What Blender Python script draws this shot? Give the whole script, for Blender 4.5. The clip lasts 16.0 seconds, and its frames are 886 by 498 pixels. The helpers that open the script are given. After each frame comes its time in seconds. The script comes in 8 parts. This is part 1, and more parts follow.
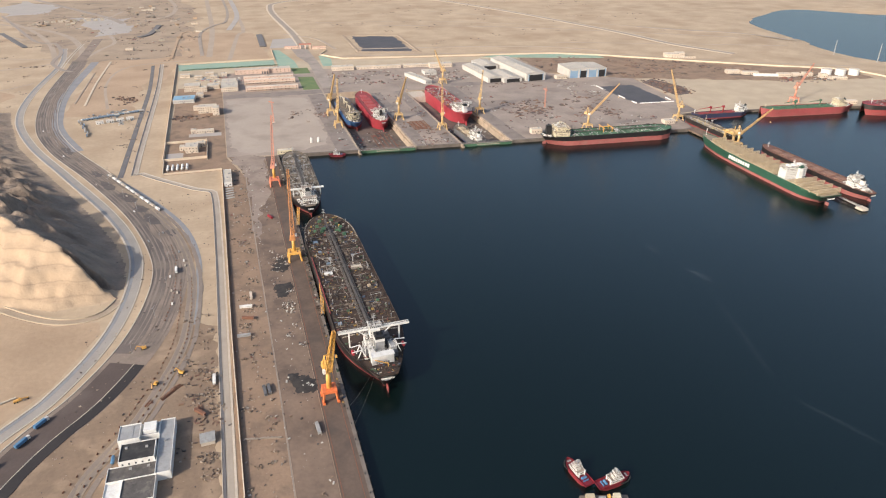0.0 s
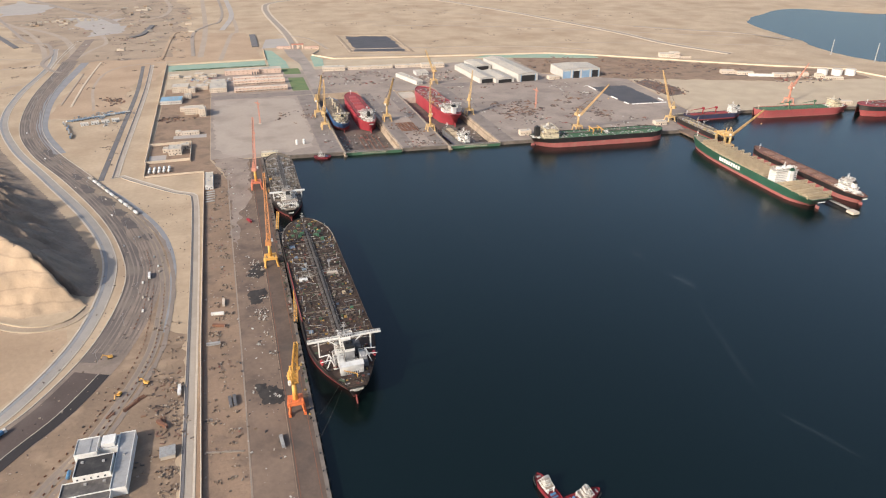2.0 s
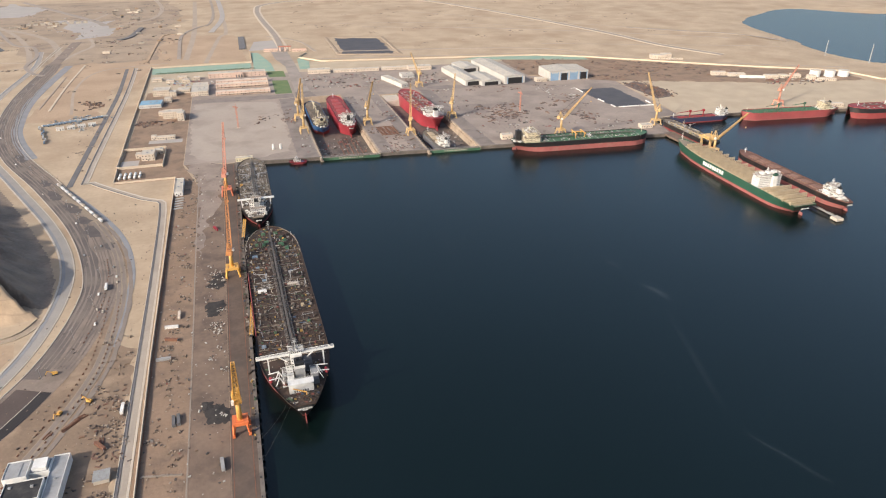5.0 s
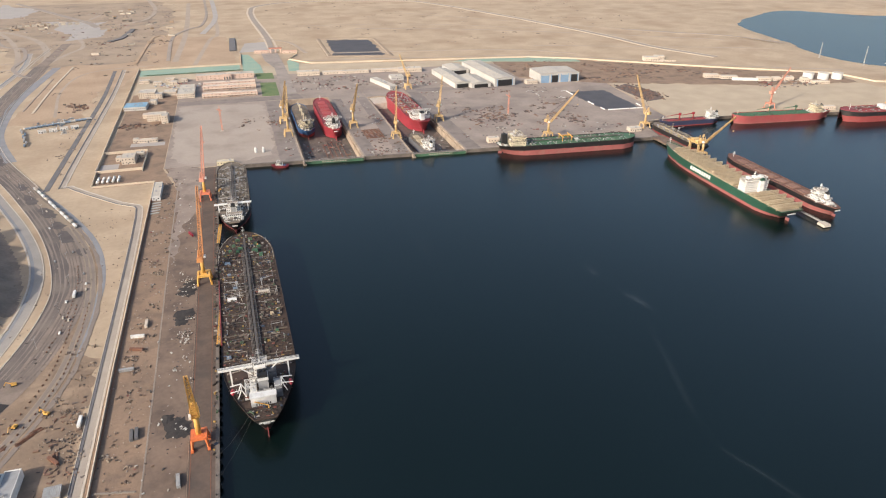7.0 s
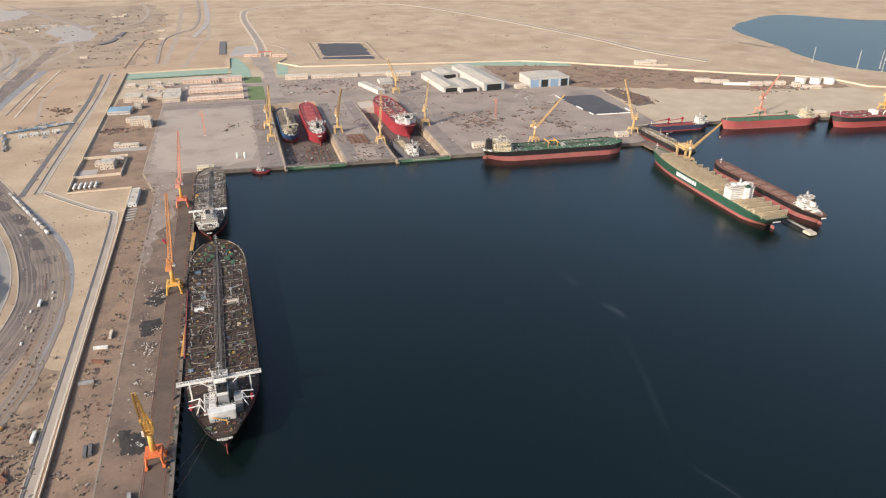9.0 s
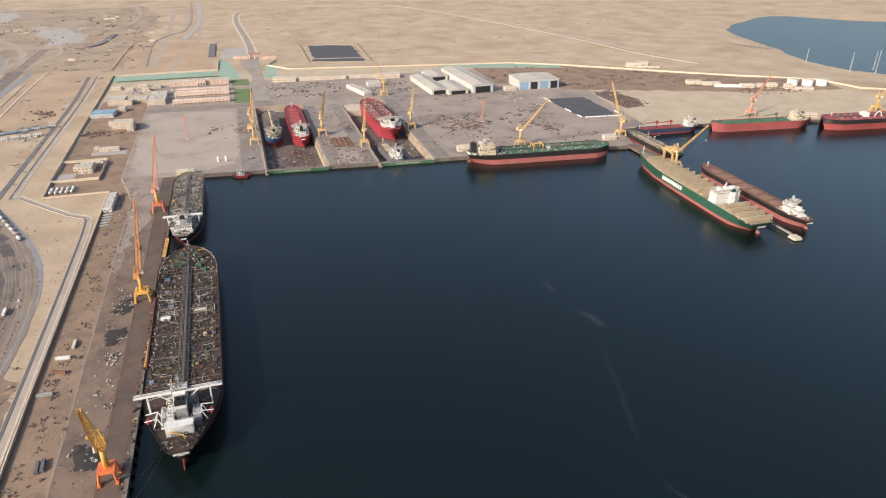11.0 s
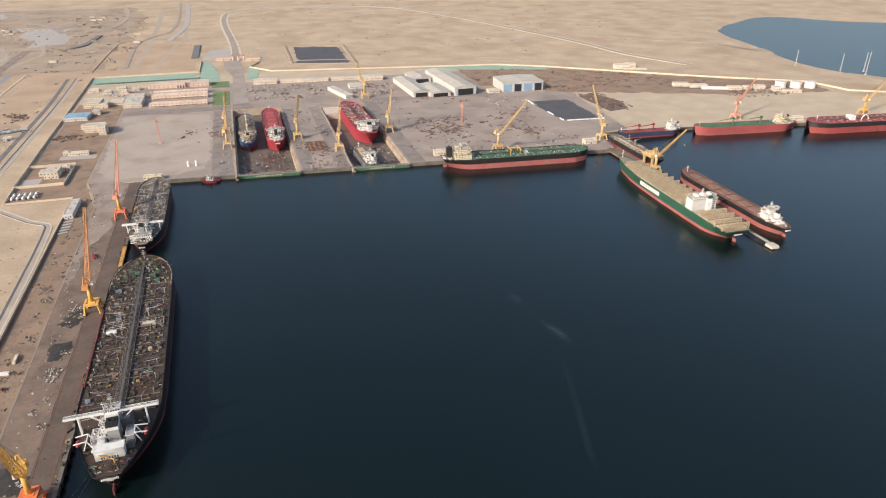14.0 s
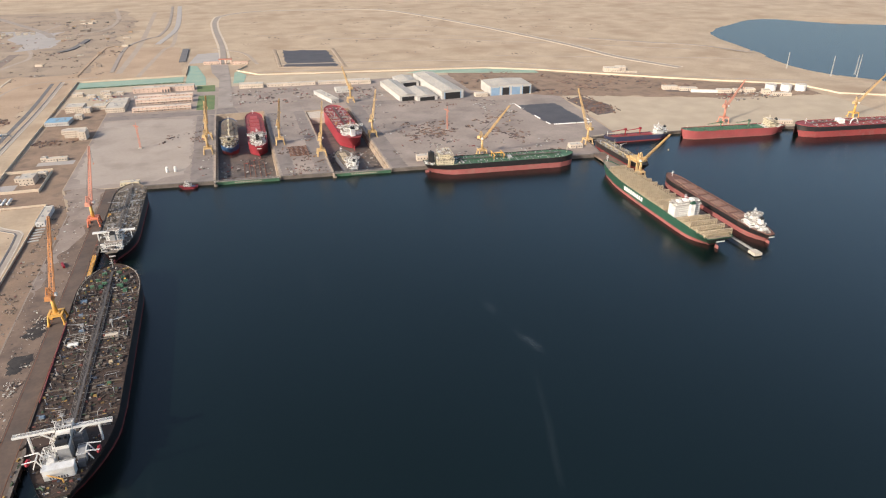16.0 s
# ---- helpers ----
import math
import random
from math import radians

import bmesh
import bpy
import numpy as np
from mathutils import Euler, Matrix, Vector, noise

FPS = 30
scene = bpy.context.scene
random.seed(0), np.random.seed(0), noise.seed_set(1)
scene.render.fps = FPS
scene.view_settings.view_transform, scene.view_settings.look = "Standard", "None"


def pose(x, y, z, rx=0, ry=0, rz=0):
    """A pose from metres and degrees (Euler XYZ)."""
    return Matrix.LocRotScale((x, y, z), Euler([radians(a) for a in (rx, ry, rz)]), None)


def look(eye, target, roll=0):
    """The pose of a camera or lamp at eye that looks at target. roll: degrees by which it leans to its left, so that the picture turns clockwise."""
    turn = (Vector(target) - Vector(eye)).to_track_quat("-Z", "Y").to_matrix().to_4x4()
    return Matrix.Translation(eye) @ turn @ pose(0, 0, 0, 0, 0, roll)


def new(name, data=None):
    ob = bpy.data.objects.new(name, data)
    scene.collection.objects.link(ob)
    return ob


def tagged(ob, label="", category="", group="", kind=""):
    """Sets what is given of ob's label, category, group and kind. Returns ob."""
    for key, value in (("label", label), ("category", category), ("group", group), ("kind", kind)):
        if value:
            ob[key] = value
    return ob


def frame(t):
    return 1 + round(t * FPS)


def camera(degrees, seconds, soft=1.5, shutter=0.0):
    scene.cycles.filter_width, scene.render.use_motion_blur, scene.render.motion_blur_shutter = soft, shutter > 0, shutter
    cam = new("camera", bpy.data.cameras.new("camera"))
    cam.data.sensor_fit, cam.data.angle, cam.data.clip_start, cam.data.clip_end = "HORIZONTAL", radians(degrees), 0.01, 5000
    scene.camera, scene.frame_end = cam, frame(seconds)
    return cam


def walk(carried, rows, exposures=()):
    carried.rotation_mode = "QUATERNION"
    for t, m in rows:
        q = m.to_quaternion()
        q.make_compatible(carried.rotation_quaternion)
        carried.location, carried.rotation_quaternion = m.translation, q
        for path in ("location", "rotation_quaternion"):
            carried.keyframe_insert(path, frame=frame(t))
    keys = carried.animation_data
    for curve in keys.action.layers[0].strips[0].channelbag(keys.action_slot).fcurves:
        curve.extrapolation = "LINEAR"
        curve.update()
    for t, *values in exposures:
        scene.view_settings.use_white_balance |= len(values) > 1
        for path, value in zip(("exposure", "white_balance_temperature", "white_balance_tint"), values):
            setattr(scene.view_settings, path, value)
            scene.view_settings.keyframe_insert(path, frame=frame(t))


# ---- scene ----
cam = camera(67.4, 16.0, soft=1.1)
PATH = [
    (0, (-51.585, -389.58, 356.688), (-51.051, -387.881, 355.78), 0.2),
    (0.5, (-44.288, -387.808, 356.511), (-43.755, -386.108, 355.601), 0.2),
    (1, (-37.057, -385.996, 356.274), (-36.524, -384.296, 355.363), 0.1),
    (1.5, (-29.452, -383.894, 356.031), (-28.923, -382.194, 355.12), 0.1),
    (2, (-21.907, -381.847, 355.84), (-21.38, -380.146, 354.93), 0.1),
    (2.5, (-14.514, -379.914, 355.607), (-13.987, -378.212, 354.698), 0.1),
    (3, (-6.928, -377.952, 355.444), (-6.403, -376.25, 354.534), 0.0),
    (3.5, (0.68, -376.041, 355.253), (1.202, -374.338, 354.343), -0.0),
    (4, (8.34, -374.408, 354.977), (8.86, -372.704, 354.068), -0.1),
    (6.5, (45.767, -364.847, 353.461), (46.283, -363.141, 352.554), -0.1),
    (7, (53.289, -363.269, 353.226), (53.805, -361.562, 352.321), -0.1),
    (7.5, (60.724, -361.602, 352.999), (61.24, -359.893, 352.098), -0.0),
    (8, (68.282, -359.667, 352.644), (68.798, -357.957, 351.744), -0.0),
    (8.5, (75.639, -357.658, 352.322), (76.155, -355.947, 351.425), -0.0),
    (9, (83.28, -355.684, 351.968), (83.797, -353.973, 351.071), -0.0),
    (11.5, (120.825, -346.534, 350.0), (121.341, -344.82, 349.107), -0.1),
    (12, (128.624, -344.43, 349.871), (129.139, -342.717, 348.978), -0.1),
    (12.5, (136.073, -342.442, 349.691), (136.589, -340.728, 348.798), -0.1),
    (13, (143.277, -340.617, 349.446), (143.793, -338.903, 348.554), -0.1),
    (13.5, (150.527, -338.699, 349.148), (151.044, -336.985, 348.257), -0.1),
    (14, (158.176, -336.62, 348.834), (158.692, -334.906, 347.942), -0.1),
    (14.5, (165.503, -334.775, 348.614), (166.019, -333.061, 347.723), -0.2),
    (15, (173.055, -332.859, 348.315), (173.572, -331.144, 347.425), -0.2),
    (15.5, (180.46, -330.957, 348.17), (180.978, -329.242, 347.281), -0.2),
    (16, (187.716, -329.13, 348.124), (188.235, -327.414, 347.238), -0.2),
]
walk(cam, [(t, look(eye, target, roll)) for t, eye, target, roll in PATH])

# ---- world, sun, exposure ----
SUN_FROM = Vector((-0.80, -0.42, 0.50)).normalized()
world = bpy.data.worlds.new("world")
scene.world = world
world.use_nodes = True
wn = world.node_tree.nodes
wn.clear()
sky = wn.new("ShaderNodeTexSky")
sky.sky_type, sky.sun_disc = "NISHITA", False
sky.sun_elevation = math.asin(SUN_FROM.z)
sky.sun_rotation = math.atan2(SUN_FROM.x, SUN_FROM.y)
sky.air_density, sky.dust_density, sky.ozone_density = 1.0, 3.0, 1.0
bg = wn.new("ShaderNodeBackground")
bg.inputs["Strength"].default_value = 0.15
wo = wn.new("ShaderNodeOutputWorld")
world.node_tree.links.new(sky.outputs[0], bg.inputs[0])
world.node_tree.links.new(bg.outputs[0], wo.inputs[0])
sun_data = bpy.data.lights.new("sun", "SUN")
sun_data.energy, sun_data.angle, sun_data.color = 3.45, radians(0.53), (1.0, 0.92, 0.81)
sun = new("sun", sun_data)
sun.matrix_world = look(SUN_FROM * 500, (0, 0, 0))
scene.view_settings.exposure = 0.42


# ---- materials ----
def ramp_stops(node, colours):
    els = node.color_ramp.elements
    for i, c in enumerate(colours):
        e = els[i] if i < 2 else els.new(0.5)
        e.color = (*c, 1)
    n = len(colours)
    for i, e in enumerate(els):
        e.position = i / max(1, n - 1)


def surface(name, c1, c2, big=40.0, fine=2.0, rough=0.8, bump=0.3, metal=0.0, stain=None, stain_size=15.0, stain_amount=0.5, world_space=True):
    """Two tones mixed by a large and a fine noise, stains of their own shape, and a fine relief. Sizes in metres."""
    m = bpy.data.materials.new(name)
    m.use_nodes = True
    n, l = m.node_tree.nodes, m.node_tree.links
    b = n["Principled BSDF"]
    b.inputs["Roughness"].default_value, b.inputs["Metallic"].default_value = rough, metal
    if world_space:
        pos = n.new("ShaderNodeNewGeometry").outputs["Position"]
    else:
        pos = n.new("ShaderNodeTexCoord").outputs["Object"]

    def tex(size, detail):
        t = n.new("ShaderNodeTexNoise")
        t.inputs["Scale"].default_value, t.inputs["Detail"].default_value = 1.0 / size, detail
        l.new(pos, t.inputs["Vector"])
        return t.outputs["Fac"]

    def span(fac, lo, hi):
        r = n.new("ShaderNodeMapRange")
        r.inputs[1].default_value, r.inputs[2].default_value = lo, hi
        l.new(fac, r.inputs[0])
        return r.outputs[0]

    def mix(fac, a, c):
        x = n.new("ShaderNodeMix")
        x.data_type = "RGBA"
        l.new(fac, x.inputs[0])
        for s, v in ((x.inputs[6], a), (x.inputs[7], c)):
            if isinstance(v, tuple):
                s.default_value = (*v, 1)
            else:
                l.new(v, s)
        return x.outputs[2]

    f_big, f_fine = tex(big, 6), tex(fine, 4)
    add = n.new("ShaderNodeMath")
    add.operation = "MULTIPLY_ADD"
    add.inputs[1].default_value = 0.5
    l.new(f_fine, add.inputs[0])
    l.new(f_big, add.inputs[2])
    col = mix(span(add.outputs[0], 0.55, 0.95), c1, c2)
    if stain:
        s = n.new("ShaderNodeMath")
        s.operation = "MULTIPLY"
        s.inputs[1].default_value = stain_amount
        l.new(span(tex(stain_size, 8), 0.5, 0.68), s.inputs[0])
        col = mix(s.outputs[0], col, stain)
    l.new(col, b.inputs["Base Color"])
    if bump:
        bp = n.new("ShaderNodeBump")
        bp.inputs["Strength"].default_value, bp.inputs["Distance"].default_value = bump, fine * 0.3
        l.new(f_fine, bp.inputs["Height"])
        l.new(bp.outputs[0], b.inputs["Normal"])
    return m


def mottled(name, colours, rough=0.7, metal=0.0):
    """Loose odds and ends: each piece takes one of the colours."""
    m = bpy.data.materials.new(name)
    m.use_nodes = True
    n, l = m.node_tree.nodes, m.node_tree.links
    g, r = n.new("ShaderNodeNewGeometry"), n.new("ShaderNodeValToRGB")
    r.color_ramp.interpolation = "CONSTANT"
    for i, c in enumerate(colours):
        e = r.color_ramp.elements[i] if i < 2 else r.color_ramp.elements.new(0.99)
        e.color = (*c, 1)
    for i in range(len(colours)):
        r.color_ramp.elements[i].position = i / len(colours)
    l.new(g.outputs["Random Per Island"], r.inputs[0])
    t = n.new("ShaderNodeTexNoise")
    t.inputs["Scale"].default_value = 1.2
    l.new(g.outputs["Position"], t.inputs["Vector"])
    x = n.new("ShaderNodeMix")
    x.data_type, x.blend_type = "RGBA", "MULTIPLY"
    x.inputs[0].default_value = 0.5
    l.new(r.outputs[0], x.inputs[6])
    l.new(t.outputs["Fac"], x.inputs[7])
    l.new(x.outputs[2], n["Principled BSDF"].inputs["Base Color"])
    n["Principled BSDF"].inputs["Roughness"].default_value = rough
    n["Principled BSDF"].inputs["Metallic"].default_value = metal
    return m


SAND = surface("sand", (0.465, 0.352, 0.240), (0.36, 0.268, 0.180), 75, 7, 0.95, 0.15, stain=(0.31, 0.215, 0.138), stain_size=130, stain_amount=0.75)
HILL = surface("hill_sand", (0.44, 0.322, 0.218), (0.38, 0.277, 0.187), 45, 3, 0.95, 0.4, stain=(0.33, 0.24, 0.16), stain_size=22, stain_amount=0.4)
# brown rock darkened to carry the hill's shade; pale stains stand for sunlit facets
SHADEROCK = surface("hill_rock_shaded", (0.265, 0.20, 0.15), (0.175, 0.133, 0.102), 20, 3, 0.95, 0.9, stain=(0.37, 0.28, 0.20), stain_size=24, stain_amount=0.5)
WORKS = surface("roadworks_earth", (0.25, 0.174, 0.117), (0.185, 0.128, 0.088), 26, 3, 0.95, 0.35, stain=(0.36, 0.26, 0.175), stain_size=22, stain_amount=0.7)
SPOIL = surface("graded_earth", (0.425, 0.302, 0.202), (0.355, 0.248, 0.163), 90, 6, 0.95, 0.4, stain=(0.30, 0.20, 0.13), stain_size=60)
DIRT = surface("quay_dirt", (0.285, 0.192, 0.129), (0.213, 0.142, 0.096), 40, 3, 0.95, 0.5, stain=(0.15, 0.104, 0.076), stain_size=22, stain_amount=0.8)
GRAVEL = surface("pale_gravel", (0.46, 0.37, 0.265), (0.39, 0.31, 0.22), 40, 2, 0.95, 0.4)
YARD = surface("yard_paving", (0.335, 0.268, 0.222), (0.25, 0.20, 0.167), 60, 5, 0.85, 0.15, stain=(0.175, 0.14, 0.12), stain_size=70, stain_amount=0.7)
DRAIN = surface("apron_drain_concrete", (0.30, 0.245, 0.20), (0.25, 0.205, 0.168), 12, 1, 0.9, 0.2)
ROADTAN = surface("tan_road_surface", (0.385, 0.325, 0.265), (0.325, 0.272, 0.22), 40, 3, 0.9, 0.2, stain=(0.27, 0.22, 0.18), stain_size=30, stain_amount=0.5)
APRON = surface("apron_concrete", (0.215, 0.149, 0.108), (0.142, 0.098, 0.072), 34, 4, 0.85, 0.2, stain=(0.078, 0.056, 0.044), stain_size=26, stain_amount=0.7)
RAILSTRIP = surface("crane_strip_concrete", (0.132, 0.091, 0.068), (0.088, 0.062, 0.048), 22, 3, 0.85, 0.15, stain=(0.07, 0.056, 0.048), stain_size=20, stain_amount=0.7)
QUAYFACE = surface("quay_concrete", (0.20, 0.165, 0.14), (0.12, 0.10, 0.085), 12, 1.5, 0.9, 0.4)
DOCKWALL = surface("dock_wall_concrete", (0.44, 0.34, 0.25), (0.33, 0.255, 0.19), 20, 2, 0.9, 0.3, stain=(0.16, 0.12, 0.095), stain_size=14)
DOCKFLOOR = surface("dock_floor", (0.16, 0.12, 0.095), (0.10, 0.078, 0.066), 30, 3, 0.7, 0.2, stain=(0.05, 0.04, 0.036), stain_size=28, stain_amount=0.85)
ASPHALT = surface("worn_asphalt", (0.15, 0.12, 0.105), (0.11, 0.09, 0.08), 60, 3, 0.9, 0.2, stain=(0.23, 0.185, 0.15), stain_size=40, stain_amount=0.7)
FRESH = surface("fresh_asphalt", (0.022, 0.018, 0.018), (0.034, 0.028, 0.027), 30, 2, 0.85, 0.2)
CHANNEL = surface("grey_stone_pitching", (0.255, 0.25, 0.255), (0.21, 0.205, 0.21), 20, 2, 0.9, 0.5)
CHANNEL_DK = surface("dark_stone_pitching", (0.16, 0.15, 0.15), (0.12, 0.11, 0.11), 20, 2, 0.9, 0.5)
KERB = surface("pale_concrete", (0.52, 0.45, 0.37), (0.43, 0.37, 0.30), 8, 1, 0.9, 0.3)
WALLC = surface("perimeter_wall_concrete", (0.62, 0.51, 0.39), (0.54, 0.44, 0.33), 12, 1, 0.9, 0.3)
LINER = surface("black_liner", (0.06, 0.053, 0.054), (0.09, 0.078, 0.076), 30, 3, 0.6, 0.1)
TURQ = surface("green_landscaping", (0.22, 0.33, 0.265), (0.29, 0.36, 0.27), 25, 3, 0.9, 0.5)
LAWN = surface("lawn_grass", (0.10, 0.155, 0.06), (0.15, 0.18, 0.075), 20, 1.5, 0.95, 0.6)
SLATE = surface("blue_grey_silt", (0.335, 0.305, 0.28), (0.385, 0.34, 0.305), 50, 4, 0.9, 0.2)
# far asphalt in its hazed tone; the haze is part of this colour
FARROAD = surface("hazed_far_asphalt", (0.265, 0.22, 0.185), (0.32, 0.265, 0.22), 60, 5, 0.9, 0.1)
SCRAPGROUND = surface("scrap_ground", (0.10, 0.075, 0.07), (0.16, 0.115, 0.095), 14, 2, 0.9, 0.6)
GRIT = surface("spent_grit", (0.022, 0.020, 0.020), (0.048, 0.040, 0.036), 6, 1, 0.95, 0.8)

# strata in the cut hill face
_n, _l = HILL.node_tree.nodes, HILL.node_tree.links
_g, _s, _w = _n.new("ShaderNodeNewGeometry"), _n.new("ShaderNodeSeparateXYZ"), _n.new("ShaderNodeTexNoise")
_w.inputs["Scale"].default_value = 0.03
_l.new(_g.outputs["Position"], _s.inputs[0])
_l.new(_g.outputs["Position"], _w.inputs["Vector"])
_a = _n.new("ShaderNodeMath")
_a.operation = "MULTIPLY_ADD"
_a.inputs[1].default_value = 9.0
_l.new(_w.outputs["Fac"], _a.inputs[0])
_l.new(_s.outputs["Z"], _a.inputs[2])
_f = _n.new("ShaderNodeMath")
_f.operation = "PINGPONG"
_f.inputs[1].default_value = 5.5
_l.new(_a.outputs[0], _f.inputs[0])
_r = _n.new("ShaderNodeMapRange")
_r.inputs[1].default_value, _r.inputs[2].default_value = 0.9, 0.1
_l.new(_f.outputs[0], _r.inputs[0])
_k = _n.new("ShaderNodeMath")
_k.operation = "MULTIPLY"
_k.inputs[1].default_value = 0.6
_l.new(_r.outputs[0], _k.inputs[0])
_x = _n.new("ShaderNodeMix")
_x.data_type = "RGBA"
_x.inputs[7].default_value = (0.27, 0.195, 0.135, 1)
_b = _n["Principled BSDF"]
_l.new(_b.inputs["Base Color"].links[0].from_socket, _x.inputs[6])
_l.new(_k.outputs[0], _x.inputs[0])
_l.new(_x.outputs[2], _b.inputs["Base Color"])

WATER = bpy.data.materials.new("harbour_water")
WATER.use_nodes = True
_n, _l = WATER.node_tree.nodes, WATER.node_tree.links
_b = _n["Principled BSDF"]
_b.inputs["Specular IOR Level"].default_value = 0.44
_b.inputs["Roughness"].default_value, _b.inputs["IOR"].default_value = 0.26, 1.45
_p = _n.new("ShaderNodeNewGeometry")
_t1, _t2 = _n.new("ShaderNodeTexNoise"), _n.new("ShaderNodeTexNoise")
_t1.inputs["Scale"].default_value, _t1.inputs["Detail"].default_value = 0.35, 3
_t2.inputs["Scale"].default_value, _t2.inputs["Detail"].default_value = 0.004, 4
_r = _n.new("ShaderNodeValToRGB")
ramp_stops(_r, [(0.0018, 0.0056, 0.0042), (0.0031, 0.0086, 0.0090)])
_bp = _n.new("ShaderNodeBump")
_bp.inputs["Strength"].default_value, _bp.inputs["Distance"].default_value = 0.55, 0.3
for _t in (_t1, _t2):
    _l.new(_p.outputs["Position"], _t.inputs["Vector"])
_l.new(_t2.outputs["Fac"], _r.inputs[0])
_m = _n.new("ShaderNodeMapping")
_m.inputs["Scale"].default_value, _m.inputs["Rotation"].default_value = (0.030, 0.0035, 1.0), (0, 0, 0.55)
_t3 = _n.new("ShaderNodeTexNoise")
_t3.inputs["Scale"].default_value, _t3.inputs["Detail"].default_value = 1.0, 5
_l.new(_p.outputs["Position"], _m.inputs[0])
_l.new(_m.outputs[0], _t3.inputs["Vector"])
_q = _n.new("ShaderNodeMapRange")
_q.inputs[1].default_value, _q.inputs[2].default_value = 0.70, 0.90
_l.new(_t3.outputs["Fac"], _q.inputs[0])
_x = _n.new("ShaderNodeMix")
_x.data_type = "RGBA"
_x.inputs[7].default_value = (0.012, 0.017, 0.018, 1)
_l.new(_q.outputs[0], _x.inputs[0])
_l.new(_r.outputs[0], _x.inputs[6])


def foam_streak(colour, x, y, length, width, angle, strength):
    """A wisp of foam drifting on the water, ragged and soft at its ends."""
    mp = _n.new("ShaderNodeMapping")
    mp.vector_type = "TEXTURE"
    mp.inputs["Location"].default_value, mp.inputs["Rotation"].default_value = (x, y, WATER_LEVEL), (0, 0, radians(angle))
    mp.inputs["Scale"].default_value = (width, length, 1.0)
    wob = _n.new("ShaderNodeTexNoise")
    wob.inputs["Scale"].default_value, wob.inputs["Detail"].default_value = 0.04, 6
    _l.new(_p.outputs["Position"], wob.inputs["Vector"])
    ad = _n.new("ShaderNodeMix")
    ad.data_type, ad.blend_type = "RGBA", "LINEAR_LIGHT"
    ad.inputs[0].default_value = 0.8
    _l.new(_p.outputs["Position"], mp.inputs[0])
    _l.new(mp.outputs[0], ad.inputs[6])
    _l.new(wob.outputs["Color"], ad.inputs[7])
    gr = _n.new("ShaderNodeTexGradient")
    gr.gradient_type = "SPHERICAL"
    _l.new(ad.outputs[2], gr.inputs[0])
    k = _n.new("ShaderNodeMath")
    k.operation = "MULTIPLY"
    k.inputs[1].default_value = strength
    _l.new(gr.outputs["Fac"], k.inputs[0])
    mx = _n.new("ShaderNodeMix")
    mx.data_type = "RGBA"
    mx.inputs[7].default_value = (0.10, 0.115, 0.12, 1)
    _l.new(k.outputs[0], mx.inputs[0])
    _l.new(colour, mx.inputs[6])
    return mx.outputs[2]


WATER_LEVEL = -5.0
_foam = foam_streak(_x.outputs[2], 416, 142, 26, 6, 12, 0.2)
_foam = foam_streak(_foam, 402, 212, 16, 7, 10, 0.12)
_foam = foam_streak(_foam, 372, -92, 45, 3.0, 22, 0.12)
_foam = foam_streak(_foam, 380, 25, 80, 4, -16, 0.07)
_l.new(_foam, _b.inputs["Base Color"])
_l.new(_t1.outputs["Fac"], _bp.inputs["Height"])
_l.new(_bp.outputs[0], _b.inputs["Normal"])


def paint(name, c, rough=0.5, wear=(0.16, 0.09, 0.06), amount=0.35, size=4.0):
    d = tuple(v * 0.78 for v in c)
    return surface(name, c, d, size * 2.5, size * 0.3, rough, 0.08, stain=wear, stain_size=size, stain_amount=amount, world_space=False)


BLACKHULL = paint("black_hull_paint", (0.022, 0.020, 0.021), 0.45, (0.06, 0.04, 0.032), 0.5, 8)
REDBOOT = paint("red_antifouling", (0.27, 0.05, 0.048), 0.7, (0.22, 0.11, 0.09), 0.5, 9)
PINKBOOT = paint("faded_red_antifouling", (0.34, 0.105, 0.095), 0.75, (0.28, 0.16, 0.13), 0.5, 9)
REDHULL = paint("red_hull_paint", (0.38, 0.045, 0.06), 0.45, (0.22, 0.05, 0.05), 0.35, 10)
BLUEHULL = paint("blue_hull_paint", (0.045, 0.12, 0.27), 0.45, (0.08, 0.09, 0.12), 0.4, 8)
NAVYHULL = paint("dark_blue_hull_paint", (0.04, 0.045, 0.09), 0.5, (0.08, 0.05, 0.05), 0.4, 8)
GREENHULL = paint("green_hull_paint", (0.028, 0.09, 0.058), 0.5, (0.05, 0.09, 0.06), 0.35, 9)
GREENDECK = paint("green_deck_paint", (0.065, 0.15, 0.085), 0.7, (0.10, 0.09, 0.06), 0.5, 7)
RUSTDECK = paint("rusty_brown_deck", (0.064, 0.039, 0.028), 0.88, (0.030, 0.024, 0.021), 0.85, 7)
GREYDECK = paint("grey_brown_deck", (0.185, 0.148, 0.115), 0.85, (0.10, 0.085, 0.07), 0.7, 8)
REDDECK = paint("red_deck_paint", (0.27, 0.05, 0.055), 0.7, (0.2, 0.08, 0.06), 0.4, 7)
BROWNDECK = paint("red_brown_deck", (0.165, 0.08, 0.062), 0.8, (0.12, 0.07, 0.05), 0.6, 7)
WHITE = paint("white_paint", (0.78, 0.76, 0.72), 0.5, (0.42, 0.32, 0.24), 0.22, 3)
CREAM = paint("cream_paint", (0.66, 0.57, 0.40), 0.5, (0.4, 0.3, 0.2), 0.25, 3)
YELLOW = paint("yellow_crane_paint", (0.74, 0.41, 0.10), 0.5, (0.36, 0.17, 0.05), 0.3, 3)
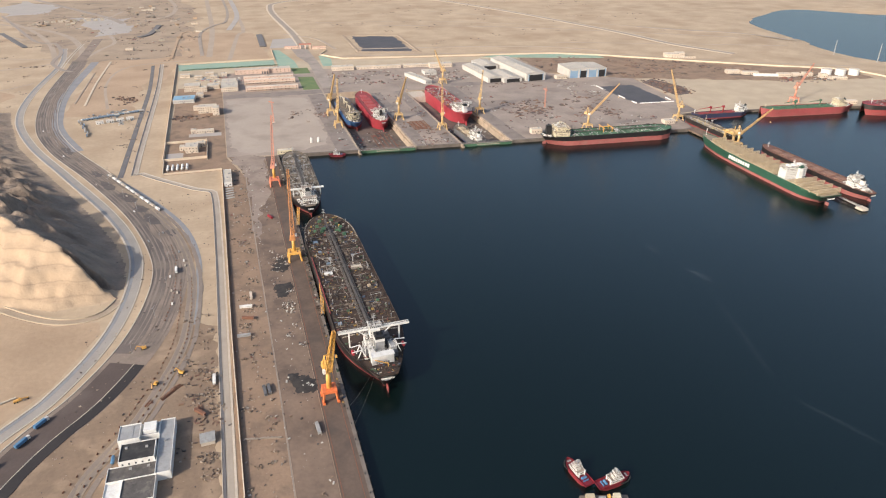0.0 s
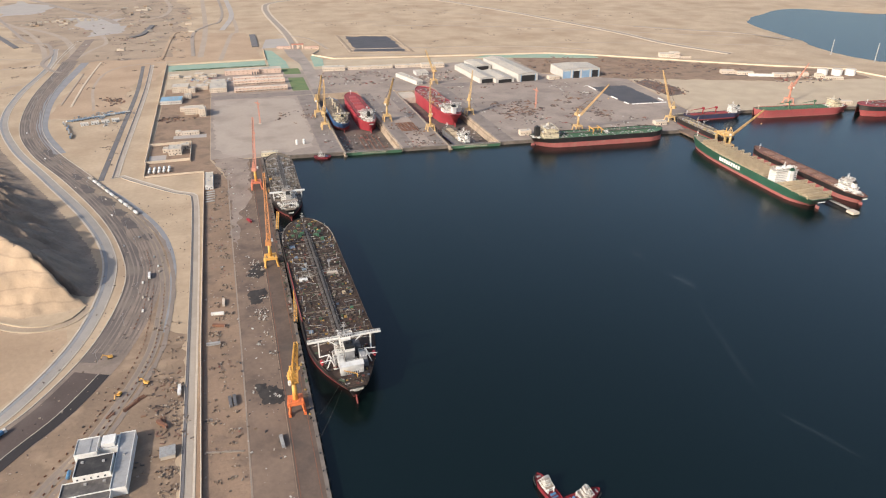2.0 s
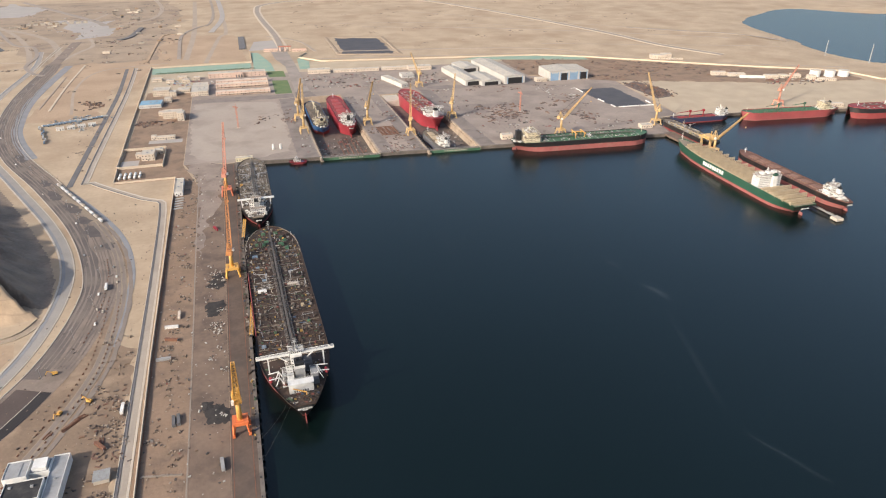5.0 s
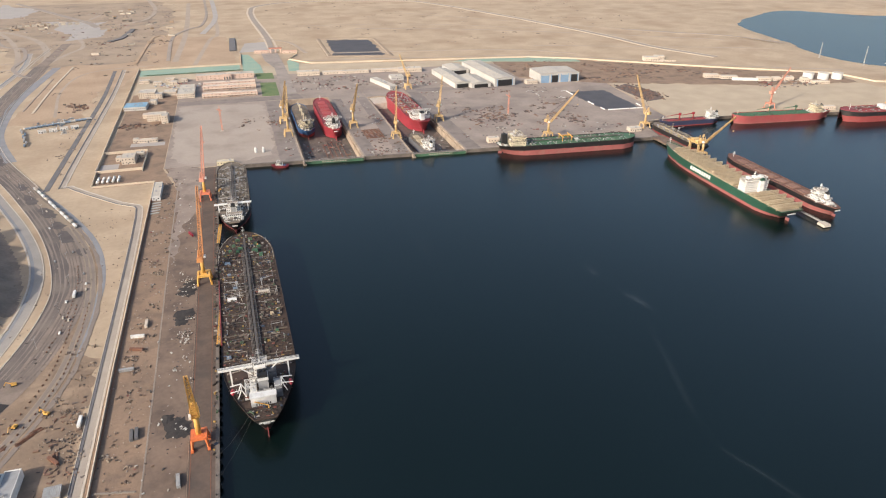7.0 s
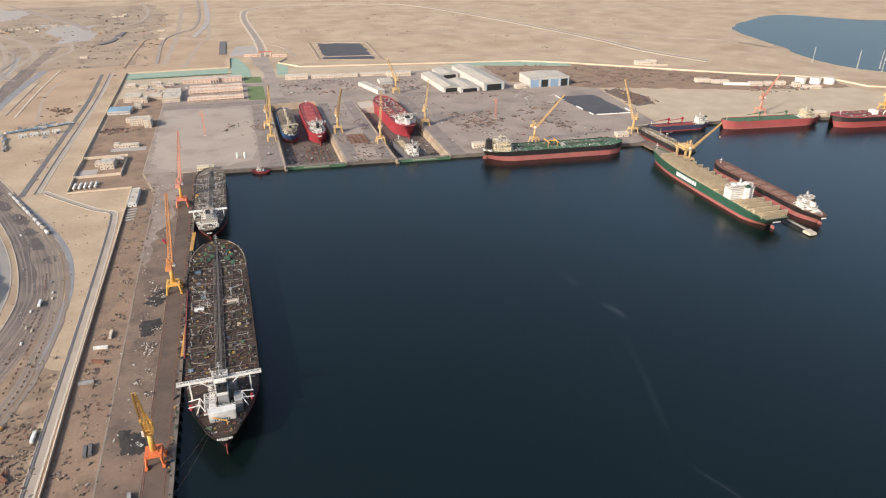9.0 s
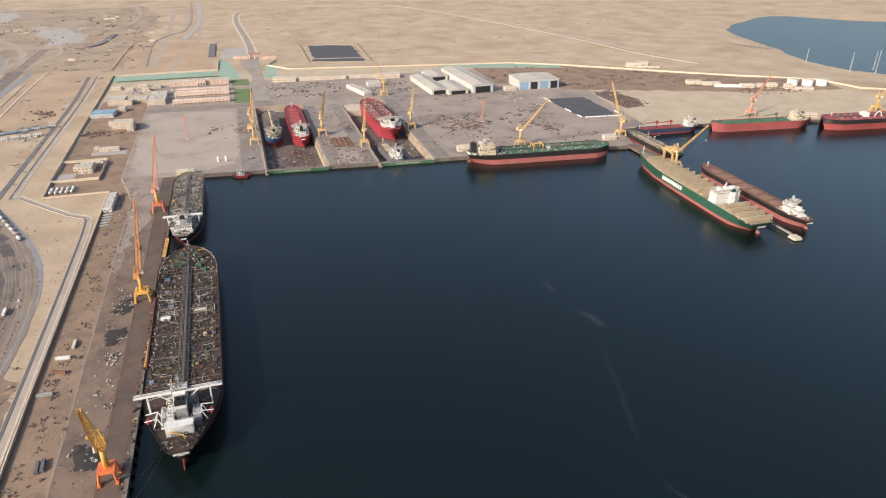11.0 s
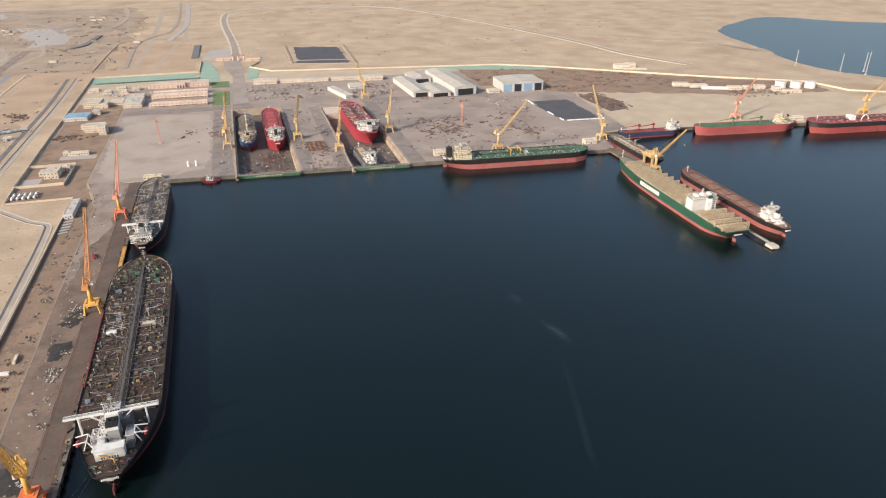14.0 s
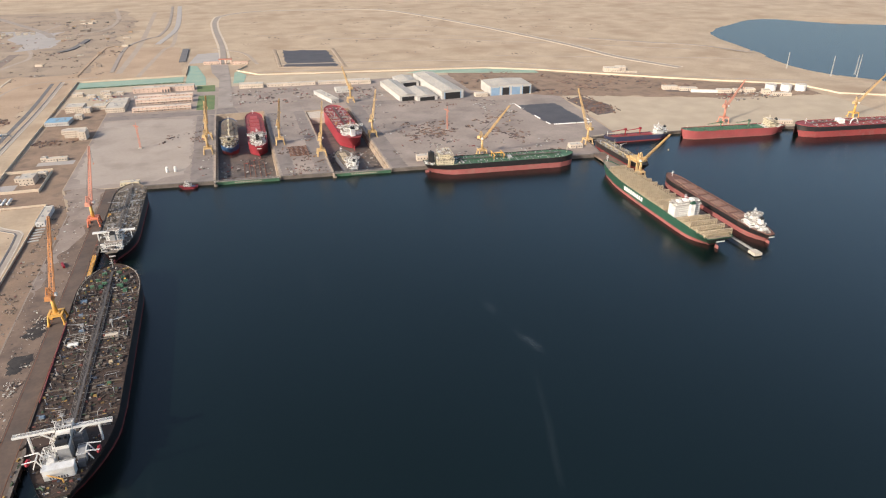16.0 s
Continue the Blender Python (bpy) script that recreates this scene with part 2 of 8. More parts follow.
# yellow of the distant cranes, desaturated to imitate haze
TANCRANE = paint("hazed_yellow_crane_paint", (0.61, 0.41, 0.19), 0.55, (0.38, 0.22, 0.08), 0.3, 3)
ORANGE = paint("orange_crane_paint", (0.70, 0.18, 0.06), 0.5, (0.36, 0.11, 0.05), 0.3, 3)
BLUEGREY = paint("dusty_blue_paint", (0.17, 0.23, 0.30), 0.6, (0.22, 0.21, 0.2), 0.4, 3)
REDORANGE = paint("red_orange_crane_paint", (0.70, 0.22, 0.12), 0.5, (0.4, 0.12, 0.08), 0.3, 3)
# crane red, paled in the colour to stand for haze on far cranes
PALERED = paint("pale_red_crane_paint", (0.64, 0.28, 0.19), 0.6, (0.45, 0.2, 0.14), 0.3, 3)
REDHATCH = paint("red_hatch_paint", (0.40, 0.085, 0.085), 0.6, (0.25, 0.08, 0.07), 0.35, 6)
# red hull paint with distance haze mixed into the colour
HAZERED = paint("hazed_red_hull_paint", (0.34, 0.075, 0.075), 0.55, (0.24, 0.09, 0.08), 0.4, 9)
CATWALK = paint("dark_catwalk_steel", (0.155, 0.132, 0.116), 0.7, (0.09, 0.072, 0.06), 0.5, 3)
DARKRED = paint("dark_red_tug_paint", (0.20, 0.016, 0.026), 0.5, (0.12, 0.03, 0.03), 0.4, 3)
REDPAINT = paint("red_paint", (0.32, 0.022, 0.03), 0.45, (0.2, 0.04, 0.035), 0.3, 3)
BLUEPAINT = paint("blue_paint", (0.07, 0.19, 0.34), 0.5, (0.12, 0.13, 0.15), 0.3, 3)
SKYBLUE = paint("light_blue_roof", (0.22, 0.38, 0.50), 0.5, (0.3, 0.36, 0.4), 0.3, 6)
DARK = paint("black_paint", (0.02, 0.02, 0.021), 0.5, (0.05, 0.04, 0.035), 0.4, 3)
GREY = paint("grey_paint", (0.34, 0.335, 0.33), 0.55, (0.2, 0.17, 0.15), 0.35, 3)
DKGREY = paint("dark_grey_roof", (0.13, 0.125, 0.13), 0.8, (0.08, 0.075, 0.07), 0.5, 4)
STEEL = paint("galvanised_steel", (0.40, 0.39, 0.37), 0.5, (0.22, 0.16, 0.12), 0.4, 2)
PLASTER = paint("cream_plaster", (0.62, 0.52, 0.42), 0.9, (0.46, 0.38, 0.30), 0.35, 5)
PINKPLASTER = paint("pinkish_plaster", (0.64, 0.47, 0.38), 0.9, (0.48, 0.36, 0.29), 0.3, 5)
METALROOF = paint("cream_metal_roof", (0.54, 0.48, 0.40), 0.6, (0.5, 0.42, 0.33), 0.3, 10)
SHEDWALL = paint("pale_metal_cladding", (0.56, 0.53, 0.49), 0.6, (0.4, 0.36, 0.3), 0.3, 10)
SHEDBLUE = paint("blue_shed_door", (0.24, 0.36, 0.50), 0.6, (0.2, 0.27, 0.35), 0.3, 6)
GLASS = surface("dark_window_glass", (0.03, 0.035, 0.04), (0.05, 0.055, 0.06), 3, 0.5, 0.12, 0.0, world_space=False)
TAN = paint("tan_lashing_steel", (0.50, 0.40, 0.27), 0.7, (0.34, 0.24, 0.15), 0.4, 3)
RUST = paint("rusty_steel", (0.22, 0.10, 0.06), 0.85, (0.12, 0.06, 0.045), 0.6, 2)
RUBBER = paint("rubber", (0.02, 0.02, 0.02), 0.9, (0.05, 0.045, 0.04), 0.5, 2)
DECKJUNK = mottled("deck_odds_and_ends", [(0.10, 0.066, 0.048), (0.07, 0.048, 0.038), (0.23, 0.185, 0.15), (0.045, 0.034, 0.029), (0.13, 0.088, 0.063), (0.095, 0.066, 0.047), (0.07, 0.11, 0.06), (0.07, 0.052, 0.042), (0.10, 0.075, 0.058), (0.05, 0.04, 0.035), (0.40, 0.25, 0.07), (0.08, 0.06, 0.05), (0.22, 0.08, 0.06), (0.05, 0.04, 0.036), (0.06, 0.08, 0.12), (0.42, 0.38, 0.33)])
SCRAP = mottled("scrap_metal", [(0.62, 0.58, 0.52), (0.16, 0.11, 0.09), (0.42, 0.36, 0.30), (0.08, 0.07, 0.065), (0.30, 0.2, 0.14), (0.7, 0.68, 0.62)])
STONEMIX = mottled("stones_and_litter", [(0.25, 0.17, 0.12), (0.13, 0.09, 0.07), (0.38, 0.29, 0.21), (0.09, 0.07, 0.06), (0.45, 0.36, 0.28)])
RUSTMIX = mottled("steel_stock", [(0.22, 0.12, 0.085), (0.13, 0.085, 0.065), (0.28, 0.16, 0.10), (0.17, 0.13, 0.11), (0.1, 0.07, 0.06)])
STOCKMIX = mottled("mixed_stock_colours", [(0.30, 0.24, 0.2), (0.17, 0.12, 0.10), (0.42, 0.37, 0.32), (0.12, 0.10, 0.09), (0.24, 0.15, 0.11), (0.55, 0.52, 0.47), (0.3, 0.1, 0.08), (0.2, 0.18, 0.16)])
PIPEGREY = mottled("deck_pipes", [(0.45, 0.42, 0.38), (0.34, 0.29, 0.25), (0.26, 0.2, 0.16), (0.52, 0.48, 0.43)])
WHITEGEAR = mottled("white_deck_fittings", [(0.70, 0.67, 0.62), (0.55, 0.5, 0.44), (0.78, 0.75, 0.7), (0.30, 0.25, 0.21), (0.62, 0.57, 0.5), (0.12, 0.1, 0.09)])
PALEORANGE = paint("weathered_orange", (0.58, 0.25, 0.085), 0.6, (0.36, 0.17, 0.08), 0.6, 3)
CARMIX = mottled("vehicle_paints", [(0.75, 0.74, 0.72), (0.6, 0.58, 0.55), (0.1, 0.1, 0.11), (0.3, 0.06, 0.05), (0.2, 0.3, 0.42), (0.7, 0.66, 0.55)], 0.35)


# ---- building helpers ----
def finish(name, bm, mat, smooth=False):
    me = bpy.data.meshes.new(name)
    bm.normal_update()
    bm.to_mesh(me)
    bm.free()
    me.materials.append(mat)
    if smooth:
        me.polygons.foreach_set("use_smooth", [True] * len(me.polygons))
    return me


def part(name, bm, mat, parent=None, label="", smooth=False):
    """Links a bmesh as one mesh object, under parent where one is given."""
    ob = new(name, finish(name, bm, mat, smooth))
    if parent is not None:
        ob.parent = parent
    return tagged(ob, label)


def thing(name, m, label, category, group="", kind=""):
    ob = new(name)
    ob.matrix_world = m
    ob.empty_display_size = 1
    return tagged(ob, label, category, group, kind)


def face(bm, vs):
    try:
        return bm.faces.new(vs)
    except ValueError:
        return None


def box(bm, x0, x1, y0, y1, z0, z1, m=None, taper=0.0):
    c = [(x0, y0, z0), (x1, y0, z0), (x1, y1, z0), (x0, y1, z0),
         (x0 + taper, y0 + taper, z1), (x1 - taper, y0 + taper, z1), (x1 - taper, y1 - taper, z1), (x0 + taper, y1 - taper, z1)]
    v = [bm.verts.new(m @ Vector(p) if m else p) for p in c]
    for q in ((3, 2, 1, 0), (4, 5, 6, 7), (0, 1, 5, 4), (1, 2, 6, 5), (2, 3, 7, 6), (3, 0, 4, 7)):
        bm.faces.new([v[i] for i in q])
    return v


def rod(bm, p, q, w, n=4, w2=None):
    """A bar of n sides from p to q, w thick (w2 at its end)."""
    p, q = Vector(p), Vector(q)
    d = q - p
    if d.length < 1e-4:
        return
    rot = d.to_track_quat("Z", "Y").to_matrix()
    w2 = w if w2 is None else w2
    a, b = [], []
    for i in range(n):
        t = 2 * math.pi * (i + 0.5) / n
        o = Vector((math.cos(t), math.sin(t), 0)) * (0.5 if n > 4 else 0.7071)
        a.append(bm.verts.new(p + rot @ (o * w)))
        b.append(bm.verts.new(q + rot @ (o * w2)))
    for i in range(n):
        j = (i + 1) % n
        bm.faces.new((a[i], a[j], b[j], b[i]))
    bm.faces.new(a[::-1])
    bm.faces.new(b)


def lattice(bm, p, q, w, h, bays, chord=0.5, brace=0.28, w_end=None):
    """A four-chord lattice boom from p to q, tapering to w_end."""
    p, q = Vector(p), Vector(q)
    d = (q - p).normalized()
    side = d.cross(Vector((0, 0, 1)))
    side = Vector((1, 0, 0)) if side.length < 1e-3 else side.normalized()
    up = side.cross(d).normalized()
    w_end = w if w_end is None else w_end
    rings = []
    for i in range(bays + 1):
        f = i / bays
        c = p.lerp(q, f)
        k = 1 + (w_end / w - 1) * f
        rings.append([c + side * sx * w * k / 2 + up * sz * h * k / 2 for sx, sz in ((-1, -1), (1, -1), (1, 1), (-1, 1))])
    for j in range(4):
        rod(bm, rings[0][j], rings[-1][j], chord)
    for i in range(bays):
        for j in range(4):
            k = (j + 1) % 4
            a, b = (rings[i][j], rings[i + 1][k]) if i % 2 else (rings[i][k], rings[i + 1][j])
            rod(bm, a, b, brace, 3)
            rod(bm, rings[i + 1][j], rings[i + 1][k], brace, 3)


def smooth_line(pts, step):
    """Points about step apart on a rounded line through pts."""
    p = [Vector((*a, 0)) if len(a) == 2 else Vector(a) for a in pts]
    p = [2 * p[0] - p[1]] + p + [2 * p[-1] - p[-2]]
    out = []
    for i in range(1, len(p) - 2):
        n = max(1, int((p[i + 1] - p[i]).length / step))
        for k in range(n):
            t = k / n
            out.append(0.5 * (2 * p[i] + (p[i + 1] - p[i - 1]) * t + (2 * p[i - 1] - 5 * p[i] + 4 * p[i + 1] - p[i + 2]) * t * t
                              + (3 * p[i] - p[i - 1] - 3 * p[i + 1] + p[i + 2]) * t ** 3))
    out.append(p[-2])
    return out


def ribbon(bm, line, a, b, z0, z1):
    """A solid strip along a line, from offset a to b (metres to its right), z0 to z1 high. a and b may be functions of 0..1."""
    n = len(line)
    fa = a if callable(a) else (lambda f: a)
    fb = b if callable(b) else (lambda f: b)
    rows = []
    for i, c in enumerate(line):
        d = line[min(i + 1, n - 1)] - line[max(i - 1, 0)]
        s = Vector((d.y, -d.x, 0)).normalized()
        f = i / max(1, n - 1)
        l, r = c + s * fa(f), c + s * fb(f)
        rows.append([bm.verts.new((l.x, l.y, z0)), bm.verts.new((l.x, l.y, z1)), bm.verts.new((r.x, r.y, z1)), bm.verts.new((r.x, r.y, z0))])
    for u, v in zip(rows, rows[1:]):
        for k in range(3):
            bm.faces.new((u[k], v[k], v[k + 1], u[k + 1]))
    bm.faces.new(rows[0])
    bm.faces.new(rows[-1][::-1])
    bmesh.ops.recalc_face_normals(bm, faces=bm.faces[:])


def slab(bm, poly, z0, z1):
    lo = [bm.verts.new((x, y, z0)) for x, y in poly]
    hi = [bm.verts.new((x, y, z1)) for x, y in poly]
    bm.faces.new(lo[::-1])
    bm.faces.new(hi)
    for i in range(len(poly)):
        j = (i + 1) % len(poly)
        bm.faces.new((lo[i], lo[j], hi[j], hi[i]))
    bmesh.ops.recalc_face_normals(bm, faces=bm.faces[:])


def inside(x, y, poly):
    c = False
    for i in range(len(poly)):
        (x1, y1), (x2, y2) = poly[i - 1], poly[i]
        if (y1 > y) != (y2 > y) and x < (x2 - x1) * (y - y1) / (y2 - y1) + x1:
            c = not c
    return c


def setting(name, bm, mat, label, category):
    return tagged(part(name, bm, mat), label, category, "", "structure")


# ---- the large structure ----
WATER_Z = -5.0
QUAY_X = 2.0


def north_quay(x):
    return 678 - 0.092 * x


DOCK_A = (133, 227, 1062)   # x from, x to, y of the head
DOCK_B = (308, 396, 1036)
SEA = [(QUAY_X, -1800), (QUAY_X, 678), (DOCK_A[0], 665.8), (DOCK_A[0], DOCK_A[2]), (DOCK_A[1], DOCK_A[2]), (DOCK_A[1], 657.1),
       (DOCK_B[0], 649.7), (DOCK_B[0], DOCK_B[2]), (DOCK_B[1], DOCK_B[2]), (DOCK_B[1], 641.6), (748, 609), (766, 702),
       (960, 684), (1250, 632), (1800, 560), (4600, 180), (4600, -1800)]
BAY = [(1950, 690), (1690, 930), (1620, 1080), (1632, 1200), (1680, 1370), (1735, 1600), (1800, 1720), (1930, 1820), (2200, 1940),
       (2420, 1720), (3000, 1480), (4600, 1200), (4600, 620)]
RIDGE = [(-197, 270, 0), (-209, 280, 13), (-228.6, 296.7, 31), (-250, 322, 47), (-281, 349, 52), (-315.5, 389.5, 57), (-380, 455, 60), (-470, 525, 58), (-620, 610, 50)]
SHADE = [(-190, 284), (-195, 343), (-212, 404), (-240, 472), (-279, 562), (-323, 655), (-366, 746), (-411, 842), (-457, 1003), (-478, 1092), (-640, 1092), (-640, 560), (-300, 350)]


def hill(x, y):
    """Height of the hill, and whether the place lies on its sunny cut face."""
    n = noise.fractal(Vector((x, y, 3)) / 55, 0.8, 2.1, 5)
    best, sunny, z0, near = 1e9, False, 0.0, 0.0
    for (x1, y1, z1), (x2, y2, z2) in zip(RIDGE, RIDGE[1:]):
        dx, dy = x2 - x1, y2 - y1
        t = max(0, min(1, ((x - x1) * dx + (y - y1) * dy) / (dx * dx + dy * dy)))
        px, py = x1 + dx * t, y1 + dy * t
        d = math.hypot(x - px, y - py)
        if d < best:
            best, near, z0 = d, d, z1 + (z2 - z1) * t
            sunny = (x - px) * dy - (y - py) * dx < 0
    crest = z0 + min(1, z0 / 25) * (5 * noise.noise((x / 21, y / 21, 1)) + 2.5 * noise.noise((x / 8, y / 8, 6)))
    if sunny:
        z = crest - near * 0.75 + 1.5 * n * min(1, near / 12)
        # cut benches
        z += 1.0 * math.sin(2 * math.pi * (z + 3 * noise.noise((x / 60, y / 60, 2))) / 11.5)
        return max(0, z), True
    out = 1e9
    for (x1, y1), (x2, y2) in zip(SHADE[:10], SHADE[1:10]):
        dx, dy = x2 - x1, y2 - y1
        t = max(0, min(1, ((x - x1) * dx + (y - y1) * dy) / (dx * dx + dy * dy)))
        out = min(out, math.hypot(x - x1 - dx * t, y - y1 - dy * t))
    out = max(0, out - 6) if inside(x, y, SHADE) else 0
    if out == 0:
        return 0, False
    # the shaded side falls from the crest to the channel; gullied badlands behind
    z = crest * (out / (out + near + 0.1)) ** 1.25
    gully = 1 - abs(noise.noise((x / 30, y / 17, 2))) * 2.4
    hump = 22 * max(0, noise.noise((x / 50, y / 30, 9)) + 0.22) * max(0.1, gully) + 9 * max(0, gully - 0.3) + 3.4 * noise.noise((x / 9, y / 6, 4)) + 3 * n
    return max(0, z + hump * min(1, out / 55) * min(1, near / 30)), False


def build_ground():
    from mathutils.geometry import delaunay_2d_cdt
    pts, edges = [], []

    def loop(poly):
        a = len(pts)
        pts.extend(Vector(p) for p in poly)
        edges.extend((a + i, a + (i + 1) % len(poly)) for i in range(len(poly)))
    loop([(-4600, -1800), (4600, -1800), (4600, 4700), (-4600, 4700)])
    loop(SEA[:-1] + [(4590, -1790)])
    bay = [(p.x, p.y) for p in smooth_line(BAY, 60)]
    loop(bay)
    for x in np.arange(-4500, 4600, 150):
        for y in np.arange(-1700, 4700, 150):
            pts.append(Vector((x + 31 * noise.noise((x, y, 0)), y + 3)))
    for x in np.arange(-640, -176, 3.9):
        for y in np.arange(177, 1100, 3.9):
            pts.append(Vector((x + 0.37, y + 0.21)))
    vs, es, fs, *_ = delaunay_2d_cdt(pts, edges, [], 0, 1e-4)
    bm = bmesh.new()
    bv = []
    for v in vs:
        on_bay = any(abs(v.x - p[0]) < 0.01 and abs(v.y - p[1]) < 0.01 for p in bay)
        z = WATER_Z - 0.3 if on_bay else 0.0
        if -640 < v.x < -176 and 176 < v.y < 1100:
            edge = min(1, (v.x + 640) / 60, (1100 - v.y) / 60)
            z = hill(v.x, v.y)[0] * max(0, edge)
        bv.append(bm.verts.new((v.x, v.y, z)))
    for f in fs:
        c = sum((vs[i] for i in f), Vector((0, 0))) / len(f)
        if inside(c.x, c.y, SEA) or inside(c.x, c.y, bay):
            continue
        face(bm, [bv[i] for i in f])
    bmesh.ops.recalc_face_normals(bm, faces=bm.faces[:])
    for f in bm.faces:
        if f.normal.z < 0:
            f.normal_flip()
        f.smooth = True
        c = f.calc_center_median()
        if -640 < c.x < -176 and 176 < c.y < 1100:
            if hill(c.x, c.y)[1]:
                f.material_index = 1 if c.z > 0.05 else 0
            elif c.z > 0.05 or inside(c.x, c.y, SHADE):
                # side away from the sun: rock with shade put into its colour
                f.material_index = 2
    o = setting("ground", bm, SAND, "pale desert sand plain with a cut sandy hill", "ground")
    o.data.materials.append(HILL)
    o.data.materials.append(SHADEROCK)
    return o


build_ground()

bm = bmesh.new()
slab(bm, [(-6, -2200), (4700, -2200), (4700, 170), (1800, 566), (1250, 638), (960, 690), (763, 706), (745, 608), (398, 640.3), (-6, 677.5)], WATER_Z - 0.5, WATER_Z)
slab(bm, [(1560, 610), (4700, 610), (4700, 2300), (1560, 2300)], WATER_Z - 0.5, WATER_Z)
setting("water", bm, WATER, "dark blue harbour water, nearly calm", "water")

# quay faces: a capping beam and a recessed wall below
bm = bmesh.new()
for (x1, y1), (x2, y2), th in (((QUAY_X, -1500), (QUAY_X, 679), 3), ((QUAY_X, 678.2), (DOCK_A[0], 665.8), 3), ((DOCK_A[1], 657.1), (DOCK_B[0], 649.7), 3),
                               ((DOCK_B[1], 641.6), (748, 609), 3), ((748, 609), (766, 702), 3), ((766, 702), (960, 684), 3), ((960, 684), (1250, 632), 3), ((1250, 632), (1800, 560), 3), ((1800, 560), (3000, 397), 3)):
    d = Vector((x2 - x1, y2 - y1, 0))
    m = Matrix.Translation((x1, y1, 0)) @ Matrix.Rotation(math.atan2(d.y, d.x), 4, "Z")
    box(bm, 0, d.length, -0.5, 2.4, -1.6, 0.35, m)
    box(bm, 0, d.length, 0.2, 2.0, -12, -1.6, m)
setting("quay_wall", bm, QUAYFACE, "weathered grey concrete quay edge above the water", "quay")


def zone(name, poly, z, mat, label, category, rough=0.0):
    bm = bmesh.new()
    if rough:
        out = []
        for i in range(len(poly)):
            (x1, y1), (x2, y2) = poly[i], poly[(i + 1) % len(poly)]
            n = max(1, int(math.hypot(x2 - x1, y2 - y1) / (rough * 0.9)))
            for k in range(n):
                x, y = x1 + (x2 - x1) * k / n, y1 + (y2 - y1) * k / n
                v = noise.noise_vector((x / rough / 2.2, y / rough / 2.2, 5)) * rough * 1.3
                out.append((x + v.x, y + v.y))
        poly = out
    slab(bm, poly, -0.3, z)
    return setting(name, bm, mat, label, category)


# yard, apron and quay strips
nq = north_quay
zone("yard_pavement_west", [(-78, 690), (-2, 680), (2, 679), (131, 667), (131, 1064), (131, 1110), (-78, 1110)], 0.10, YARD, "broad grey-brown paved shipyard hardstanding", "pavement")
zone("yard_pavement_middle", [(229, 658), (306, 651), (306, 1040), (306, 1110), (229, 1110)], 0.10, YARD, "paved strip between the two dry docks", "pavement")
zone("yard_pavement_east", [(398, 643), (747, 611), (764, 702), (830, 712), (860, 1000), (690, 1110), (398, 1110)], 0.10, YARD, "broad paved shipyard hardstanding", "pavement")
zone("yard_pavement_north", [(-78, 1111), (690, 1111), (690, 1290), (-78, 1330)], 0.10, YARD, "paved yard before the workshops", "pavement")
TRACKPAVE = surface("crane_track_paving", (0.25, 0.205, 0.178), (0.20, 0.163, 0.142), 40, 4, 0.85, 0.15, stain=(0.14, 0.115, 0.10), stain_size=24, stain_amount=0.7)
zone("dock_track_west", [(97, 671), (129.5, 668), (129.5, 1064), (97, 1064)], 0.116, TRACKPAVE, "darker crane track beside the dry dock", "pavement", 2)
zone("dock_track_middle", [(231, 659), (252, 657), (252, 1040), (231, 1040)], 0.116, TRACKPAVE, "darker crane track beside the dry dock", "pavement", 2)
zone("dock_track_inner", [(284, 654), (304.5, 652), (304.5, 1040), (284, 1040)], 0.116, TRACKPAVE, "darker crane track beside the dry dock", "pavement", 2)
zone("dock_track_east", [(400, 644), (425, 642), (425, 1060), (400, 1060)], 0.116, TRACKPAVE, "darker crane track beside the dry dock", "pavement", 2)
zone("west_pad", [(-70, 1066), (40, 1058), (92, 1040), (94, 760), (84, 712), (48, 694), (-10, 697), (-52, 706), (-71, 740), (-73, 970)], 0.125, surface("swept_pad", (0.385, 0.318, 0.262), (0.33, 0.27, 0.222), 70, 5, 0.9, 0.15, stain=(0.25, 0.20, 0.165), stain_size=50, stain_amount=0.6), "pale swept hardstanding of the west yard", "pavement", 6)
zone("dock_head_pavement", [(131.5, 1064), (305.5, 1064), (305.5, 1110.5), (131.5, 1110.5)], 0.08, YARD, "paving at the head of the docks", "pavement")
zone("dock_head_pavement_east", [(306.5, 1038), (397.5, 1038), (397.5, 1110.5), (306.5, 1110.5)], 0.08, YARD, "paving at the head of the dock", "pavement")
zone("yard_road", [(-78, 1076), (131, 1070), (131, 1104), (-78, 1110)], 0.13, TRACKPAVE, "darker paved yard road", "road")
zone("yard_road_east", [(398, 1052), (690, 1030), (690, 1060), (398, 1082)], 0.13, TRACKPAVE, "darker paved yard road", "road")
zone("apron", [(-47.5, -900), (-19.5, -900), (-19.5, 676), (-40, 689.5), (-76, 689.5), (-62, 640), (-52.5, 590), (-52, 420), (-49.5, 180), (-48.5, 50)], 0.12, APRON, "worn grey concrete quay apron", "pavement")
# far apron in a paler tone that stands in for distance haze
zone("apron_north", [(-51.5, 360), (-44, 400), (-36, 470), (-24, 520), (-19.8, 676), (-40, 689), (-73, 688), (-62, 640), (-53, 590)], 0.13, surface("hazed_apron", (0.31, 0.243, 0.198), (0.245, 0.19, 0.154), 40, 4, 0.85, 0.2, stain=(0.16, 0.122, 0.10), stain_size=30, stain_amount=0.7), "worn quay apron, paled for distance haze", "pavement", 6)
zone("crane_strip", [(-19.2, -900), (1.4, -900), (1.4, 677), (-19.2, 677)], 0.14, RAILSTRIP, "darker concrete crane track along the quay edge", "pavement")
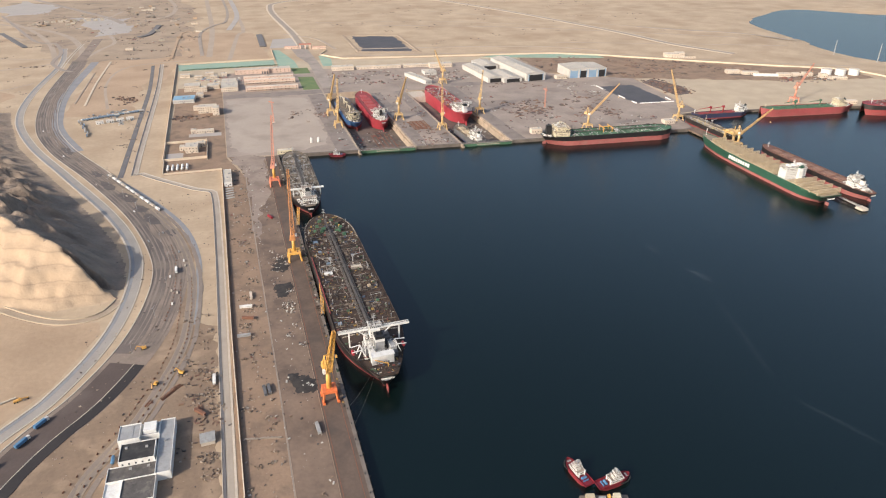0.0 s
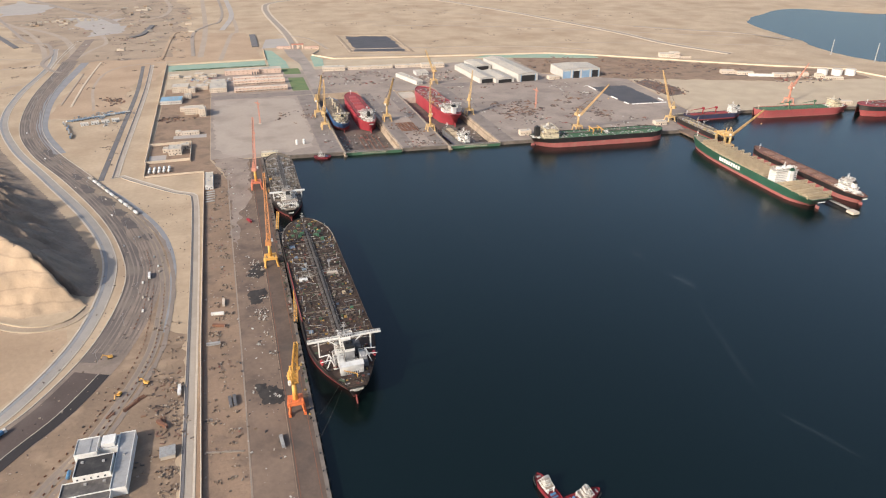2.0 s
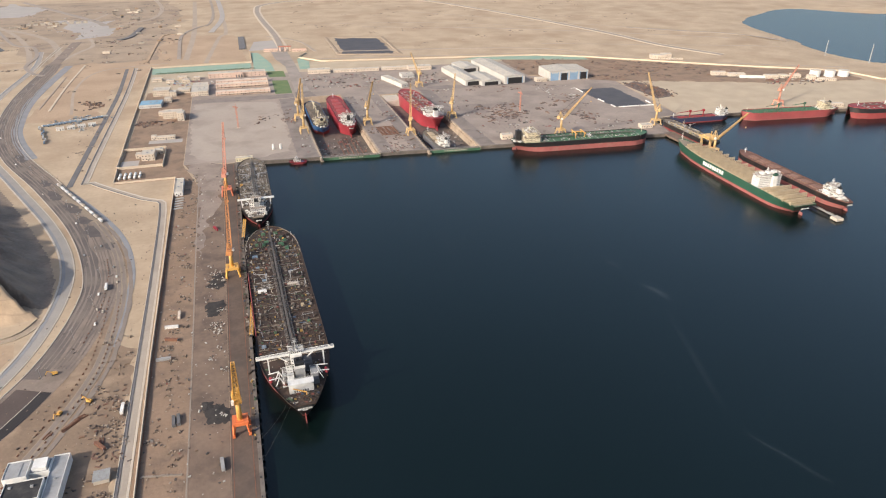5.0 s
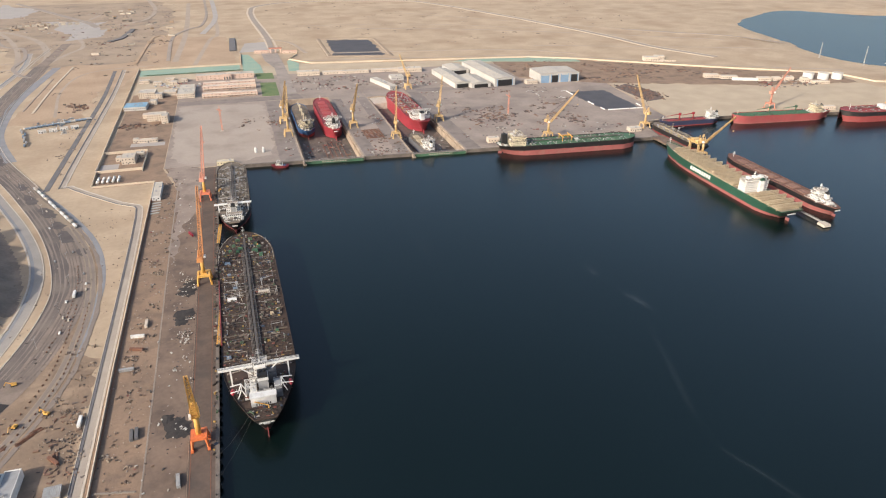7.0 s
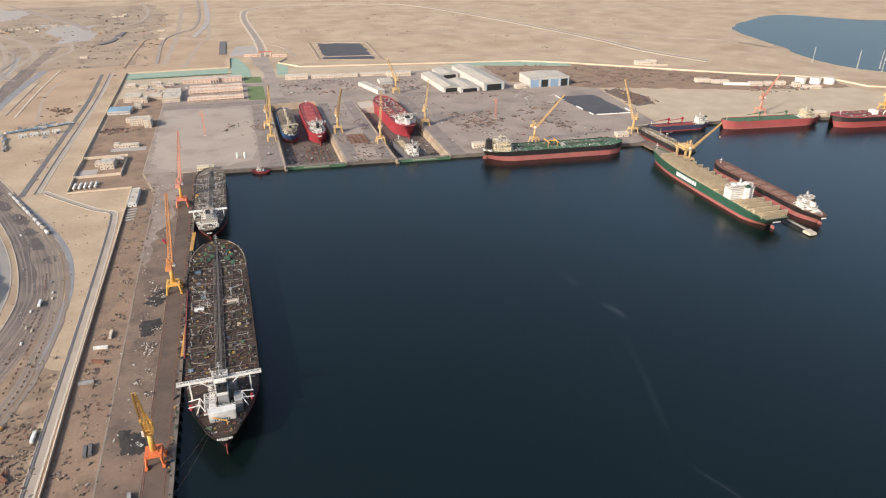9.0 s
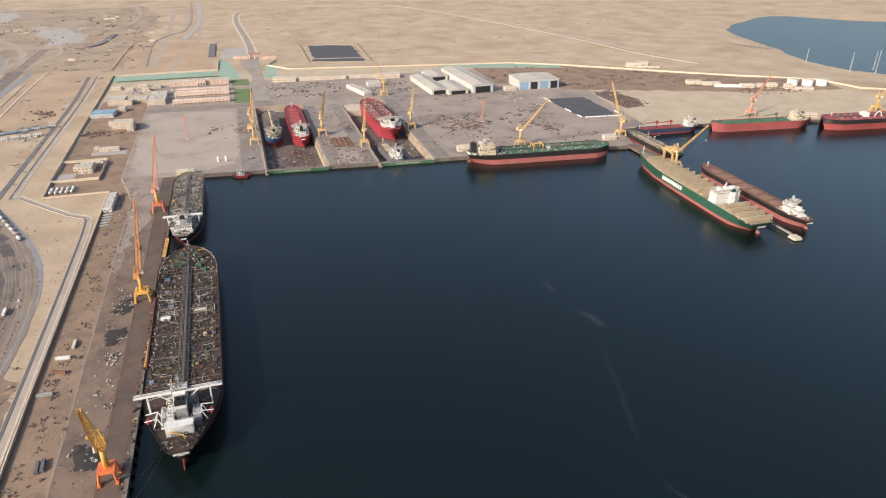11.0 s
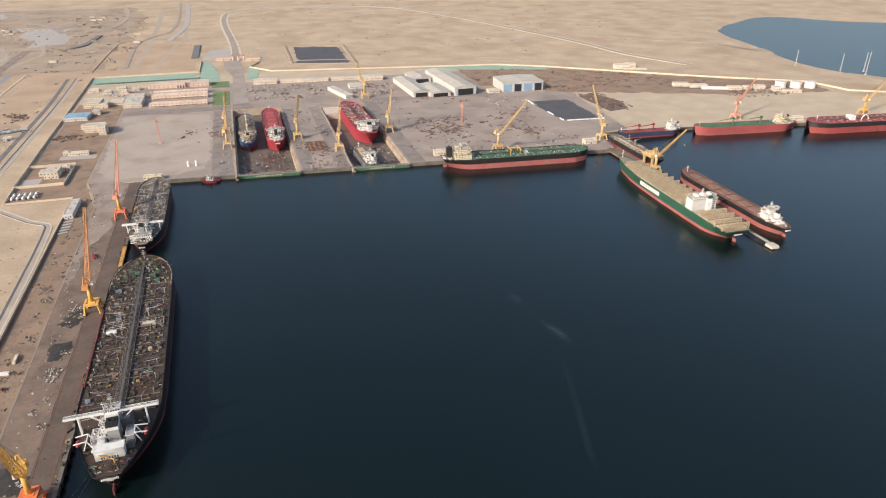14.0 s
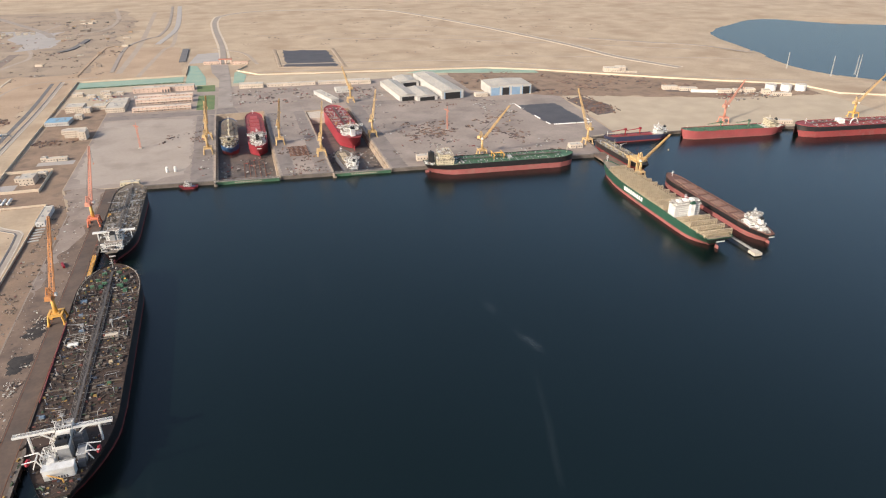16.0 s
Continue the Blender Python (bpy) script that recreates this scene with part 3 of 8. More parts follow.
zone("apron_edge_drain", [(-48.8, -900), (-47.8, -900), (-48.8, 50), (-49.8, 180), (-52.3, 420), (-52.8, 590), (-54, 590), (-53.4, 420), (-50.8, 180), (-49.8, 50)], 0.20, DRAIN, "pale concrete drain strip beside the apron", "kerb")
zone("dirt_strip", [(-84, -900), (-49, -900), (-50, 180), (-54, 590), (-79, 690), (-79, 1200), (-172, 1200), (-172, 632), (-87, 632)], 0.05, DIRT, "brown bare earth behind the quay", "ground")
zone("east_sand_yard", [(766, 705), (960, 688), (1250, 637), (1420, 615), (1430, 830), (1180, 880), (866, 1000), (834, 712)], 0.06, GRAVEL, "levelled pale sand beside the east quay", "ground")
zone("near_flat", [(-430, -112), (-271, 74), (-231, 130), (-203, 205), (-207, 226), (-247, 229), (-276, 246), (-310, 274), (-360, 318), (-430, 385), (-640, 385), (-640, -112)], 0.02, surface("compacted_sand", (0.42, 0.30, 0.198), (0.335, 0.238, 0.156), 55, 5, 0.95, 0.2, stain=(0.29, 0.20, 0.13), stain_size=60, stain_amount=0.6), "compacted orange-brown sand below the hill", "ground")
zone("roadworks_ground", [(-260, -160), (-98, -160), (-99, 180), (-116, 200), (-122, 300), (-150, 330), (-162, 190), (-196, 108), (-246, 32)], 0.03, WORKS, "brown churned earth of the road works", "ground", 7)
zone("roadside_ground", [(-150, 330), (-122, 300), (-124, 380), (-150, 450), (-200, 560), (-215, 560), (-170, 440)], 0.03, WORKS, "brown churned earth beside the highway", "ground", 5)
zone("plateau_ground", [(-560, 1110), (-500, 1105), (-520, 1250), (-640, 1350), (-900, 1350), (-900, 1110)], 0.03, SPOIL, "rough brown ground beyond the hill", "ground", 30)
zone("compound_sand", [(-172, 1201), (-80, 1201), (-80, 1330), (690, 1292), (690, 1340), (250, 1425), (-180, 1440)], 0.05, GRAVEL, "swept sand round the offices", "ground")
zone("store_yard", [(692, 1112), (860, 1003), (1180, 884), (1430, 834), (1440, 925), (1220, 1055), (920, 1270), (810, 1330), (692, 1338)], 0.05, DIRT, "brown storage ground with scattered steel", "ground", 12)

# crane rails
for i, x in enumerate((-17.6, -3.6)):
    bm = bmesh.new()
    box(bm, x - 0.25, x + 0.25, -900, 670, 0.14, 0.30)
    setting("crane_rail_%d" % (i + 1), bm, RUST, "rusty steel crane rail set in concrete", "rail")


def dry_dock(i, x0, x1, y0l, y0r, y1, depth):
    """Floor, stepped side walls, head wall and a floating gate."""
    bm = bmesh.new()
    box(bm, x0, x1, min(y0l, y0r) - 6, y1, depth - 1, depth)
    setting("dock_floor_%d" % i, bm, DOCKFLOOR, "stained dark dry dock floor", "dock floor")
    bm = bmesh.new()
    for xa, s in ((x0, 1), (x1, -1)):
        lo, hi = sorted((xa - s * 2, xa + s * 0.6))
        box(bm, lo, hi, min(y0l, y0r) - 2, y1, -3.5, 0.3)
        lo, hi = sorted((xa - s * 2, xa + s * 3.0))
        box(bm, lo, hi, min(y0l, y0r) - 2, y1, depth, -3.5)
        for y in np.arange(min(y0l, y0r) + 6, y1, 11.0):
            lo, hi = sorted((xa + s * 0.6, xa + s * 3.0))
            box(bm, lo, hi, y, y + 1.2, -3.5, -0.6)
    box(bm, x0, x1, y1, y1 + 3, depth, 0.3)
    setting("dock_wall_%d" % i, bm, DOCKWALL, "tan concrete dry dock walls with ledges", "dock wall")
    g = thing("dock_gate", pose((x0 + x1) / 2, (y0l + y0r) / 2 - 1, WATER_Z, 0, 0, math.degrees(math.atan2(y0r - y0l, x1 - x0))), "green painted floating dock gate with a walkway", "dock gate", "dock gates")
    w = (x1 - x0) / 2
    bm = bmesh.new()
    box(bm, -w, w, -4, 3, depth + 5, 4.4)
    for x in np.arange(-w + 3, w, 6):
        box(bm, x, x + 0.6, -4.5, -4, -3, 4.2)
    part("gate_body", bm, GREENDECK, g)
    bm = bmesh.new()
    box(bm, -w, w, -3.6, 2.6, 4.4, 4.7)
    part("walkway", bm, GREYDECK, g)
    bm = bmesh.new()
    for yy in (-3.7, 2.7):
        for zz in (5.2, 5.8):
            rod(bm, (-w, yy, zz), (w, yy, zz), 0.15, 3)
        for x in np.arange(-w, w + 0.1, 4):
            rod(bm, (x, yy, 4.6), (x, yy, 5.8), 0.15, 3)
    part("railing", bm, STEEL, g)
    for k in range(10):
        bm = bmesh.new()
        box(bm, -w * 0.4 + k * 4, -w * 0.4 + k * 4 + 2.4, -4.62, -4.0, 2.0, 3.4)
        part("lettering_bar", bm, KERB, g, "pale bar of unreadable lettering")


dry_dock(1, *DOCK_A[:2], 665.8, 657.1, DOCK_A[2], -13.5)
dry_dock(2, *DOCK_B[:2], 649.7, 641.6, DOCK_B[2], -13.5)
for name, x0, x1, y0, y1, seed in (("dock_litter", 138, 222, 670, 800, 71), ("dock_litter", 312, 392, 652, 790, 72)):
    bm = bmesh.new()
    rnd = random.Random(seed)
    for _ in range(260):
        x, y, q = rnd.uniform(x0, x1), rnd.uniform(y0, y1), 0.4 + 2.2 * rnd.random() ** 2.5
        m = Matrix.Translation((x, y, -13.5)) @ Matrix.Rotation(rnd.choice((0, 1.57, rnd.uniform(0, 3))), 4, "Z")
        box(bm, -q, q, -q * 0.45, q * 0.45, -0.1, q * 0.8, m, 0.06)
    tagged(part(name, bm, STOCKMIX), "blocks, staging and gear on the dock floor", "gear", "", "stuff")
# pale ramp at the head of the second dock
bm = bmesh.new()
box(bm, 311.2, 345, 985, 1035.5, -13.5, -1.5)
setting("dock_ramp", bm, KERB, "pale concrete ramp at the dock head", "ramp")
bm = bmesh.new()
for x in (176, 184, 192, 200, 208):
    for y in np.arange(690, 775, 6.5):
        box(bm, x, x + 1.2, y, y + 4.6, -13.5, -12.4)
tagged(setting("keel_blocks", bm, RUST, "rows of rusty keel blocks on the dock floor", "keel blocks"), kind="stuff")

# ---- roads ----
HIGHWAY = smooth_line([(-330, -160), (-246, 32), (-196, 108), (-162, 190), (-147, 290), (-155, 370), (-192, 492), (-262, 650), (-342, 812), (-393, 970), (-422, 1200), (-428, 1500), (-432, 1600)], 14)
ROADDUST = surface("dusty_unsealed_road", (0.255, 0.198, 0.158), (0.20, 0.155, 0.125), 36, 3, 0.95, 0.25, stain=(0.15, 0.118, 0.098), stain_size=24, stain_amount=0.7)


def ragged(off, amount, size, seed):
    """An edge offset that wanders by amount along its line."""
    return lambda f: off + amount * noise.noise((f * size, seed, 0))


bm = bmesh.new()
ribbon(bm, HIGHWAY, -17, lambda f: 17 if f < 0.13 else 20, -0.3, 0.12)
setting("highway", bm, ROADDUST, "wide curving dusty highway under construction", "road")
bm = bmesh.new()
ribbon(bm, [p for p in HIGHWAY if p.y > 150], -16.6, ragged(-1.5, 5, 30, 3), -0.2, 0.14)
setting("old_carriageway", bm, ASPHALT, "worn dark asphalt carriageway of the highway", "road")
near_part = [p for p in HIGHWAY if p.y < 160]
bm = bmesh.new()
ribbon(bm, near_part, -13, 8.6, -0.2, 0.17)
setting("fresh_carriageway", bm, surface("new_asphalt_course", (0.100, 0.073, 0.062), (0.076, 0.055, 0.047), 30, 2, 0.85, 0.2, stain=(0.13, 0.10, 0.085), stain_size=25), "newly laid dark asphalt carriageway", "road")
bm = bmesh.new()
ribbon(bm, [p for p in near_part if p.y < 150], 9.6, ragged(19.0, 2.2, 40, 2), -0.2, 0.34)
setting("fresh_asphalt_strip", bm, FRESH, "fresh black asphalt strip with a cut end", "road")
bm = bmesh.new()
ribbon(bm, near_part, 8.8, 9.4, -0.2, 0.45)
ribbon(bm, [p for p in HIGHWAY if p.y < 1500], -18.2, -17.2, -0.2, 0.6)
ribbon(bm, [p for p in HIGHWAY if 560 < p.y < 1500], 18.5, 19.4, -0.2, 0.7)
setting("road_kerb", bm, KERB, "pale concrete kerbs along the highway", "kerb")
DUST = surface("dusty_wheel_track", (0.24, 0.192, 0.158), (0.195, 0.157, 0.13), 20, 2, 0.95, 0.2)
TYRE = surface("dark_tyre_track", (0.135, 0.108, 0.094), (0.165, 0.132, 0.112), 18, 2, 0.95, 0.2, stain=(0.21, 0.165, 0.135), stain_size=16, stain_amount=0.8)
for k, (a, b, mat) in enumerate(((-14.6, -13.4, DUST), (-10.4, -8.6, DUST), (-5.4, -4.4, DUST), (1.6, 3.0, TYRE), (4.6, 6.2, TYRE), (8.4, 9.4, TYRE), (11.4, 13.2, TYRE), (15.6, 16.6, TYRE))):
    bm = bmesh.new()
    ribbon(bm, [p for p in HIGHWAY if p.y > 165], ragged(a, 1.6, 24, k), ragged(b, 2.2, 31, k + 9), -0.2, 0.17 + 0.006 * k)
    setting("wheel_track_%d" % (k + 1), bm, mat, "dusty wheel track on the highway", "road")
# darker patches with ragged edges laid over the highway
DARKPATCH = surface("dark_road_patch", (0.085, 0.070, 0.064), (0.115, 0.094, 0.084), 10, 2, 0.8, 0.2)
for k, (x, y, w, l, rz) in enumerate(((-150, 420, 6, 13, 12), (-176, 470, 8, 24, 24), (-192, 508, 7, 16, 26), (-214, 556, 8, 26, 28), (-246, 612, 7, 24, 27), (-268, 668, 6, 18, 26), (-330, 800, 6, 26, 26))):
    c, q = math.cos(radians(rz)), math.sin(radians(rz))
    zone("dark_patch_%d" % (k + 1), [(x + u * w * c - v * l * q, y + u * w * q + v * l * c) for u, v in ((-1, -0.6), (0.2, -1), (1, -0.5), (0.8, 0.6), (0, 1), (-0.9, 0.5))], 0.23, DARKPATCH, "dark patch on the highway", "road", 3)
CHAN = smooth_line([(-420, -120), (-262, 68), (-222, 124), (-192, 205), (-181, 305), (-192, 395), (-232, 508), (-310, 674), (-392, 850), (-449, 1030), (-470, 1245), (-469, 1560), (-500, 1800)], 14)
bm = bmesh.new()
ribbon(bm, CHAN, -6.5, 5, -0.3, 0.16)
setting("drain_channel", bm, surface("channel_lining", (0.33, 0.295, 0.26), (0.28, 0.25, 0.22), 25, 2, 0.9, 0.3), "grey stone-pitched drainage channel", "channel")
bm = bmesh.new()
ribbon(bm, CHAN, -8.5, -6.7, -0.3, 0.5)
ribbon(bm, CHAN, 5.2, 6.4, -0.3, 0.4)
setting("channel_kerb", bm, KERB, "pale edging of the drainage channel", "kerb")
bm = bmesh.new()
ribbon(bm, CHAN, -6.4, -3.0, -0.2, 0.24)
setting("channel_bed", bm, CHANNEL, "dark bed of the drainage channel", "channel")
SIDE = smooth_line([(-117, 195), (-118, 240), (-117, 335), (-137, 436), (-187, 548), (-252, 662)], 12)
bm = bmesh.new()
ribbon(bm, SIDE, -3.2, lambda f: 3.4 - 1.5 * f, -0.3, 0.15)
setting("side_channel", bm, CHANNEL, "blue-grey stone side channel", "channel")
bm = bmesh.new()
ribbon(bm, smooth_line([(-318, 790), (-362, 905), (-386, 1010), (-405, 1220), (-396, 1570)], 15), -4, 15, -0.3, 0.13)
setting("upper_side_channel", bm, CHANNEL, "broad grey stone channel beside the highway", "channel")
bm = bmesh.new()
ribbon(bm, smooth_line([(-205, -120), (-193, -5), (-158, 66), (-131, 150), (-124, 214), (-124, 300), (-141, 400), (-178, 500), (-240, 615)], 12), -5, 5, -0.3, 0.22)
setting("detour_track", bm, surface("packed_track", (0.29, 0.225, 0.165), (0.23, 0.18, 0.135), 30, 2, 0.95, 0.3), "packed dirt detour road", "road")
DETOUR = smooth_line([(-205, -120), (-193, -5), (-158, 66), (-131, 150), (-124, 214), (-124, 300), (-141, 400), (-178, 500)], 9)
for k, (a, b, mat) in enumerate(((-4.0, -0.9, DUST), (0.9, 3.8, DUST), (7.0, 11.0, DUST))):
    bm = bmesh.new()
    ribbon(bm, DETOUR, ragged(a, 1.5, 26, k + 20), ragged(b, 1.9, 33, k + 30), -0.2, 0.24 + 0.005 * k)
    setting("detour_wheel_track_%d" % (k + 1), bm, mat, "wheel track churned in the earth", "road")
for k, (x, y, n, l, rz) in enumerate(((-137, 92, 9, 15, -42), (-131, 99, 6, 9, -50), (-152, 84, 5, 8, -30), (-112, 66, 6, 7, 10))):
    st = thing("timber_stack", pose(x, y, 0.12, 0, 0, rz), "stack of long brown timber beams on the earth", "timber", "timber stacks")
    rt = random.Random(300 + k)
    for j in range(n):
        bm = bmesh.new()
        o = rt.uniform(-1.5, 1.5)
        u = (j % 5) * 0.75 - 1.5
        q = 0.35 + 0.5 * (j // 5)
        rod(bm, (u + rt.uniform(-0.3, 0.3), o - l / 2, q), (u + rt.uniform(-0.5, 0.5), o + l / 2, q), 0.5)
        part("beam", bm, RUST if j % 3 else DIRT, st)
WALLROAD = smooth_line([(-90, -900), (-90, -300), (-92, 160), (-94, 380), (-97, 515), (-103, 548), (-125, 563), (-202, 650), (-213, 690), (-214, 1190), (-222, 1490)], 12)
bm = bmesh.new()
ribbon(bm, WALLROAD, -2.6, 2.6, -0.3, 0.15)
setting("patrol_road", bm, ROADTAN, "pale grey patrol road outside the fence", "road")
bm = bmesh.new()
ribbon(bm, WALLROAD, -4.9, -2.8, -0.3, 0.45)
setting("patrol_drain", bm, CHANNEL_DK, "dark stone drain along the patrol road", "channel")
bm = bmesh.new()
ribbon(bm, WALLROAD, 2.8, 4.6, -0.3, 0.4)
ribbon(bm, WALLROAD, -5.5, -5.0, -0.3, 0.7)
setting("patrol_kerb", bm, KERB, "pale kerb beside the patrol road", "kerb")
bm = bmesh.new()
ribbon(bm, smooth_line([(-232, 640), (-232, 900), (-232, 1200), (-243, 1480)], 20), -4, 4, -0.3, 0.3)
setting("dark_berm", bm, CHANNEL_DK, "dark stone berm", "channel")
bm = bmesh.new()
ribbon(bm, smooth_line([(141, 1600), (150, 1640), (150, 1900), (128, 2300), (128, 2540), (160, 2690), (310, 2790), (600, 2760), (828, 2669), (1000, 2266), (1123, 1854), (1190, 1581), (1224, 1379), (1301, 1192)], 25), -8, 8, -0.3, 0.9)
setting("gate_road", bm, FARROAD, "grey access road to the yard gate", "road")
zone("gate_avenue", [(137, 1112), (168, 1112), (167, 1415), (163, 1602), (118, 1608), (122, 1500), (140, 1400)], 0.5, surface("avenue_paving", (0.33, 0.275, 0.235), (0.27, 0.225, 0.193), 40, 4, 0.9, 0.15, stain=(0.21, 0.175, 0.15), stain_size=40, stain_amount=0.6), "broad paved avenue from the yard to the gate", "road")
zone("gate_avenue_foot", [(134, 1065), (178, 1065), (170, 1111.5), (136, 1111.5)], 0.14, TRACKPAVE, "darker paving where the avenue meets the yard", "pavement")
TRACK = surface("desert_track_dust", (0.38, 0.305, 0.238), (0.33, 0.262, 0.203), 40, 4, 0.95, 0.1)
LEDGE = surface("pale_verge_gravel", (0.56, 0.46, 0.35), (0.48, 0.39, 0.29), 40, 4, 0.95, 0.3)
GATELINE = smooth_line([(140, 1620), (155, 1640), (150, 1900), (128, 2300), (128, 2540), (160, 2690), (310, 2790), (600, 2760), (828, 2669), (1000, 2266), (1123, 1854), (1190, 1581), (1224, 1379), (1301, 1192)], 25)
for side, a, b in (("west", -15, -8.5), ("east", 8.5, 15)):
    bm = bmesh.new()
    ribbon(bm, GATELINE, a, b, -0.3, 0.7)
    setting("gate_road_verge_" + side, bm, LEDGE, "pale gravel verge of the access road", "verge")
# far roads, berms and plot edges: line, half width, height, material, name, label
FAR_LINES = [
    ([(1304, 1697), (1430, 1580), (1554, 1481), (1633, 1316)], 6, 0.80, FARROAD, "branch_road", "grey branch road across the desert"),
    ([(-846, 2590), (-710, 2222), (-600, 1938), (-542, 1892), (-498, 1725), (-495, 1589), (-453, 1484), (-427, 1456)], 5, 0.84, FARROAD, "west_road", "grey road winding across the desert"),
    ([(-316, 1942), (-288, 1989), (-274, 2128), (-272, 2179)], 8, 2.6, CHANNEL_DK, "curved_berm", "dark curved stone berm"),
    ([(-740, 2136), (-675, 1989), (-611, 1845)], 7, 2.2, CHANNEL_DK, "west_berm", "dark stone berm"),
    ([(45, 1886), (43, 1671)], 9, 2.4, CHANNEL_DK, "gate_berm", "dark stone berm"),
    ([(-125, 1578), (-133, 1969), (-86, 2141), (-53, 2200), (-40, 2500), (-60, 3100)], 5, 0.88, FARROAD, "hairpin_road", "grey road beside the graded plots"),
    ([(-45, 2010), (-10, 2300), (-10, 2600), (-30, 3100)], 9, 0.6, SLATE, "north_channel", "pale grey straight channel"),
    ([(-204, 1560), (-192, 1985), (-154, 1998)], 4, 1.4, SPOIL, "plot_bank", "brown earth bank round a graded plot"),
    ([(240, 1579), (209, 1764), (124, 1875)], 5, 0.76, TRACK, "pond_road", "grey track beside the pond"),
    ([(-369, 1122), (-373, 1428)], 1.6, 0.9, TRACK, "site_track", "grey building-site track"),
    ([(-347, 1102), (-353, 1310), (-352, 1562)], 2.2, 0.95, LEDGE, "site_bank", "pale bank beside the building site"),
    ([(-834, 3098), (-482, 2462), (-394, 2265)], 11, 0.72, FARROAD, "north_road", "grey road running north"),
    ([(-1500, 2500), (-1100, 2350), (-846, 2200), (-640, 1990)], 7, 0.68, TRACK, "far_west_track", "grey track across the desert"),
    ([(-330, 2300), (-250, 2420), (-240, 2700), (-300, 3100)], 8, 0.66, TRACK, "far_north_track", "grey track across the desert"),
    ([(300, 1560), (640, 1500), (840, 1440), (960, 1350)], 5, 0.64, TRACK, "wall_track", "grey track outside the perimeter wall"),
    ([(700, 3300), (1100, 2950), (1500, 2800), (2300, 2600)], 8, 0.62, TRACK, "ridge_track", "faint track on the plain"),
]
for pts, w, z, mat, name, label in FAR_LINES:
    bm = bmesh.new()
    ribbon(bm, smooth_line(pts, 20), -w, w, -0.3, z)
    setting(name, bm, mat, label, "road" if mat in (FARROAD, TRACK) else "bank")
track_no = 0
bm = bmesh.new()
for pts, w in (([(-432, 1600), (-450, 1760), (-520, 2000), (-640, 2200), (-800, 2360)], 9), ([(-432, 1600), (-400, 1760), (-380, 1900), (-470, 2250), (-430, 2600)], 6), ([(-106, 1560), (-98, 2070), (-119, 2900)], 8), ([(-55, 1500), (-20, 1900), (2, 2040), (-24, 2870)], 6), ([(-472, 1520), (-560, 1900), (-700, 2260), (-900, 2600)], 7),
               ([(-700, 1500), (-560, 1540), (-480, 1580)], 5), ([(900, 1500), (1300, 1350), (1540, 1250)], 4), ([(450, 1980), (900, 1800), (1500, 1420)], 5), ([(-300, 1060), (-330, 1300), (-300, 1480), (-150, 1530)], 3), ([(230, 1470), (800, 1372), (960, 1290), (1250, 1090), (1500, 960)], 5), ([(700, 2300), (1100, 1900), (1560, 1480)], 3), ([(250, 2100), (700, 2000), (1200, 1700)], 3), ([(-900, 1900), (-700, 1720), (-500, 1640)], 4), ([(-900, 1300), (-700, 1330), (-560, 1290), (-490, 1350)], 3)):
    track_no += 1
    ribbon(bm, smooth_line(pts, 30), -w, w, -0.3, 0.084 + 0.007 * track_no)
    setting("desert_track_%d" % track_no, bm, TRACK, "faint grey track across the desert", "road")
    bm = bmesh.new()
bm.free()
HILLTRACK = smooth_line([(-420, 390), (-352, 322), (-305, 281), (-275, 255.5), (-247, 238), (-221, 233.5), (-203, 243), (-193, 264)], 8)
for name, a, b, z, mat, label in (("hill_track", -3.4, 3.4, 0.2, surface("hill_track_earth", (0.37, 0.285, 0.205), (0.30, 0.23, 0.165), 14, 2, 0.95, 0.4), "brown track round the foot of the hill"),
                                  ("hill_track_bank", -5.6, -3.6, 1.3, GRAVEL, "pale earth bank above the hill track"),
                                  ("hill_track_edge", 3.6, 5.0, 0.7, GRAVEL, "pale earth edge of the hill track")):
    bm = bmesh.new()
    ribbon(bm, HILLTRACK, a, b, -0.3, z)
    setting(name, bm, mat, label, "road" if name == "hill_track" else "bank")
WORKEARTH = surface("disturbed_site_earth", (0.37, 0.28, 0.20), (0.29, 0.215, 0.15), 120, 8, 0.95, 0.5, stain=(0.22, 0.165, 0.125), stain_size=70, stain_amount=0.8)
zone("brown_plain", [(-480, 1850), (-392, 1973), (-287, 1898), (-140, 2007), (16, 1911), (42, 1534), (-3, 1515), (-190, 1500), (-200, 1300), (-245, 1300), (-340, 1480), (-400, 1560)], 0.045, SPOIL, "wide orange-brown graded earth", "ground", 30)
bm = bmesh.new()
ribbon(bm, smooth_line([(-432, 1590), (-430, 1690), (-433, 1945)], 20), -13, 13, -0.3, 0.2)
setting("highway_north", bm, ROADDUST, "unfinished dusty end of the highway", "road")
bm = bmesh.new()
for x in (0, 7):
    ribbon(bm, smooth_line([(-462 + x, 1470), (-468 + x, 1661), (-467 + x, 1873)], 20), -1, 1, -0.3, 0.4)
setting("north_kerb", bm, KERB, "pale concrete kerbs of the unfinished highway", "kerb")
zone("graded_plot", [(-172, 1500), (-120, 1500), (-112, 2000), (-190, 2000)], 0.08, SPOIL, "freshly graded brown earth plot", "ground", 9)
zone("graded_plot_east", [(-90, 1500), (50, 1495), (30, 1850), (-85, 1950)], 0.08, SPOIL, "freshly graded brown earth plot", "ground")
zone("construction_ground", [(-380, 1010), (-250, 1000), (-250, 1480), (-370, 1490)], 0.07, SPOIL, "brown disturbed construction ground", "ground", 25)
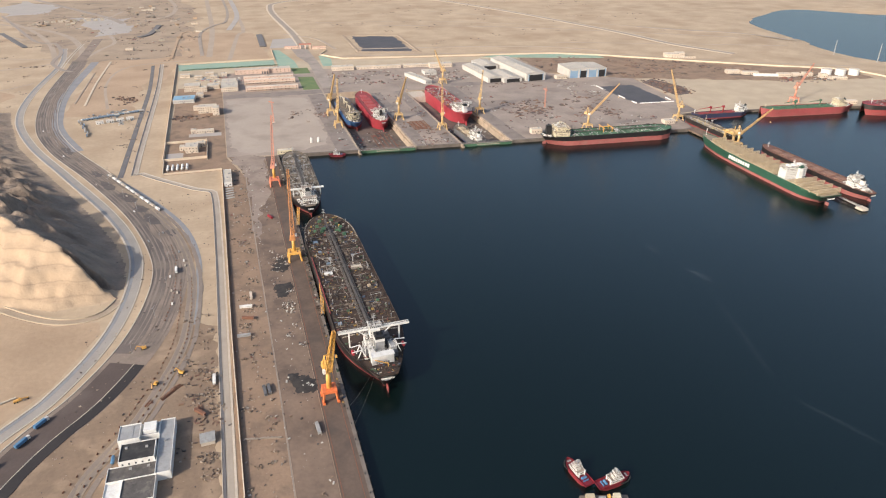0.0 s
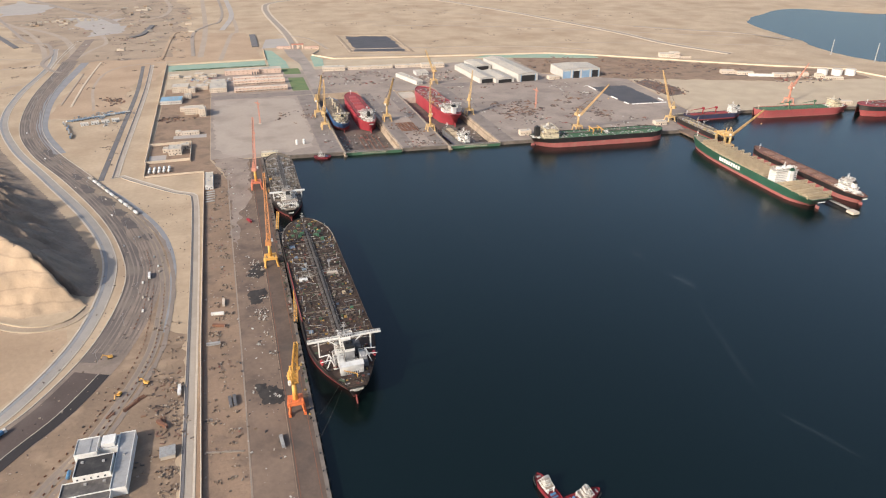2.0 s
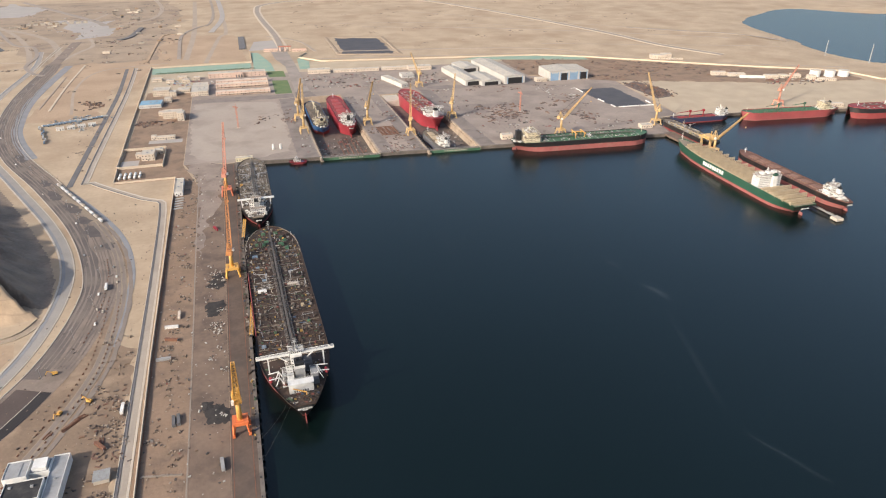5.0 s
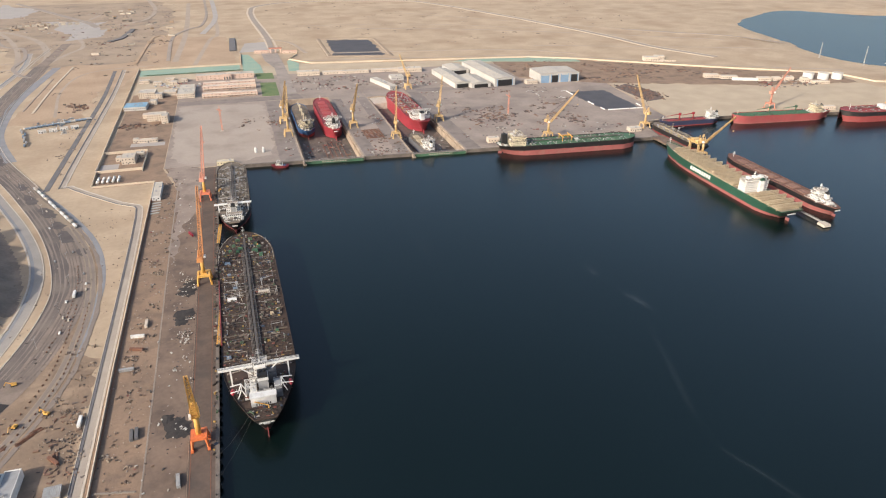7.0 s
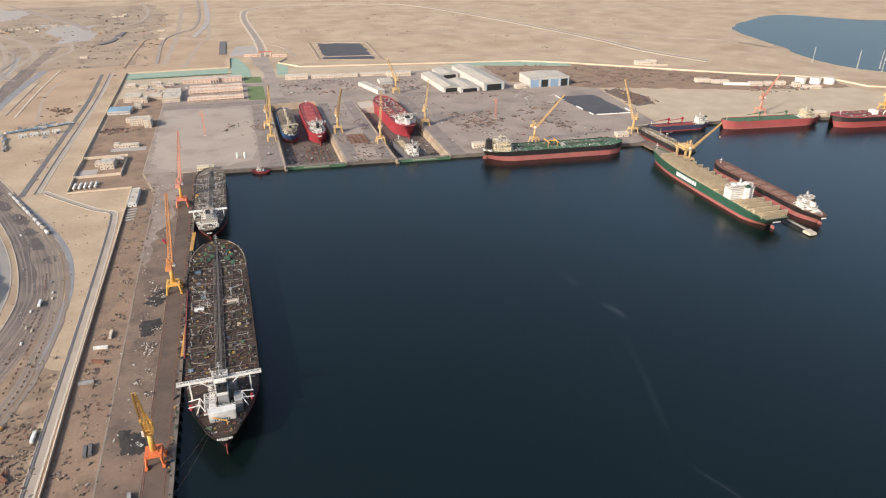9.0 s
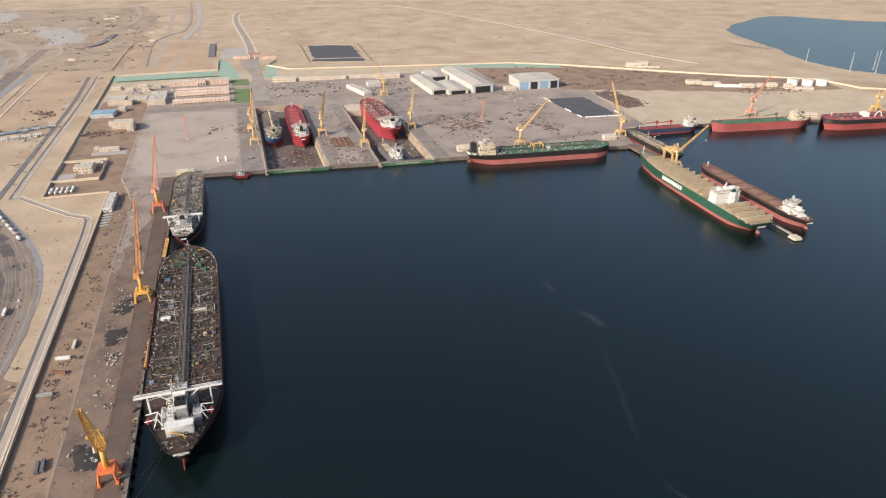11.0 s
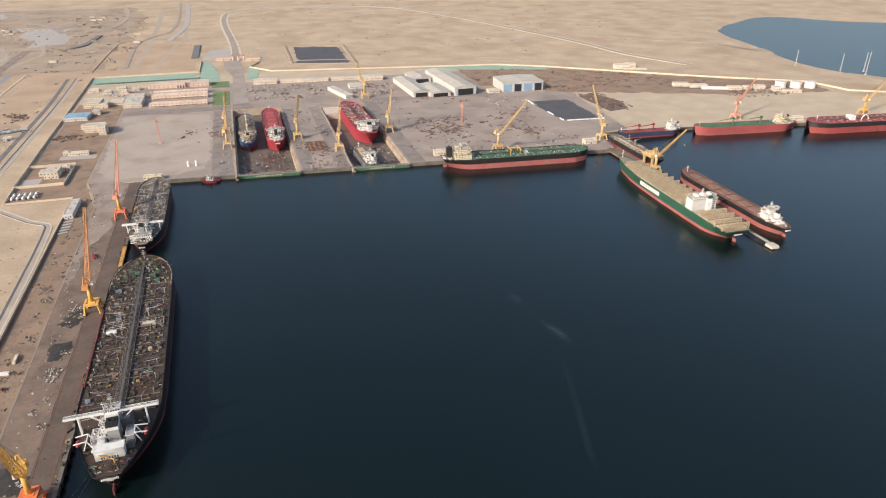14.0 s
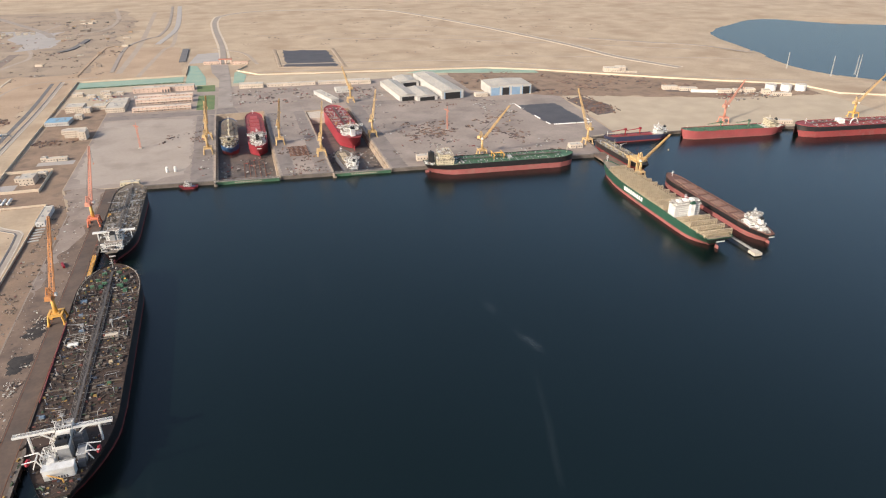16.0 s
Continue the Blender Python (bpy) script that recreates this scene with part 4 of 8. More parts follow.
zone("works_ground", [(-420, 1560), (-180, 1600), (-170, 2100), (-150, 2500), (-260, 3000), (-900, 3000), (-760, 2300), (-560, 1800)], 0.05, WORKEARTH, "disturbed earth of a distant building site", "ground", 45)
zone("silt_flat", [(-447, 1990), (-450, 2205), (-355, 2205), (-352, 2050)], 0.23, SLATE, "pale grey silt flat", "ground", 6)
zone("silt_flat_west", [(-470, 2150), (-380, 2130), (-400, 2400), (-600, 2450)], 0.15, SLATE, "pale grey silt flat", "ground", 35)
zone("silt_flat_north", [(-906, 2829), (-876, 3069), (-677, 2811), (-740, 2608), (-836, 2530)], 0.17, SLATE, "pale grey silt flat", "ground", 40)

zone("silt_flat_gate", [(60, 1640), (150, 1650), (145, 1800), (80, 1790)], 0.10, SLATE, "pale grey silt beside the gate road", "ground")
zone("lawn", [(94, 1112), (130, 1108), (131, 1238), (96, 1244)], 0.25, LAWN, "rectangular green lawn", "lawn")
zone("lawn_strip", [(92, 1282), (131, 1278), (131, 1345), (90, 1348)], 0.25, LAWN, "small green lawn strip", "lawn")

# perimeter wall with coping and piers
PERIM = [[(-172, 634), (-87, 633), (-85, 160), (-82, -40), (-80, -900)], [(-172, 634), (-177, 786), (-186, 1470), (60, 1472), (62, 1612)], [(212, 1560), (184, 1498), (236, 1430), (810, 1338), (925, 1276), (1225, 1062), (1440, 930), (1462, 830), (1800, 640)]]
for k, line in enumerate(PERIM):
    bm = bmesh.new()
    for (x1, y1), (x2, y2) in zip(line, line[1:]):
        d = math.hypot(x2 - x1, y2 - y1)
        m = Matrix.Translation((x1, y1, 0)) @ Matrix.Rotation(math.atan2(y2 - y1, x2 - x1), 4, "Z")
        h = 3.2 if k else 2.6
        box(bm, 0, d, -0.25, 0.25, -0.3, h, m)
        box(bm, -0.3, d + 0.3, -0.4, 0.4, h, h + 0.25, m)
        for s in np.arange(0, d, 12):
            box(bm, s - 0.4, s + 0.4, -0.5, 0.5, -0.3, h + 0.4, m)
    setting("perimeter_wall_%d" % (k + 1), bm, WALLC, "cream concrete perimeter wall with piers", "wall")
zone("hedge_bank", [(-178, 1392), (56, 1400), (56, 1466), (-182, 1464)], 0.6, TURQ, "green-tinted landscaped bank inside the wall", "bank")
zone("hedge_bank_gate", [(62, 1360), (110, 1350), (108, 1440), (84, 1600), (64, 1608)], 0.6, TURQ, "green-tinted landscaped bank by the gate", "bank")
zone("hedge_bank_east", [(172, 1350), (196, 1350), (206, 1440), (186, 1494), (178, 1480)], 0.6, TURQ, "green-tinted landscaped bank by the gate", "bank")
zone("hedge_bank_far", [(600, 1345), (920, 1245), (920, 1275), (808, 1333), (640, 1362)], 0.6, TURQ, "thin green landscaped strip inside the wall", "bank")

# lined pond with banks
bm = bmesh.new()
for a, b in (((300, 1800), (470, 1758)), ((470, 1758), (462, 1470)), ((462, 1470), (296, 1515)), ((296, 1515), (300, 1800))):
    d = math.hypot(b[0] - a[0], b[1] - a[1])
    m = Matrix.Translation((*a, 0)) @ Matrix.Rotation(math.atan2(b[1] - a[1], b[0] - a[0]), 4, "Z")
    box(bm, -6, d + 6, -6, 6, -0.3, 1.5, m, 3)
setting("pond_bank", bm, WORKEARTH, "low sand bank round the pond", "bank")
zone("pond", [(318, 1778), (452, 1742), (444, 1486), (314, 1520)], 0.3, LINER, "dark lined evaporation pond", "pond", 11)


# ---- ships ----
def half(f, L, B, stern_len, bow_len, transom, power):
    """Half breadth at f metres from the stern."""
    if f < stern_len:
        t = f / stern_len
        return transom + (B / 2 - transom) * math.sin(t * math.pi / 2) ** 0.9
    if f > L - bow_len:
        t = (f - (L - bow_len)) / bow_len
        return B / 2 * max(0.0, 1 - t ** power) ** (1 / 1.7)
    return B / 2


def hull_parts(ship, L, B, deck, boot, side_mat, boot_mat, deck_mat, stern_len, bow_len, transom, draft=7.0, sheer=2.0, bow_power=2.2, rail_mat=None, fo=14.0, rake=5.0, fine=1.12):
    """Lofted hull: bottom paint, topsides, deck, bulwark. Stern at -L/2, bow at L/2, z 0 at the waterline."""
    fs = sorted(set([0, 0.02 * L] + list(np.linspace(0, stern_len, 9)) + list(np.linspace(stern_len, L - bow_len, 8)) + list(L - bow_len + bow_len * np.sin(np.linspace(0, math.pi / 2, 13)))))

    def deck_z(f):
        return deck + sheer * max(0, (f - (L - bow_len * 1.3)) / (bow_len * 1.3)) ** 2

    def point(f, z):
        k = max(0.0, min(1.0, (z + draft) / (deck + draft)))
        top = half(f, L, B, stern_len, bow_len, transom, bow_power)
        low = half(max(0, f - stern_len * 0.12), L, B, stern_len * 1.15, bow_len * fine, 0.4, bow_power) * 0.98
        if f > L - bow_len * 0.6:
            low *= 0.9
        b = low + (top - low) * k ** 1.4
        y = f - L / 2
        if f > L - bow_len:
            y -= (1 - k) * rake * ((f - L + bow_len) / bow_len) ** 2
        if f < stern_len:
            y += (1 - k) * fo * (1 - f / stern_len) ** 1.5
        return b, y

    def shell(levels):
        bm = bmesh.new()
        grid = {}
        for s in (-1, 1):
            for i, f in enumerate(fs):
                for j, z in enumerate(levels):
                    zz = deck_z(f) if z is None else (deck_z(f) + 1.1 if z == "rail" else z)
                    b, y = point(f, zz)
                    grid[s, i, j] = bm.verts.new((s * b, y, zz))
        for s in (-1, 1):
            for i in range(len(fs) - 1):
                for j in range(len(levels) - 1):
                    q = [grid[s, i, j], grid[s, i + 1, j], grid[s, i + 1, j + 1], grid[s, i, j + 1]]
                    face(bm, q if s > 0 else q[::-1])
        for j in range(len(levels) - 1):
            face(bm, [grid[1, 0, j], grid[1, 0, j + 1], grid[-1, 0, j + 1], grid[-1, 0, j]])
        bmesh.ops.remove_doubles(bm, verts=bm.verts[:], dist=0.001)
        bmesh.ops.recalc_face_normals(bm, faces=bm.faces[:])
        return bm

    part("hull_bottom", shell([-draft, -draft * 0.5, 0, boot]), boot_mat, ship, "dull red antifouling paint below the waterline", True)
    part("hull_side", shell([boot, boot + (deck - boot) * 0.5, None]), side_mat, ship, "", True)
    bm = shell([None, "rail"])
    part("bulwark", bm, rail_mat or side_mat, ship)
    bm = bmesh.new()
    rows = []
    for f in fs:
        b, y = point(f, deck_z(f))
        rows.append([bm.verts.new((-b, y, deck_z(f) - 0.12)), bm.verts.new((0, y, deck_z(f) + 0.35 * (b > 3))), bm.verts.new((b, y, deck_z(f) - 0.12))])
    for u, v in zip(rows, rows[1:]):
        face(bm, (u[0], u[1], v[1], v[0]))
        face(bm, (u[1], u[2], v[2], v[1]))
    part("deck", bm, deck_mat, ship)
    # rudder
    bm = bmesh.new()
    box(bm, -0.5, 0.5, -L / 2 + 1.5, -L / 2 + 8, -draft, deck * 0.28, None, 0.15)
    part("rudder", bm, boot_mat, ship)


def tiers(name, ship, spec, mat, windows=True):
    """A deckhouse of stacked tiers, each a part with a slab edge and rows of dark windows."""
    first = None
    for k, (x0, x1, y0, y1, z0, z1) in enumerate(spec):
        bm, gl = bmesh.new(), bmesh.new()
        box(bm, x0, x1, y0, y1, z0 + 0.13 * (k > 0), z1)
        h = part(name if k == 0 else "upper_" + name, bm, mat, ship)
        bm = bmesh.new()
        box(bm, x0 - 0.7, x1 + 0.7, y0 - 0.7, y1 + 0.7, z1, z1 + 0.12)
        part("tier_deck", bm, DRAIN, h, "grey-brown walkway deck")
        for z in np.arange(z0 + 1.2, z1 - 0.8, 2.8):
            for x in np.arange(x0 + 0.8, x1 - 1.4, 2.4):
                for yy in (y0, y1):
                    box(gl, x, x + 1.1, yy - 0.06, yy + 0.06, z, z + 1.0)
            for y in np.arange(y0 + 0.8, y1 - 1.4, 2.4):
                for xx in (x0, x1):
                    box(gl, xx - 0.06, xx + 0.06, y, y + 1.1, z, z + 1.0)
        if windows and len(gl.faces):
            tagged(part("glazing", gl, GLASS, h), kind="stuff")
        else:
            gl.free()
        bm = bmesh.new()
        rails(bm, [(x0 - 0.6, y0 - 0.6, z1 + 0.1), (x1 + 0.6, y0 - 0.6, z1 + 0.1), (x1 + 0.6, y1 + 0.6, z1 + 0.1), (x0 - 0.6, y1 + 0.6, z1 + 0.1), (x0 - 0.6, y0 - 0.6, z1 + 0.1)], 1.1, 2.6, 0.16)
        part("tier_rail", bm, mat, h)
        first = first or h
    return first


def rails(bm, pts, h=1.1, gap=3.0, w=0.14):
    for a, b in zip(pts, pts[1:]):
        a, b = Vector(a), Vector(b)
        n = max(1, int((b - a).length / gap))
        for k in range(n + 1):
            p = a.lerp(b, k / n)
            rod(bm, p, p + Vector((0, 0, h)), w, 3)
        for z in (h * 0.55, h):
            rod(bm, a + Vector((0, 0, z)), b + Vector((0, 0, z)), w, 3)


def junk(bm, n, x0, x1, y0, y1, z, smin, smax, rnd, keep=None, hmax=None):
    k = 0
    while k < n:
        x, y = rnd.uniform(x0, x1), rnd.uniform(y0, y1)
        k += 1
        if keep and not keep(x, y):
            continue
        s = smin + (smax - smin) * rnd.random() ** 2.5
        a, b, h = s * rnd.uniform(0.5, 1.4), s * rnd.uniform(0.4, 1.2), min(hmax or 9, s * rnd.uniform(0.25, 0.9))
        m = Matrix.Translation((x, y, z(y) if callable(z) else z)) @ Matrix.Rotation(rnd.choice((0, 0, 0, rnd.uniform(0, 3.1))), 4, "Z")
        if rnd.random() < 0.22:
            rod(bm, m @ Vector((-a, 0, h * 0.4)), m @ Vector((a, 0, h * 0.4)), h * 0.7, 6)
        else:
            box(bm, -a / 2, a / 2, -b / 2, b / 2, -0.05, h, m, min(a, b) * 0.08)


def bars(name, parent, m, widths, h, mat, label, depth=0.6):
    """Plain bars in place of lettering, on the plane x-z of m."""
    x = -sum(widths) / 2 - 0.25 * h * (len(widths) - 1) / 2
    for w in widths:
        bm = bmesh.new()
        box(bm, x, x + w, -0.12, depth, 0, h, m)
        x += w + 0.25 * h
        part(name, bm, mat, parent, label)


def tanker_deck(ship, L, B, z, y0, y1, rnd, amount, big=3.4, manifold=True, junk_mat=None, pipe_mat=None):
    """Pipes, catwalk, cross manifold, tank hatches and odds and ends between y0 and y1."""
    pipe_mat = pipe_mat or PIPEGREY
    bm = bmesh.new()
    for k, x in enumerate((-4.2, -3.1, -2.0, 2.4, 3.6)):
        rod(bm, (x, y0, z + 1.2), (x, y1 - 10 - 4 * k, z + 1.2), 0.7, 6)
    for y in np.arange(y0, y1 - 15, 9):
        box(bm, -5, 4.4, y, y + 0.5, z - 0.2, z + 0.9)
    for y in np.arange(y0 + 12, y1 - 30, 32):
        for s in (-1, 1):
            rod(bm, (s * 3, y, z + 1), (s * B * 0.36, y, z + 0.9), 0.5, 6)
    part("cargo_pipe", bm, pipe_mat, ship, "long cargo pipes along the deck")
    bm = bmesh.new()
    box(bm, -0.9, 1.2, y0, y1 - 6, z + 2.3, z + 2.55)
    for y in np.arange(y0, y1 - 6, 8):
        for x in (-0.8, 1.1):
            rod(bm, (x, y, z), (x, y, z + 2.4), 0.3)
    rails(bm, [(-0.9, y0, z + 2.5), (-0.9, y1 - 6, z + 2.5)], 1.1, 4)
    rails(bm, [(1.2, y0, z + 2.5), (1.2, y1 - 6, z + 2.5)], 1.1, 4)
    part("catwalk", bm, CATWALK, ship)
    if manifold:
        ym = (y0 + y1) / 2 - 2
        bm = bmesh.new()
        for k in range(6):
            y = ym - 7.5 + 3 * k
            q = 0.43 - 0.05 * (k * 5 % 4)
            for sx in (-1, 1):
                rod(bm, (sx * B * (0.07 + 0.03 * (k % 3)), y, z + 1.6), (sx * B * q, y, z + 1.6), 0.5, 6)
        for x in np.arange(-B * 0.42, B * 0.43, B * 0.12):
            box(bm, x, x + 0.6, ym - 6.5, ym + 6.5, z - 0.2, z + 1.3)
        part("manifold", bm, PIPEGREY, ship, "pale cross pipes of the cargo manifold")
        for s in (-1, 1):
            bm = bmesh.new()
            x = s * B * 0.2
            rod(bm, (x, ym + 12, z), (x, ym + 12, z + 7), 1.1, 8)
            box(bm, x - 1.3, x + 1.3, ym + 10.7, ym + 13.3, z + 6.5, z + 8.5)
            rod(bm, (x, ym + 12, z + 8), (x + s * 12, ym + 14, z + 9), 0.6, 4, 0.4)
            part("hose_crane", bm, GREY, ship, "grey hose-handling crane")
    bm = bmesh.new()
    junk(bm, amount, -B / 2 + 2, B / 2 - 2, y0, y1 - 4, z - 0.1, 0.5, big, rnd, lambda x, y: abs(x) < half(y + L / 2, L, B, 50, B * 0.9, 5, 2.2) - 2.0 and abs(x - 0.2) > 1.5)
    tagged(part("deck_gear", bm, junk_mat or DECKJUNK, ship, "crowded odds and ends of deck gear"), kind="stuff")
    bm = bmesh.new()
    for y in np.arange(y0 + 6, y1 - 8, (y1 - y0) / 7):
        for s in (-1, 1):
            rod(bm, (s * B * 0.3, y, z), (s * B * 0.3, y, z + 1.6), 2.6, 10)
            box(bm, s * B * 0.14 - 1.4, s * B * 0.14 + 1.4, y + 5, y + 8, z - 0.1, z + 1.4)
        box(bm, -B * 0.47, B * 0.47, y + 12, y + 12.4, z - 0.1, z + 0.8)
    part("tank_hatch", bm, junk_mat and GREY or GREYDECK, ship)


def funnel(ship, x, y, z0, z1, w, d, mat, top=None):
    bm = bmesh.new()
    box(bm, x - w / 2, x + w / 2, y - d / 2, y + d / 2, z0, z1 - 2.2, None, 0.25)
    f = part("funnel", bm, mat, ship)
    bm = bmesh.new()
    box(bm, x - w / 2 + 0.2, x + w / 2 - 0.2, y - d / 2 + 0.2, y + d / 2 - 0.2, z1 - 2.2, z1, None, 0.2)
    for k in (-1, 0, 1):
        rod(bm, (x + k * w * 0.25, y, z1), (x + k * w * 0.25, y - 0.4, z1 + 1.8), w * 0.2, 8)
    part("funnel_top", bm, top or DARK, f, "black sooty funnel top")


def mast(ship, x, y, z0, z1, mat, name="mast"):
    bm = bmesh.new()
    rod(bm, (x, y, z0), (x, y, z1), 0.9, 6, 0.4)
    for k, h in enumerate((0.55, 0.75, 0.92)):
        z = z0 + (z1 - z0) * h
        rod(bm, (x - 2.6 + 0.6 * k, y, z), (x + 2.6 - 0.6 * k, y, z), 0.35)
    box(bm, x - 1.2, x + 1.2, y - 0.9, y + 0.9, z0 + (z1 - z0) * 0.6, z0 + (z1 - z0) * 0.63)
    part(name, bm, mat, ship)


def mooring(ship, pts):
    for a, b in pts:
        bm = bmesh.new()
        prev = Vector(a)
        for k in range(1, 9):
            t = k / 8
            p = Vector(a).lerp(Vector(b), t) - Vector((0, 0, 2.2 * 4 * t * (1 - t)))
            rod(bm, prev, p, 0.07, 3)
            prev = p
        part("mooring_line", bm, CATWALK, ship)


def big_tanker():
    L, B, dk = 336, 60.5, 19.0
    s = thing("oil_tanker", pose(35.2, 213, WATER_Z, 0, 0, 1.0), "large black-hulled oil tanker with rusty cluttered deck and white bridge", "ship", "ships")
    hull_parts(s, L, B, dk, 2.6, BLACKHULL, REDBOOT, RUSTDECK, 80, 60, 8.5, 8, 3, 2.3, RUSTDECK, 16)
    rnd = random.Random(3)
    tanker_deck(s, L, B, dk + 0.2, -103, 160, rnd, 3000, 2.4, True, None, CATWALK)
    for k, y in enumerate(np.arange(-92, 140, 20.5)):
        bm = bmesh.new()
        box(bm, -B / 2 + 1.5, B / 2 - 1.5, y, y + 0.5, dk - 0.1, dk + 0.6)
        part("deck_frame", bm, RUSTDECK, s)
        for sx in (-1, 1):
            bm = bmesh.new()
            x = sx * (9 + 3 * (k % 3))
            rod(bm, (x, y + 4, dk + 0.9), (x, y + 17, dk + 0.9), 0.55, 6)
            rod(bm, (x, y + 17, dk + 0.9), (x + sx * 9, y + 17, dk + 0.9), 0.55, 6)
            part("branch_pipe", bm, (CATWALK, RUSTDECK, PIPEGREY)[(k + sx) % 3], s)
            bm = bmesh.new()
            rod(bm, (sx * 24, y + 8, dk), (sx * 24, y + 8, dk + 4.5), 0.5, 6)
            rod(bm, (sx * 24, y + 8, dk + 4.5), (sx * 24, y + 8, dk + 5.2), 1.0, 8)
            part("vent_post", bm, GREY, s)
    # bridge with long lattice wings carried on posts
    yb = -L / 2 + 50
    bm = bmesh.new()
    box(bm, -9, 5, yb - 5, yb + 5, dk - 0.2, dk + 8)
    house = part("deckhouse", bm, WHITE, s)
    bm = bmesh.new()
    box(bm, -9.4, 5.4, yb - 5.4, yb + 5.4, dk + 8, dk + 8.25)
    part("house_deck", bm, GREYDECK, house, "grey-brown worn deck on the house")
    bm = bmesh.new()
    box(bm, -4.6, 4.6, yb - 4.5, yb + 4, dk + 8.25, dk + 15.4)
    part("bridge_tower", bm, WHITE, s)
    for z in (dk + 2.2, dk + 5.2, dk + 10, dk + 12.8):
        w = 8.6 if z < dk + 8 else 4.3
        y = yb - 5 if z < dk + 8 else yb - 4.5
        for x in np.arange(-w + 0.6, min(w, 4.4) - 0.8, 2.1):
            bm = bmesh.new()
            box(bm, x, x + 0.9, y - 0.08, y + 0.05, z, z + 1.0)
            part("window", bm, GLASS, s)
    bm = bmesh.new()
    box(bm, 5.6, 12.5, yb - 7, yb + 3, dk - 0.2, dk + 9)
    box(bm, 6.2, 11.6, yb - 6, yb - 1, dk + 9, dk + 11)
    part("side_house", bm, DKGREY, s, "dark grey side house")
    for sx in (-1, 1):
        bm = bmesh.new()
        lattice(bm, (sx * 5, yb, dk + 16.0), (sx * 31.6, yb, dk + 16.0), 3.2, 1.3, 12, 0.3, 0.2)
        box(bm, *sorted((sx * 5, sx * 31.8)), yb - 1.85, yb - 1.65, dk + 15.0, dk + 16.5)
        wing = part("bridge_wing", bm, WHITE, s, "white lattice bridge wing with a plated side")
        bm = bmesh.new()
        box(bm, *sorted((sx * 5, sx * 31.4)), yb - 1.5, yb + 1.5, dk + 15.35, dk + 15.5)
        part("wing_floor", bm, STEEL, wing)
        bm = bmesh.new()
        rod(bm, (sx * 22.5, yb - 0.8, dk - 0.3), (sx * 22.5, yb - 0.8, dk + 15.2), 1.1)
        rod(bm, (sx * 22.5, yb + 1.2, dk - 0.3), (sx * 22.5, yb + 1.2, dk + 15.2), 0.7)
        for z in np.arange(dk + 2, dk + 15, 2.2):
            rod(bm, (sx * 22.5, yb - 0.8, z), (sx * 22.5, yb + 1.2, z), 0.3)
        part("wing_post", bm, WHITE, s)
        bm = bmesh.new()
        rod(bm, (sx * 7, yb - 1.6, dk + 9), (sx * 14, yb - 1.6, dk + 15.2), 0.8)
        part("wing_strut", bm, WHITE, s)
    bm = bmesh.new()
    box(bm, -4.2, 6.2, yb - 2, yb + 4.2, dk + 15.4, dk + 18.2)
    wheel = part("wheelhouse", bm, WHITE, s)
    bm = bmesh.new()
    box(bm, -4.6, 6.6, yb - 2.4, yb + 4.6, dk + 18.2, dk + 18.5)
    part("wheelhouse_roof", bm, GREY, wheel)
    for k in range(6):
        bm = bmesh.new()
        box(bm, -3.8 + 1.65 * k, -2.6 + 1.65 * k, yb - 2.08, yb - 1.95, dk + 16.6, dk + 17.7)
        part("window", bm, GLASS, wheel)
    mast(s, 0.5, yb + 2.5, dk + 18.4, dk + 29, STEEL)
    bm = bmesh.new()
    rod(bm, (-5.4, yb + 2, dk + 15.4), (-5.4, yb + 2, dk + 23), 0.5, 6, 0.3)
    rod(bm, (-6.6, yb + 2, dk + 21.4), (-4.2, yb + 2, dk + 21.4), 0.4)
    part("radar_post", bm, WHITE, s)
    # funnel: grey body, white band, black top with two flues
    bm = bmesh.new()
    box(bm, -2.6, 5.4, yb - 17, yb - 8, dk - 0.2, dk + 11.5, None, 0.2)
    fun = part("funnel", bm, GREY, s)
    bm = bmesh.new()
    box(bm, -2.8, 5.6, yb - 17.2, yb - 7.8, dk + 11.5, dk + 14)
    part("funnel_band", bm, WHITE, fun)
    bm = bmesh.new()
    box(bm, -2.5, 5.3, yb - 16.9, yb - 8.1, dk + 14, dk + 16.6)
    part("funnel_top", bm, DARK, fun, "black sooty funnel top")
    for x in (-0.4, 3.2):
        bm = bmesh.new()
        rod(bm, (x, yb - 12, dk + 16.4), (x, yb - 12.6, dk + 19), 2.4, 10, 2.0)
        part("flue", bm, DARK, fun)
    bm = bmesh.new()
    box(bm, -9.6, 9.6, yb - 33, yb - 26.5, dk - 0.2, dk + 8.2)
    cas = part("engine_casing", bm, WHITE, s)
    bm = bmesh.new()
    box(bm, -10, 10, yb - 33.4, yb - 26.1, dk + 8.2, dk + 8.4)
    part("casing_roof", bm, WHITE, cas)
    for k in range(7):
        bm = bmesh.new()
        box(bm, -6 + 1.7 * k, -5 + 1.7 * k, yb - 33.1, yb - 32.95, dk + 0.6, dk + 2.6)
        part("door", bm, DKGREY, cas)
    for x0, x1, y0, y1, h, mat in ((9.5, 15, yb - 21, yb - 10, 6.5, GREY), (10.4, 15, yb - 26, yb - 21.8, 4.5, DKGREY), (-9.5, -4.5, yb - 22, yb - 13, 5.5, WHITE), (-13.5, -10.2, yb - 18, yb - 9, 3.4, GREY)):
        bm = bmesh.new()
        box(bm, x0, x1, y0, y1, dk - 0.2, dk + h)
        box(bm, x0 + 0.5, x1 - 0.5, y0 + 0.5, y1 - 0.5, dk + h, dk + h + 0.2)
        part("store_house", bm, mat, s)
